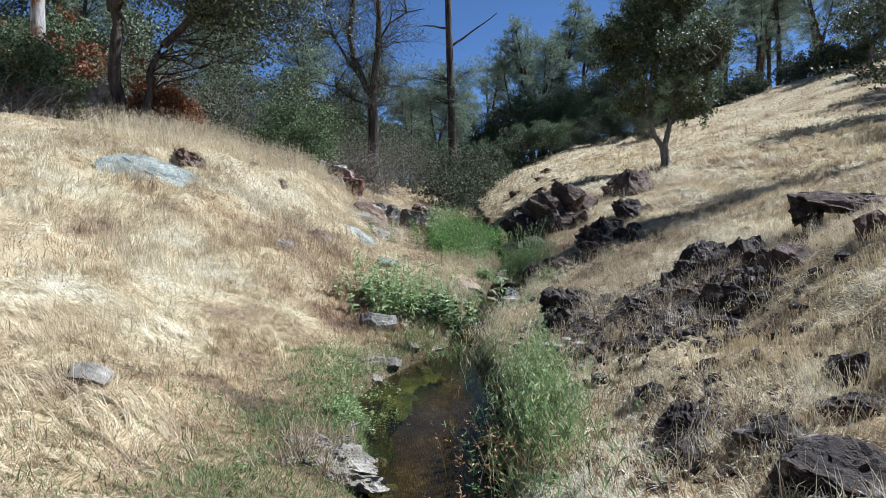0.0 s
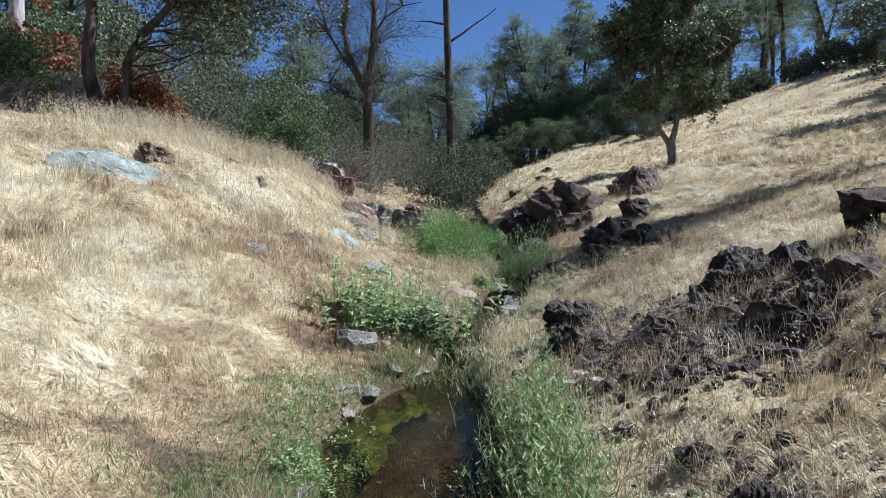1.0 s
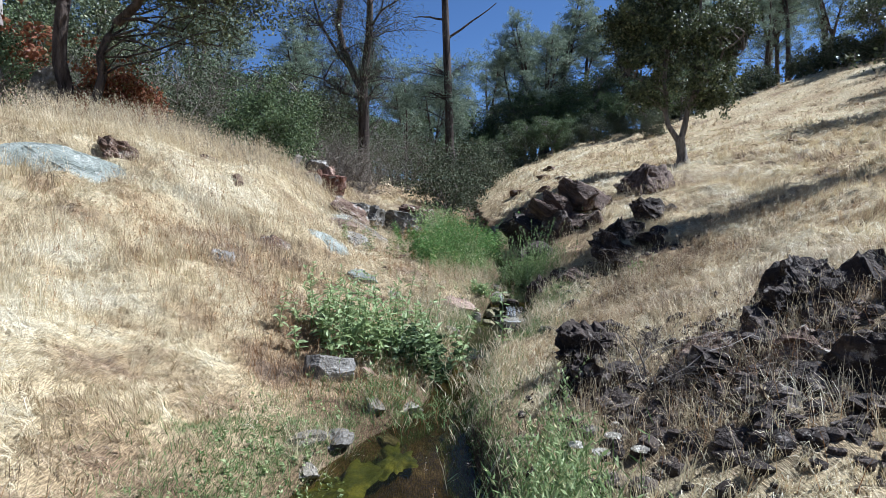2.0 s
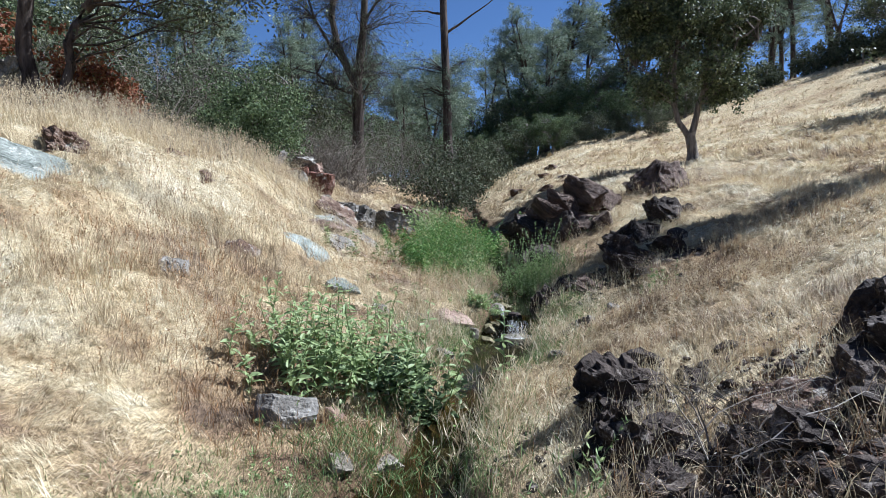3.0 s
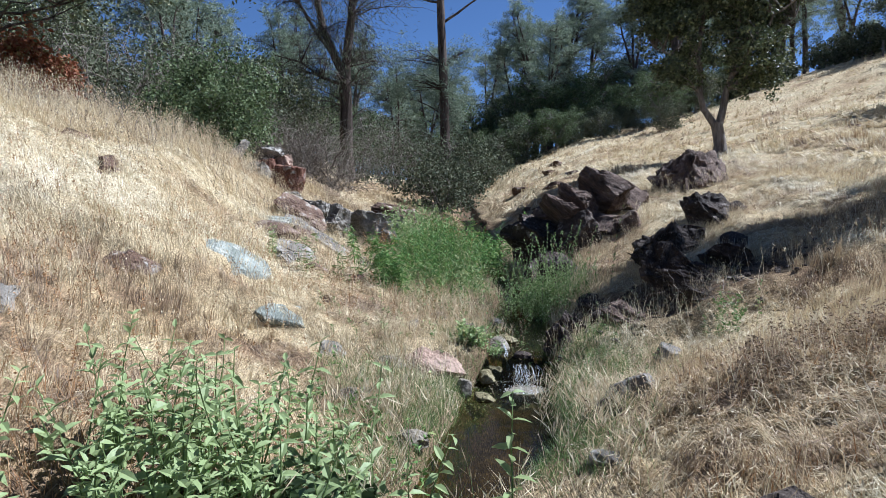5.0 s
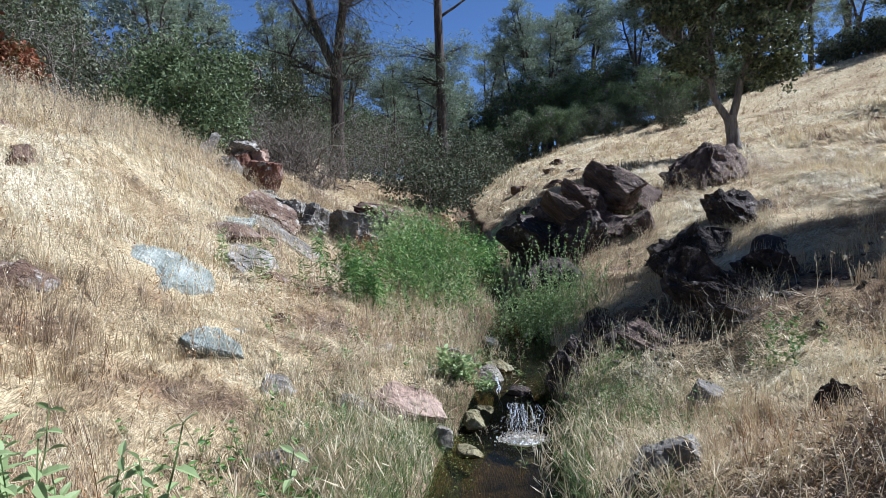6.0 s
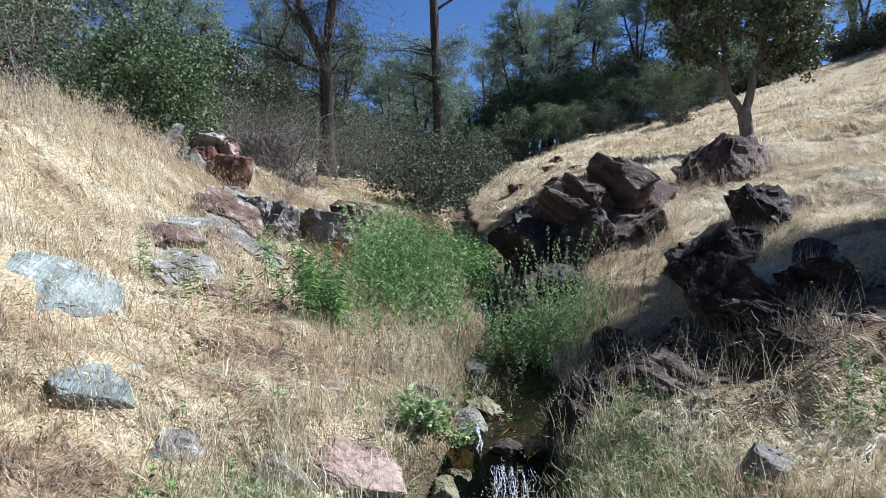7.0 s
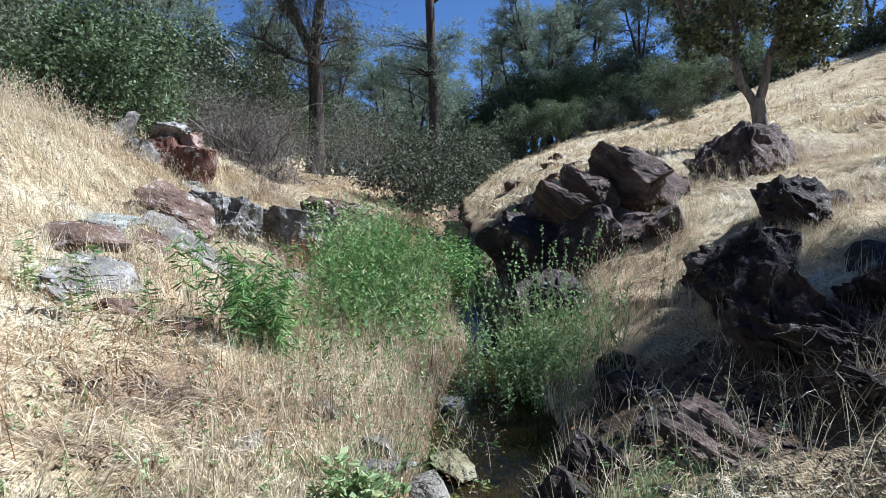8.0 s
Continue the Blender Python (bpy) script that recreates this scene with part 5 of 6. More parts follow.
def off_rocks(x, y, k=0.56):
    keep = np.ones(len(x), bool)
    for rx, ry, a, b in ROCKS:
        keep &= ((x - rx) / (a * k)) ** 2 + ((y - ry) / (b * k)) ** 2 > 1
    return keep


def field(seed, n, x0, x1, y0, y1, keep):
    r = np.random.RandomState(seed)
    x, y = r.uniform(x0, x1, n), r.uniform(y0, y1, n)
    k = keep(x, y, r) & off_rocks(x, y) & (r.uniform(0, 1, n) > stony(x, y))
    return r, x[k], y[k]


def out_from_creek(x, y):
    return np.abs(x - creek_x(y)) - creek_w(y)


def stuff(name, label, category, data, mat, shift=0.0):
    me = mesh_from(name, *data, mat)
    if mat in (m_straw, m_straw_far):
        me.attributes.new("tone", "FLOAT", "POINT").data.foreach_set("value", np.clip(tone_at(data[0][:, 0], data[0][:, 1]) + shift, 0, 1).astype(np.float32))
    return tagged(new(name, me), label, category, kind="stuff")


def swirl(x, y, r, k=1.0):
    a = 2.2 * wob(x, y, 0.9, 71) + 1.4 * wob(x, y, 2.6, 72) + r.normal(size=len(x)) * 0.55 * k
    return np.stack([np.cos(a + 3.6), np.sin(a + 3.6)], 1)


# the matted dry grass of the near banks
def keep_dry(x, y, r):
    s = out_from_creek(x, y)
    u = r.uniform(0, 1, len(x))
    bank_side = (x < creek_x(y)) & (y < 8)
    grown = np.where(bank_side, np.clip((s - 0.7) / 1.0, 0, 1), np.clip((s - 0.12) / 0.7, 0, 1))
    worn = np.where(wob(x, y, 1.6, 73) > 0.75, 0.7, 0)
    return u < grown * (1 - np.maximum(stony(x, y), worn))


def tufts(seed, n, per, x0, x1, y0, y1, keep, radius):
    """Roots gathered into tufts: gives the roots and the way out from each tuft's middle."""
    r, tx, ty = field(seed, n // per, x0, x1, y0, y1, keep)
    a, q = r.uniform(0, 6.283, (len(tx), per)), radius * r.uniform(0, 1, (len(tx), per)) ** 0.7
    x, y = (tx[:, None] + q * np.cos(a)).ravel(), (ty[:, None] + q * np.sin(a)).ravel()
    k = off_rocks(x, y)
    return r, x[k], y[k], np.stack([np.cos(a), np.sin(a)], 2).reshape(-1, 2)[k]


def flow(x, y):
    """The way in which the grass has been laid: mostly downhill, in long swirls."""
    down = np.where(x < creek_x(y), -0.5, math.pi + 0.5)
    a = down + 2.0 * lumps(x, y, 0.45, 31, 2) + 1.3 * lumps(x, y, 1.5, 32, 2)
    return a


def locks(seed, count, per, x0, x1, y0, y1, keep, length, width):
    """Locks of grass lying over one another: the stalks of each share a bend, a lean and a hue.
    Gives verts, faces and the hue's shift at each vert."""
    r, tx, ty = field(seed, count, x0, x1, y0, y1, keep)
    n = len(tx)
    up = np.clip(np.where(tx > creek_x(ty), 0.33, 0.22) + 0.55 * lumps(tx, ty, 1.1, 33, 2) + r.normal(size=n) * 0.16, 0, 0.95)
    ln = length * r.uniform(0.6, 1.5, n) * (1 + 0.3 * lumps(tx, ty, 0.8, 34, 2))
    turn = flow(tx, ty) + r.normal(size=n) * 0.6
    hue = r.normal(size=n) * 0.11 + 0.16 * np.clip(0.35 - up, -0.5, 0.35)
    rep_ = lambda v: np.repeat(v, per)
    m = n * per
    q, a = 0.055 * np.sqrt(r.uniform(0, 1, m)) * length / 0.25, r.uniform(0, 6.283, m)
    x, y = rep_(tx) + q * np.cos(a), rep_(ty) + q * np.sin(a)
    k = off_rocks(x, y, 0.62)
    x, y = x[k], y[k]
    L, U = (rep_(ln) * r.uniform(0.55, 1.2, m))[k], np.clip(rep_(up) + r.normal(size=m) * 0.12, 0, 1)[k]
    b = (rep_(turn) + r.normal(size=m) * (0.22 + 0.5 * rep_(up)))[k]
    hue, m = rep_(hue)[k], len(x)
    d = np.stack([np.cos(b), np.sin(b)], 1)
    reach = L * (0.95 - 0.7 * U)
    mx, tipxy = np.stack([x, y], 1) + d * (reach * 0.45)[:, None], np.stack([x, y], 1) + d * reach[:, None]
    g0, g1 = ground_z(x, y), ground_z(tipxy[:, 0], tipxy[:, 1])
    z1 = g0 + (g1 - g0) * 0.45 + L * (0.16 + 0.40 * U) + r.normal(size=m) * 0.012
    z2 = np.maximum(g0 + (g1 - g0) + L * (0.07 + 0.85 * U) + r.normal(size=m) * 0.02, g1 + 0.008)
    w = (width * r.uniform(0.6, 1.4, m) / 2)[:, None]
    tilt = r.uniform(-0.8, 0.8, m)
    sd = np.stack([-d[:, 1] * np.cos(tilt), d[:, 0] * np.cos(tilt), np.sin(tilt)], 1) * w
    root = np.stack([x, y, g0 - 0.01], 1)
    mid = np.concatenate([mx, z1[:, None]], 1)
    tip = np.concatenate([tipxy, z2[:, None]], 1)
    v = np.stack([root - sd, root + sd, mid - sd, mid + sd, tip], 1).reshape(-1, 3)
    i = np.arange(m)[:, None] * 5
    f = np.stack([i + [0, 1, 3], i + [0, 3, 2], i + [2, 3, 4]], 1).reshape(-1, 3)
    return (v, f), np.repeat(hue, 5)


for label, args in (("laid straw-coloured grass in swirled locks on the near banks", (201, 24000, 12, -4.8, 4.8, 1.6, 13.2, keep_dry, 0.15, 0.0031)),
                    ("laid straw-coloured grass in swirled locks up the banks", (206, 24000, 9, -9.5, 9.0, 7.6, 23.5, lambda x, y, r: keep_dry(x, y, r) & ((y > 12.6) | (np.abs(x) > 4.4)), 0.21, 0.0056)),
                    ("short broken straw between the locks of grass", (204, 24000, 4, -8, 8, 1.6, 20, keep_dry, 0.12, 0.0045))):
    data, hue = locks(*args)
    stuff("dry_grass", label, "grass", data, m_straw, hue)
# taller fine grass in stands, mostly along the upper creek and over the mound
r, x, y, fan = tufts(207, 200000, 12, -7, 7, 3, 20, lambda x, y, r: (out_from_creek(x, y) > 0.12) & (0.9 * np.exp(-((out_from_creek(x, y) - 1.0) / 1.3) ** 2) * np.clip((y - 9) / 2, 0, 1) + 0.6 * wob(x, y, 1.1, 86) > r.uniform(0.1, 1.0, len(x)) + np.where(x > creek_x(y) + 0.5, 0.7, 0)), 0.05)
n = len(x)
stuff("tall_dry_grass", "fine upright dry grass standing along the creek", "grass", blades(r, x, y, r.uniform(0.10, 0.36, n), r.uniform(0.0025, 0.005, n), fan + r.normal(size=(n, 2)) * 0.6, np.clip(0.15 + r.normal(size=n) * 0.18, 0.0, 0.8)), m_straw)
r, x, y, fan = tufts(205, 110000, 10, -9, 8.5, 1.5, 21, lambda x, y, r: (out_from_creek(x, y) > 0.1) & (wob(x, y, 2.0, 80) + 0.5 * wob(x, y, 5.0, 81) > r.uniform(-0.2, 0.8, len(x))), 0.08)
n = len(x)
stuff("dead_litter", "brown dead stems and litter among the straw", "grass", blades(r, x, y, r.uniform(0.05, 0.2, n), r.uniform(0.0025, 0.006, n), r.normal(size=(n, 2)), np.clip(0.5 + r.normal(size=n) * 0.35, 0.0, 1.0)), m_litter)
# grass crowding the foot of every rock
r = np.random.RandomState(208)
px, py = [], []
for rx, ry, a, b in ROCKS:
    if ry > 21 or out_from_creek(np.array([rx]), np.array([ry]))[0] < 0.25:
        continue
    n = int(560 * (a + b))
    t, q = r.uniform(0, 6.283, n), r.uniform(0.62, 1.1, n)
    px.append(rx + a * q * np.cos(t))
    py.append(ry + b * q * np.sin(t))
x, y = np.concatenate(px), np.concatenate(py)
k = r.uniform(0, 1, len(x)) > stony(x, y) * 0.8
x, y = x[k], y[k]
n = len(x)
stuff("dry_grass", "dry grass crowding the foot of the rocks", "grass", blades(r, x, y, r.uniform(0.08, 0.32, n), r.uniform(0.0025, 0.0055, n), r.normal(size=(n, 2)), np.clip(0.4 + r.normal(size=n) * 0.3, 0, 1.0)), m_straw)
# beyond, coarser
def open_hill(x, y, r):
    return (out_from_creek(x, y) > 0.5) & ((x > -2) | (y < 26)) & (x < 14 + (y - 20) * 0.8) & (r.uniform(0, 1, len(x)) < 22 / y)


for label, args in (("dry grass on the shelf above the ledge", (205, 3600, 9, -6, 1.5, 20.5, 30, lambda x, y, r: out_from_creek(x, y) > 0.4, 0.25, 0.008)),
                    ("laid dry grass of the far hillside", (202, 26000, 6, -16, 42, 22.5, 62, open_hill, 0.32, 0.018)),
                    ("laid dry grass of the hill's foot", (203, 4200, 10, 9.0, 17, 8, 23.5, keep_dry, 0.30, 0.013))):
    data, hue = locks(*args)
    stuff("dry_grass", label, "grass", data, m_straw_far, hue)


def oats(seed, n, x0, x1, y0, y1, keep, h0, h1):
    """Tall thin stalks with drooping spikelets."""
    r, x, y = field(seed, n, x0, x1, y0, y1, keep)
    n = len(x)
    L = r.uniform(h0, h1, n)
    d = swirl(x, y, r, 2)
    z = ground_z(x, y)
    st = blades(r, x, y, L, np.full(n, 0.004), d, r.uniform(0, 0.3, n), z)
    tips = st[0].reshape(n, 5, 3)[:, 4]
    mids = st[0].reshape(n, 5, 3)[:, 2]
    c = []
    for k in range(6):
        t = r.uniform(0.35, 1.0, (n, 1))
        c.append(mids * (1 - t) + tips * t + r.normal(size=(n, 3)) * 0.018)
    c = np.concatenate(c)
    ax = np.tile(np.array([[0.2, 0.1, -1.0]]), (len(c), 1))
    v, f = leaf_quads(r, c, 0.030, 0.009, ax, 0.5)
    q = np.concatenate([f[:, [0, 1, 2]], f[:, [0, 2, 3]]])
    return join([st, (v, q)])


stuff("wild_oats", "tall dry wild oats with drooping heads", "grass", oats(211, 12000, -9, -0.2, 7, 21, lambda x, y, r: (out_from_creek(x, y) > 1.5) & (wob(x, y, 1.1, 76) + 0.12 * (y - 12) > r.uniform(-0.6, 1.3, len(x))), 0.18, 0.55), m_oat)
stuff("wild_oats", "tall dry oats standing along the crest of the mound", "grass", oats(213, 5200, -8, -2.4, 12, 18.5, lambda x, y, r: (out_from_creek(x, y) > 3.0) & (wob(x, y, 1.6, 90) > r.uniform(-0.6, 0.8, len(x))), 0.4, 0.8), m_oat)
stuff("wild_oats", "dry oat stalks on the hillside bank", "grass", oats(212, 8000, 1.5, 8, 2, 20, lambda x, y, r: (out_from_creek(x, y) > 0.8) & (wob(x, y, 1.3, 77) > r.uniform(-0.2, 1.2, len(x))), 0.25, 0.5), m_oat)


# rusty weeds, in patches near the water and on the mound
r, x, y = field(221, 130000, -7, 7, 2, 20, lambda x, y, r: (out_from_creek(x, y) > 0.2) & (wob(x, y, 1.2, 78) + 0.35 * np.where((x < creek_x(y)) | (y < 9), 1, -1) * np.exp(-(out_from_creek(x, y) - 1.0) ** 2) + 0.5 * np.exp(-((x + 2.6) / 1.3) ** 2 - ((y - 11.2) / 2.2) ** 2) > r.uniform(0.35, 1.1, len(x))))
n = len(x)
stuff("rusty_weeds", "rust-brown dead weeds in patches", "weeds", blades(r, x, y, r.uniform(0.08, 0.26, n), r.uniform(0.003, 0.006, n), r.normal(size=(n, 2)), r.uniform(0, 0.6, n)), m_rust)

# green streamside grass
def keep_green(x, y, r):
    q = out_from_creek(x, y)
    wide = np.where((x < creek_x(y)) & (y < 8), np.where(y < 4.9, 1.45, 0.85), 0.35)
    return (q > -0.12) & (r.uniform(0, 1, len(x)) < np.where(y > 9, 0.45, 1.0) * np.exp(-(q / wide) ** 2)) & (wob(x, y, 2.4, 79) + 0.4 * wob(x, y, 7, 84) > r.uniform(-1.3, 0.6, len(x)))


r, x, y = field(231, 520000, -2.8, 3.4, 1.5, 19, keep_green)
n = len(x)
stuff("green_grass", "short green and yellowing grass along the water", "grass", blades(r, x, y, r.uniform(0.03, 0.13, n) * np.where((x > creek_x(y)) & (y > 9), 1.4, 1), r.uniform(0.003, 0.007, n), r.normal(size=(n, 2)), r.uniform(0.1, 0.9, n)), m_green_grass)


r, x, y = field(232, 190000, -2.7, 0.3, 1.6, 8.2, lambda x, y, r: (out_from_creek(x, y) > -0.05) & (x < creek_x(y)) & (lumps(x, y, 1.7, 41, 3) + 0.9 - out_from_creek(x, y) / np.where(y < 5.2, 1.5, 1.0) > r.uniform(0.1, 0.9, len(x))))
n = len(x)
stuff("green_grass", "low green sward on the damp bank", "grass", blades(r, x, y, r.uniform(0.02, 0.075, n), r.uniform(0.002, 0.0045, n), r.normal(size=(n, 2)), r.uniform(0.2, 0.9, n)), m_green_grass)


r, x, y = field(233, 60000, -1.0, 2.6, 8.6, 13.4, lambda x, y, r: (out_from_creek(x, y) > -0.05) & (lumps(x, y, 1.9, 42, 3) + 0.75 - out_from_creek(x, y) / 0.75 > r.uniform(0.1, 0.9, len(x))))
n = len(x)
stuff("green_grass", "olive green grass along the creek below the fall", "grass", blades(r, x, y, r.uniform(0.06, 0.2, n), r.uniform(0.0022, 0.0045, n), r.normal(size=(n, 2)), r.uniform(0.1, 0.8, n)), m_green_grass)


def keep_swale(x, y, r):
    a = np.exp(-((x - 0.1) / 0.5) ** 2 - ((y - 11.45) / 0.8) ** 2)
    b = np.exp(-((x - 2.15) / 0.35) ** 2 - ((y - 12.0) / 0.7) ** 2)
    return (out_from_creek(x, y) > -0.05) & (np.maximum(a, b) * (0.9 + 0.8 * wob(x, y, 3, 85)) > r.uniform(0.05, 0.95, len(x)))


r, x, y = field(234, 110000, -1.2, 3.0, 9.6, 13.6, keep_swale)
n = len(x)
stuff("green_grass", "dense olive green grass on the damp banks", "grass", blades(r, x, y, r.uniform(0.05, 0.17, n), r.uniform(0.0022, 0.005, n), r.normal(size=(n, 2)), r.uniform(0.1, 0.8, n)), m_green_grass)


def weed_stand(seed, cx, cy, sx, sy, count, h0, h1, leaves, leaf, mat, stem_mat, rise=(-0.2, 0.7), bend=0.35):
    """A stand of upright leafy stalks: stems and the leaves up them, in one piece each."""
    r = np.random.RandomState(seed)
    x, y = cx + r.normal(size=count) * sx * 0.5, cy + r.normal(size=count) * sy * 0.5
    L = r.uniform(h0, h1, count)
    st = blades(r, x, y, L, np.full(count, 0.0045), r.normal(size=(count, 2)), r.uniform(0, bend, count), np.maximum(ground_z(x, y), creek_z(y) - 0.05))
    s5 = st[0].reshape(count, 5, 3)
    root, mid, tip = (s5[:, 0] + s5[:, 1]) / 2, (s5[:, 2] + s5[:, 3]) / 2, s5[:, 4]
    cs, axs = [], []
    for k in range(leaves):
        t = r.uniform(0.12, 1.0, (count, 1))
        p = np.where(t < 0.55, root + (mid - root) * t / 0.55, mid + (tip - mid) * (t - 0.55) / 0.45)
        a = r.uniform(0, 6.283, count)
        ax = np.stack([np.cos(a), np.sin(a), r.uniform(*rise, count)], 1)
        ax /= np.linalg.norm(ax, axis=1, keepdims=True)
        sz = leaf[0] * (1.15 - 0.7 * t)
        cs.append(p + ax * sz * 0.5)
        axs.append(ax)
    c, ax = np.concatenate(cs), np.concatenate(axs)
    lv = leaf_quads(r, c, leaf[0] * 0.85, leaf[1], ax, 0.12)
    return st, lv


def weeds(name, label, at, mat, stem_mat, **kw):
    t = thing(name, label, "plant")
    st, lv = weed_stand(**kw, cx=at[0], cy=at[1], mat=mat, stem_mat=stem_mat)
    tagged(part("stem_growth", mesh_from("stem_growth", *st, stem_mat), t), kind="stuff")
    tagged(part("foliage", mesh_from("foliage", *lv, mat), t), kind="stuff")
    return t


weeds("creekside_weeds", "tall green weeds standing at the water's edge", (.80, 4.95), m_leaf, m_green_grass, seed=301, sx=.24, sy=1.25, count=300, h0=.2, h1=.66, leaves=17, leaf=(.062, .013), rise=(.2, 1.8), bend=.25)
weeds("creekside_weeds", "yellowing grass mixed with the tall weeds", (.72, 4.9), m_green_grass, m_oat, seed=350, sx=.4, sy=1.7, count=260, h0=.15, h1=.5, leaves=6, leaf=(.13, .008), rise=(.5, 2.2), bend=.4)
weeds("dead_stalks", "thin red-brown stems leaning over the pool", (.42, 4.2), m_rust, m_rust, seed=302, sx=.3, sy=1.0, count=60, h0=.25, h1=.6, leaves=8, leaf=(.04, .012), bend=.6)
weeds("creekside_weeds", "low green weeds at the pool's sunny edge", (.5, 4.4), m_green_grass, m_green_grass, seed=351, sx=.3, sy=1.2, count=120, h0=.08, h1=.25, leaves=8, leaf=(.06, .016))
def leaf_mesh(length, width, k):
    """One pointed leaf, folded along its rib and drooping at the tip."""
    t = np.array([0, 0.3, 0.65, 1.0])
    w = np.array([0.03, 0.9, 0.75, 0.02]) * width / 2
    rib = np.stack([t * length, 0 * t, -0.25 * length * t ** 2], 1)
    up = np.stack([0 * t, w, w * (0.35 + 0.1 * k)], 1)
    v = np.concatenate([rib + up, rib, rib + up * [1, -1, 1]])
    f = [(i + a, i + a + 1, i + a + 5, i + a + 4) for a in (0, 4) for i in range(3)]
    return mesh_from("leaf", v, np.array(f), m_leaf)


def leafy_bush(label, cx, cy, sx, sy, count, h0, h1, pairs, sizes, seed):
    """Upright stems with pairs of leaves, each leaf a piece of its own."""
    r = np.random.RandomState(seed)
    bush = thing("leafy_shrub", label, "plant", on_ground(cx, cy, 0.0))
    bz = bush.location.z
    kinds = [leaf_mesh(sizes * q, sizes * q * 0.45, k) for k, q in enumerate((0.7, 1.0, 1.3))]
    for _ in range(count):
        x, y = r.normal() * sx * 0.5, r.normal() * sy * 0.5
        h = r.uniform(h0, h1)
        lean = r.normal(size=2) * 0.16
        base = np.array([x, y, max(gz(cx + x, cy + y), float(creek_z(cy + y))) - bz - 0.02])
        path, rad = bent(r, base, base + np.array([lean[0] * h * 1.5, lean[1] * h * 1.5, h]), 0.006, 0.4, 0, 6, 0.04)
        stem = part("stem", mesh_from("stem", *tube(path, rad, 4), m_green_grass), bush)
        turn = r.uniform(0, 180)
        for k in range(pairs):
            t = (k + 1.2) / (pairs + 0.3) * 5
            i = min(int(t), 4)
            p = path[i] + (path[i + 1] - path[i]) * (t - i)
            turn += 90 + r.uniform(-20, 20)
            for side in (0, 180):
                if r.uniform() < 0.12:
                    continue
                lf = part("leaf", kinds[2 if k < pairs * 0.4 else (1 if k < pairs * 0.8 else 0)], stem)
                lf.matrix_basis = pose(*p, r.uniform(-40, 40), r.uniform(-60, 15), turn + side)
    return bush


leafy_bush("bright green leafy bush at the water's edge", -.55, 9.22, .88, .62, 84, .22, .86, 10, .098, 303)
weeds("leafy_shrub", "low dark green leafy plant by the bush", (.02, 9.05), m_dark_leaf, m_green_grass, seed=304, sx=.34, sy=.34, count=60, h0=.25, h1=.5, leaves=15, leaf=(.10, .05))
weeds("reed_stand", "dense stand of bright green leafy reeds in the creek", (.45, 17.4), m_reed, m_reed, seed=305, sx=.66, sy=2.2, count=420, h0=.3, h1=1.05, leaves=20, leaf=(.085, .02), rise=(.0, 1.4), bend=.2)
weeds("reed_stand", "tall thin stalks rising from the reeds", (.5, 17.3), m_reed, m_green_grass, seed=358, sx=.75, sy=2.0, count=90, h0=.9, h1=1.35, leaves=16, leaf=(.09, .014), rise=(.3, 1.8), bend=.12)
weeds("creekside_weeds", "tall light green leafy weeds against the ledge", (-.02, 18.5), m_leaf, m_green_grass, seed=356, sx=.42, sy=1.0, count=150, h0=.55, h1=1.3, leaves=26, leaf=(.08, .028), rise=(-.1, 1.0), bend=.25)
weeds("dead_stalks", "rust-red dock stalks in front of the ledge", (-.55, 17.9), m_rust, m_rust, seed=357, sx=.4, sy=.5, count=70, h0=.3, h1=.75, leaves=24, leaf=(.035, .018))
weeds("creekside_weeds", "lighter leafy weeds in front of the reeds", (.55, 16.0), m_leaf, m_green_grass, seed=355, sx=.8, sy=1.0, count=200, h0=.15, h1=.55, leaves=14, leaf=(.06, .026), rise=(-.1, 1.0), bend=.3)
weeds("spike_weeds", "grey-green spiked weeds beside the pool", (2.0, 14.85), m_sage, m_green_grass, seed=306, sx=.50, sy=.6, count=230, h0=.3, h1=.78, leaves=22, leaf=(.05, .018), rise=(.1, 1.2), bend=.2)
weeds("spike_weeds", "tall thin flower spikes above the weeds", (2.02, 14.9), m_sage, m_twig, seed=353, sx=.6, sy=.5, count=44, h0=.85, h1=1.28, leaves=44, leaf=(.034, .02), rise=(.4, 1.6), bend=.06)
weeds("creekside_weeds", "yellow-green grass beside the spiked weeds", (2.4, 14.6), m_green_grass, m_oat, seed=354, sx=.3, sy=.5, count=90, h0=.3, h1=.7, leaves=5, leaf=(.16, .008), rise=(.8, 2.5), bend=.2)
weeds("willowherb", "clump of narrow dark green drooping leaves in dry grass", (-.22, 14.55), m_reed, m_green_grass, seed=307, sx=.3, sy=.26, count=44, h0=.5, h1=.95, leaves=46, leaf=(.15, .015), rise=(-1.0, .1), bend=.15)
weeds("leafy_shrub", "small bright green plant by the fall", (.9, 12.6), m_leaf, m_green_grass, seed=308, sx=.22, sy=.15, count=45, h0=.12, h1=.3, leaves=12, leaf=(.07, .03))
weeds("creekside_weeds", "yellow-green weeds on the creek bank", (2.0, 11.9), m_green_grass, m_oat, seed=309, sx=.5, sy=.8, count=150, h0=.12, h1=.34, leaves=9, leaf=(.05, .008))
weeds("reed_stand", "green weeds along the bend of the creek", (1.3, 20.5), m_reed, m_reed, seed=310, sx=.9, sy=2.4, count=300, h0=.3, h1=.7, leaves=12, leaf=(.12, .03))

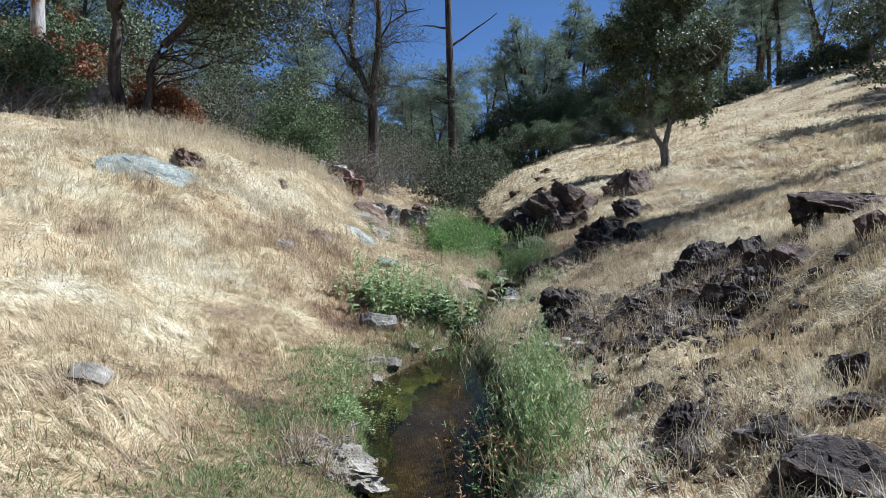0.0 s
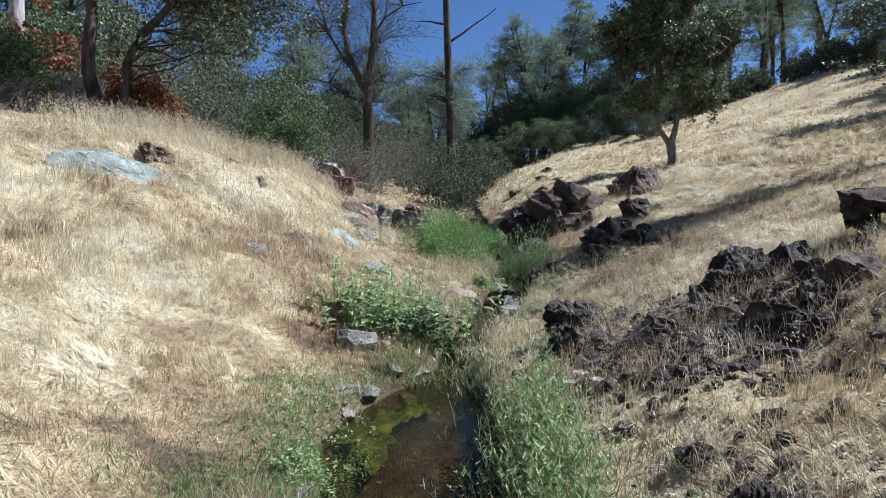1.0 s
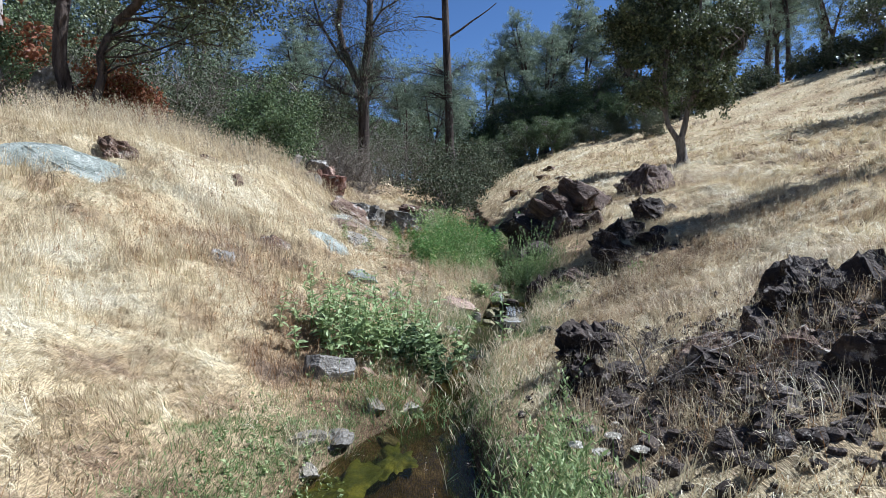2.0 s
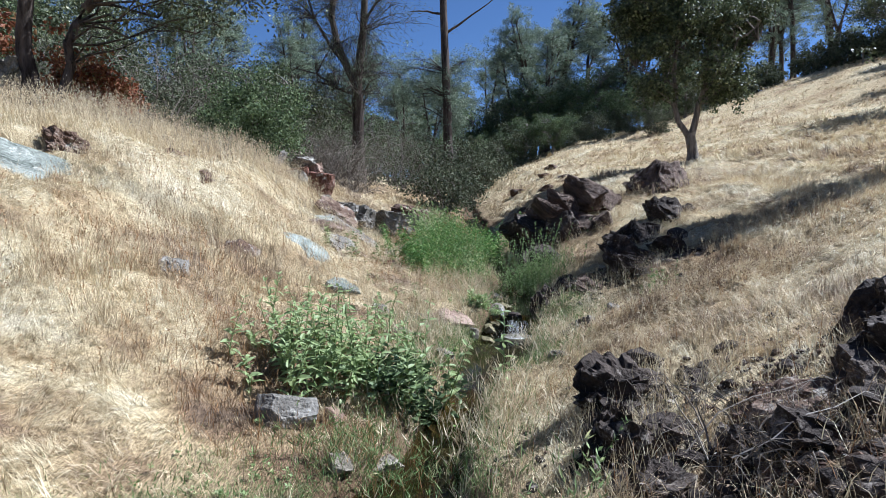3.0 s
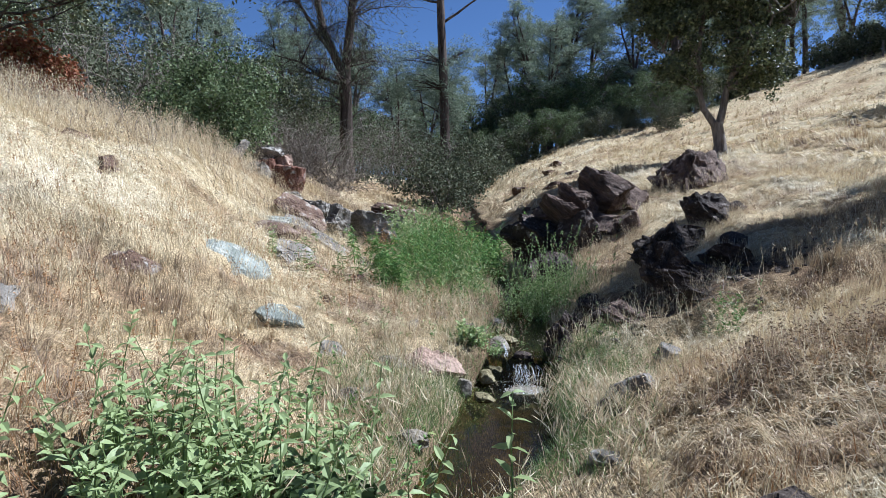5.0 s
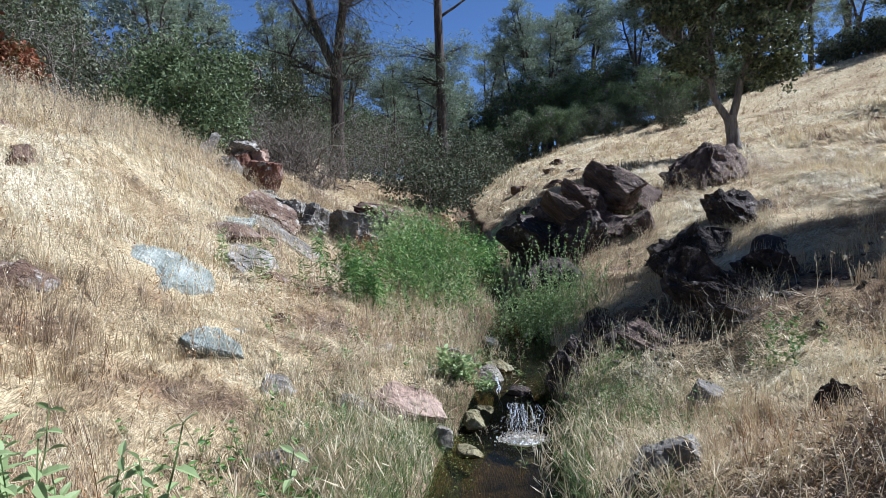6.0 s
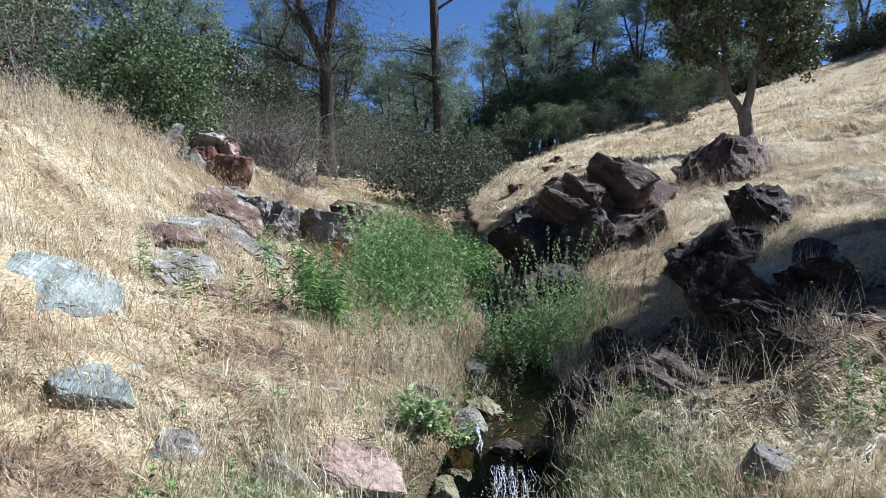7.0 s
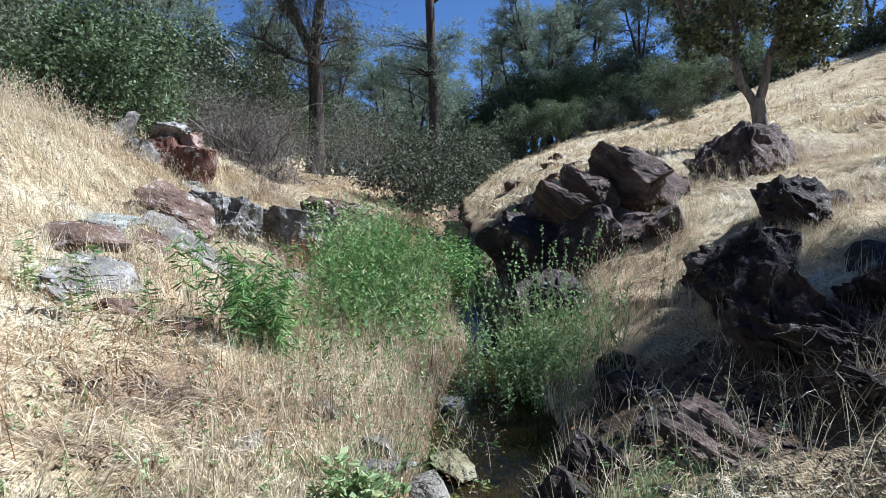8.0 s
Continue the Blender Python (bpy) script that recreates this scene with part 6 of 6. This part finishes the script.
weeds("creekside_weeds", "low green weeds on the damp bank", (-1.1, 5.2), m_green_grass, m_rust, seed=311, sx=.45, sy=2.0, count=150, h0=.04, h1=.12, leaves=8, leaf=(.035, .014))
weeds("creekside_weeds", "bright green tuft at the pool's edge", (-.82, 5.35), m_leaf, m_green_grass, seed=352, sx=.28, sy=.3, count=110, h0=.06, h1=.16, leaves=9, leaf=(.045, .014))
weeds("creekside_weeds", "low green herbs on the stony bank", (-.9, 6.6), m_leaf, m_green_grass, seed=312, sx=.4, sy=1.2, count=100, h0=.05, h1=.15, leaves=8, leaf=(.04, .02))
weeds("dead_stalks", "thin dark dead stalks with seed heads in straw", (-1.0, 12.2), m_rust, m_rust, seed=313, sx=1.4, sy=2.2, count=60, h0=.3, h1=.6, leaves=9, leaf=(.025, .012))
weeds("dead_stalks", "red-brown dock stalks above the reeds", (.55, 19.4), m_rust, m_rust, seed=314, sx=.6, sy=.7, count=110, h0=.6, h1=1.1, leaves=22, leaf=(.04, .02))
weeds("willowherb", "single green stalk of narrow leaves in dry grass", (-1.15, 13.9), m_green_grass, m_green_grass, seed=315, sx=.1, sy=.1, count=4, h0=.4, h1=.6, leaves=26, leaf=(.12, .016), rise=(-.4, .5), bend=.1)
weeds("willowherb", "single green stalk by the red rock", (-1.7, 14.2), m_leaf, m_green_grass, seed=316, sx=.12, sy=.1, count=5, h0=.3, h1=.5, leaves=22, leaf=(.09, .016), rise=(-.4, .5), bend=.1)
weeds("willowherb", "thin green stalk of narrow leaves in straw", (-.75, 14.0), m_green_grass, m_green_grass, seed=317, sx=.06, sy=.1, count=3, h0=.4, h1=.6, leaves=24, leaf=(.12, .014), rise=(-.4, .5), bend=.1)
weeds("spike_weeds", "pale spiked weeds in the rock shade", (2.9, 12.4), m_grey_leaf, m_oat, seed=318, sx=.9, sy=.7, count=110, h0=.15, h1=.42, leaves=14, leaf=(.03, .008))
weeds("spike_weeds", "green spiked weeds beside the dark rocks", (3.3, 12.0), m_green_grass, m_green_grass, seed=319, sx=.2, sy=.2, count=16, h0=.3, h1=.55, leaves=18, leaf=(.05, .02))

# small fall and its foam
def thread(r, x, y, drop, reach, top, width):
    """One thread of falling water, a narrow ribbon that bends over the lip."""
    t = np.linspace(0, 1, 9)
    wander = np.cumsum(r.normal(size=9)) * 0.009
    p = np.stack([x + wander, y - reach * np.sqrt(t), top - drop * t ** 1.6], 1)
    return tube(p, width * (0.7 + 0.6 * r.uniform(size=9)), 5)


fall = thing("waterfall", "little white waterfall over dark stones", "water")
r = np.random.RandomState(9)
for k in range(34):
    part("water_thread", mesh_from("water_thread", *thread(r, 1.37 + r.normal() * .065, 12.40 + r.uniform(-.03, .05), r.uniform(.12, .2), r.uniform(.08, .38), .43 - abs(r.normal()) * .02, r.uniform(.0006, .003)), m_foam, True), fall)
for k in range(3):
    part("water_thread", mesh_from("water_thread", *thread(r, 1.19 + k * .014, 12.70, .2, .3, .555, .0055), m_foam, True), fall)
c = np.stack([1.36 + r.normal(size=900) * 0.09, 12.03 + r.normal(size=900) * 0.05, 0.25 + np.abs(r.normal(size=900)) * 0.016], 1)
tagged(part("foam", mesh_from("foam", *leaf_quads(r, c, 0.02, 0.014), m_petal), fall), kind="stuff")
q, a = np.meshgrid(np.linspace(0, 1, 12), np.linspace(0, 2 * np.pi, 40))
x, y = 1.36 + 0.17 * q * np.cos(a) * (1 + 0.2 * np.sin(5 * a)), 12.04 + 0.09 * q * np.sin(a) * (1 + 0.25 * np.sin(3 * a))
z = 0.243 + 0.035 * (1 - q ** 2) * (0.6 + 0.4 * lumps(x, y, 22, 51, 2)) - 0.01 * q
part("froth", mesh_from("froth", np.stack([x.ravel(), y.ravel(), z.ravel()], 1), grid_faces(12, 40), m_froth, True), fall)
c = np.stack([1.34 + r.normal(size=260) * 0.10, 12.14 + r.normal(size=260) * 0.05, 0.27 + np.abs(r.normal(size=260)) * 0.07], 1)
tagged(part("spray", mesh_from("spray", *leaf_quads(r, c, 0.012, 0.008), m_petal), fall), kind="stuff")


def floating(seed, n, cx, cy, sx, sy, name, label, mat, size):
    """Bits of algae and leaves lying on the water."""
    r = np.random.RandomState(seed)
    x, y = cx + r.normal(size=n) * sx, cy + r.normal(size=n) * sy
    k = out_from_creek(x, y) < 0.15
    x, y = x[k], y[k]
    c = np.stack([x, y, creek_z(y) - 0.012 + r.uniform(0, 0.012, len(x))], 1)
    ax = np.stack([r.normal(size=len(x)), r.normal(size=len(x)), r.normal(size=len(x)) * 0.08], 1)
    v, f = leaf_quads(r, c, size, size * 0.6, ax, 0.02)
    v[:, 2] = np.clip(v[:, 2], np.repeat(creek_z(y), 4) - 0.015, np.repeat(creek_z(y), 4) + 0.012)
    return stuff(name, label, "algae", (v, f), mat)


def algae_sheet(cx, cy, rx, ry, seed, label):
    """A slimy mat lying in the water: lumpy, thin at its ragged rim."""
    q, a = np.meshgrid(np.linspace(0, 1, 26), np.linspace(0, 2 * np.pi, 72))
    rim = 1 + 0.3 * np.sin(3 * a + seed) + 0.16 * np.sin(7 * a + 2 * seed) + 0.1 * np.sin(13 * a)
    x, y = cx + rx * q * rim * np.cos(a), cy + ry * q * rim * np.sin(a)
    z = creek_z(y) - 0.062 + 0.03 * (1 - q ** 3) + 0.020 * lumps(x, y, 9.0, seed, 3)
    ob = new("algae_mat", mesh_from("algae_mat", np.stack([x.ravel(), y.ravel(), z.ravel()], 1), grid_faces(26, 72), m_algae_slime, True))
    return tagged(ob, label, "algae")


algae_sheet(-.48, 6.45, .24, .62, 5, "yellow-green algae mat lying in the pool")
algae_sheet(-.15, 7.1, .14, .3, 8, "dull green algae mat in the shallow pool")
algae_sheet(1.16, 13.25, .12, .3, 9, "olive algae mat on the upper pool")
floating(402, 900, -.52, 5.7, .08, .3, "algae_mat", "yellow algae along the pool's edge", m_algae, .016)
floating(403, 900, 1.2, 15.2, .25, .5, "cress_mat", "small green floating plants on the upper pool", m_green_grass, .03)
floating(405, 700, .8, 11.8, .10, .3, "algae_mat", "olive algae beside the fall", m_algae, .016)


def umbel(x, y, h, seed):
    """A white flower head on a thin stalk."""
    r = np.random.RandomState(seed)
    t = thing("white_flower", "pale dried white flower head on a thin stalk", "flower", on_ground(x, y, 0.02), "flowers by the black rock")
    part("stalk", mesh_from("stalk", *tube([(0, 0, 0), (0.01, 0.01, h * 0.5), (0, 0, h)], [0.004, 0.0035, 0.003], 5), m_green_grass), t)
    a = r.uniform(0, 6.283, 160)
    q = 0.042 * np.sqrt(r.uniform(0, 1, 160))
    c = np.stack([q * np.cos(a), q * np.sin(a), h + 0.02 - q * q * 4], 1)
    part("head", mesh_from("head", *leaf_quads(r, c, 0.016, 0.014), m_petal), t)


for k, (x, y, h) in enumerate(((.93, 5.5, .36), (1.02, 5.35, .34), (1.12, 5.5, .33), (1.2, 5.3, .3))):
    umbel(x, y, h, 500 + k)

weeds("streamside_grass", "mixed dry and green grass hanging over the creek", (.08, 10.3), m_oat, m_green_grass, seed=330, sx=.4, sy=1.9, count=320, h0=.15, h1=.45, leaves=5, leaf=(.16, .007), rise=(.5, 2.5))
weeds("streamside_grass", "yellow-green grass on the creek's sunny edge", (1.6, 10.6), m_oat, m_green_grass, seed=331, sx=.25, sy=1.5, count=200, h0=.12, h1=.38, leaves=5, leaf=(.14, .007), rise=(.5, 2.5))
weeds("streamside_grass", "green grass between bush and boulder", (.75, 8.5), m_oat, m_green_grass, seed=332, sx=.5, sy=.9, count=240, h0=.12, h1=.4, leaves=5, leaf=(.14, .007), rise=(.5, 2.5))
weeds("streamside_grass", "dry brown grass below the bush", (-.25, 8.0), m_green_grass, m_rust, seed=333, sx=.6, sy=.5, count=260, h0=.1, h1=.3, leaves=5, leaf=(.10, .008), rise=(.3, 2))
weeds("streamside_grass", "mixed grass round the upper pool", (.6, 14.2), m_oat, m_oat, seed=334, sx=.8, sy=1.4, count=240, h0=.12, h1=.38, leaves=7, leaf=(.10, .0045), rise=(.5, 2.5))
weeds("dead_stalks", "thin brown dead stalks in the straw", (-.6, 14.6), m_rust, m_rust, seed=335, sx=1.2, sy=1.8, count=70, h0=.25, h1=.55, leaves=8, leaf=(.025, .012))
weeds("dead_stalks", "rusty dead weeds over the mound", (-3.2, 11.0), m_rust, m_rust, seed=336, sx=1.5, sy=2.6, count=700, h0=.1, h1=.32, leaves=9, leaf=(.025, .010))
weeds("dead_stalks", "grey dead weeds on the mound's crest", (-5.5, 16.2), m_twig, m_twig, seed=337, sx=4.2, sy=2.0, count=620, h0=.3, h1=.85, leaves=9, leaf=(.03, .014))
weeds("dead_stalks", "brown dead weeds among black rocks", (2.4, 6.5), m_twig, m_rust, seed=338, sx=1.6, sy=1.6, count=420, h0=.1, h1=.32, leaves=6, leaf=(.03, .008))
weeds("creekside_weeds", "small green herbs in the dry bank", (.1, 13.2), m_leaf, m_green_grass, seed=339, sx=1.2, sy=1.6, count=60, h0=.06, h1=.22, leaves=9, leaf=(.05, .018))
weeds("creekside_weeds", "dark green weeds between the pool's stones", (-.1, 10.2), m_reed, m_green_grass, seed=340, sx=.6, sy=1.2, count=120, h0=.1, h1=.3, leaves=9, leaf=(.06, .018))

weeds("reed_stand", "yellowing green reeds mixed through the stand", (.55, 17.2), m_green_grass, m_green_grass, seed=341, sx=.7, sy=2.0, count=260, h0=.35, h1=.85, leaves=12, leaf=(.13, .016), rise=(.3, 2.0), bend=.25)
rock("stone", "yellow algae-stained flat stone in the pool", .95, 11.75, (.1, .08, .05), m_algae_stone, 93, (0, 0, 10), 0, .5, 8, .05, 3, .265)
rock("stone", "yellow-brown wet stone under the little fall", .98, 12.28, (.12, .11, .09), m_algae_stone, 94, (0, 0, 0), 0, .4, 10, .08, 4, .30)
rock("stone", "dark wet stone under the little fall", 1.36, 12.5, (.2, .14, .12), m_black_rock, 95, (0, 0, 0), 0, .6, 10, .08, 4, .36)


# stones half hidden in the streamside straw
# two of them are added, dark stone in place of shaded bank crevices
for label, x, y, s, mt, k in (("purple-brown stone in the streamside straw", .55, 13.55, .16, m_brown_rock, 360), ("grey rough stone above the pool", .92, 13.2, .17, m_grey_rock, 361), ("dark split stone in the creek bank", .78, 12.85, .15, m_grey_rock, 362),
                              ("brown split rock standing in for a shadowed gap in the bank", -.85, 13.3, .12, m_brown_rock, 363), ("dark rock standing in for a shadowed crevice", -1.2, 14.3, .2, m_brown_rock, 364), ("low brown rock under the willowherb", -.75, 14.35, .18, m_brown_rock, 365)):
    rock("boulder", label, x, y, (s * 1.2, s, s * .75), mt, k, (0, 14, 41 * k), .05, .5, 14, .18, 4)

# loose dark chips between the rocks of the outcrops
r = np.random.RandomState(420)
v0, f0 = ico(1)
chips = []
for cx, cy, sx, sy, count in ((2.0, 7.6, .6, .4, 110), (1.6, 3.6, .35, .4, 130), (3.1, 13.2, .9, .5, 300)):
    x, y = cx + r.normal(size=count) * sx, cy + r.normal(size=count) * sy
    k = off_rocks(x, y, 1.0)
    x, y = x[k], y[k]
    z = ground_z(x, y)
    for a, b, c in zip(x, y, z):
        s = r.uniform(0.015, 0.06) * np.array([1, r.uniform(0.6, 1), r.uniform(0.4, 0.8)])
        w = v0 * s * r.uniform(0.7, 1.25, (len(v0), 1))
        t = r.uniform(0, 6.283)
        w = w @ np.array([[math.cos(t), math.sin(t), 0], [-math.sin(t), math.cos(t), 0], [0, 0, 1.0]])
        chips.append((w + np.array([a, b, c + s[2] * 0.3]), f0))
stuff("stone_chips", "loose dark stone chips between the rocks", "gravel", join(chips), m_black_rock)
weeds("dead_stalks", "dark dead stems tangled over the near rocks", (1.6, 3.55), m_litter, m_litter, seed=421, sx=.7, sy=.8, count=180, h0=.08, h1=.26, leaves=6, leaf=(.05, .006), bend=.6)
weeds("dead_stalks", "dark dead stems tangled in the rock outcrop", (2.1, 6.3), m_litter, m_litter, seed=422, sx=1.0, sy=.9, count=380, h0=.08, h1=.28, leaves=6, leaf=(.05, .006), bend=.6)
weeds("dead_stalks", "fine dry stems among the shaded stones", (2.3, 12.1), m_oat, m_oat, seed=423, sx=1.0, sy=.5, count=220, h0=.08, h1=.22, leaves=6, leaf=(.05, .005), bend=.5)
weeds("creekside_weeds", "sparse green herbs mixed through the streamside straw", (.7, 14.3), m_green_grass, m_green_grass, seed=424, sx=.8, sy=1.4, count=160, h0=.08, h1=.3, leaves=9, leaf=(.05, .012))
weeds("dead_stalks", "brown dead stems through the streamside straw", (.3, 14.0), m_rust, m_litter, seed=425, sx=1.2, sy=1.6, count=220, h0=.1, h1=.35, leaves=7, leaf=(.04, .007), bend=.4)
floating(406, 420, 1.12, 13.4, .22, .45, "algae_mat", "olive algae floating on the upper pool", m_algae, .03)
rock("stone", "yellow algae-stained stone at the upper pool", 1.32, 13.3, (.13, .2, .07), m_algae_stone, 366, (0, 4, 10), 0, .4, 12, .12, 4, .50)


def rubble(seed, n, cx, cy, sx, sy, lo, hi, label, mat):
    """Loose broken stone, too small to tell apart."""
    r = np.random.RandomState(seed)
    x, y = cx + r.normal(size=n) * sx, cy + r.normal(size=n) * sy
    k = off_rocks(x, y, 1.0)
    x, y = x[k], y[k]
    chips = []
    for a, b, c in zip(x, y, ground_z(x, y)):
        s = lo + (hi - lo) * r.uniform() ** 2 * np.array([1, r.uniform(0.6, 1), r.uniform(0.4, 0.8)])
        t = r.uniform(0, 6.283)
        w = (v0 * s * r.uniform(0.7, 1.25, (len(v0), 1))) @ np.array([[math.cos(t), math.sin(t), 0], [-math.sin(t), math.cos(t), 0], [0, 0, 1.0]])
        chips.append((w + np.array([a, b, c + s[2] * 0.3]), f0))
    return stuff("stone_chips", label, "gravel", join(chips), mat)


rubble(430, 900, 2.35, 6.6, .55, .5, .012, .055, "loose grey-brown rubble on the bank", m_brown_rock)
rubble(433, 700, 2.3, 5.9, .55, .55, .015, .10, "loose black rubble of the outcrop", m_black_rock)
weeds("dead_stalks", "brown dead weeds on a low hummock of grass", (2.9, 9.75), m_litter, m_oat, seed=431, sx=1.3, sy=.4, count=560, h0=.12, h1=.36, leaves=9, leaf=(.03, .009), bend=.4)
weeds("dead_stalks", "tangled straw hanging from the low bank", (2.9, 9.2), m_oat, m_oat, seed=432, sx=1.6, sy=.7, count=420, h0=.1, h1=.3, leaves=7, leaf=(.07, .004), bend=.8)
# grey dead twigs lying over the black rocks
for k, (x, y, w, h, n) in enumerate(((2.0, 6.4, .8, .32, 60), (1.7, 3.6, .6, .22, 45), (3.3, 12.6, .7, .3, 40))):
    twig_heap(x, y, w, h, n, 440 + k, "thin grey dead twigs over the rocks", 0.22)
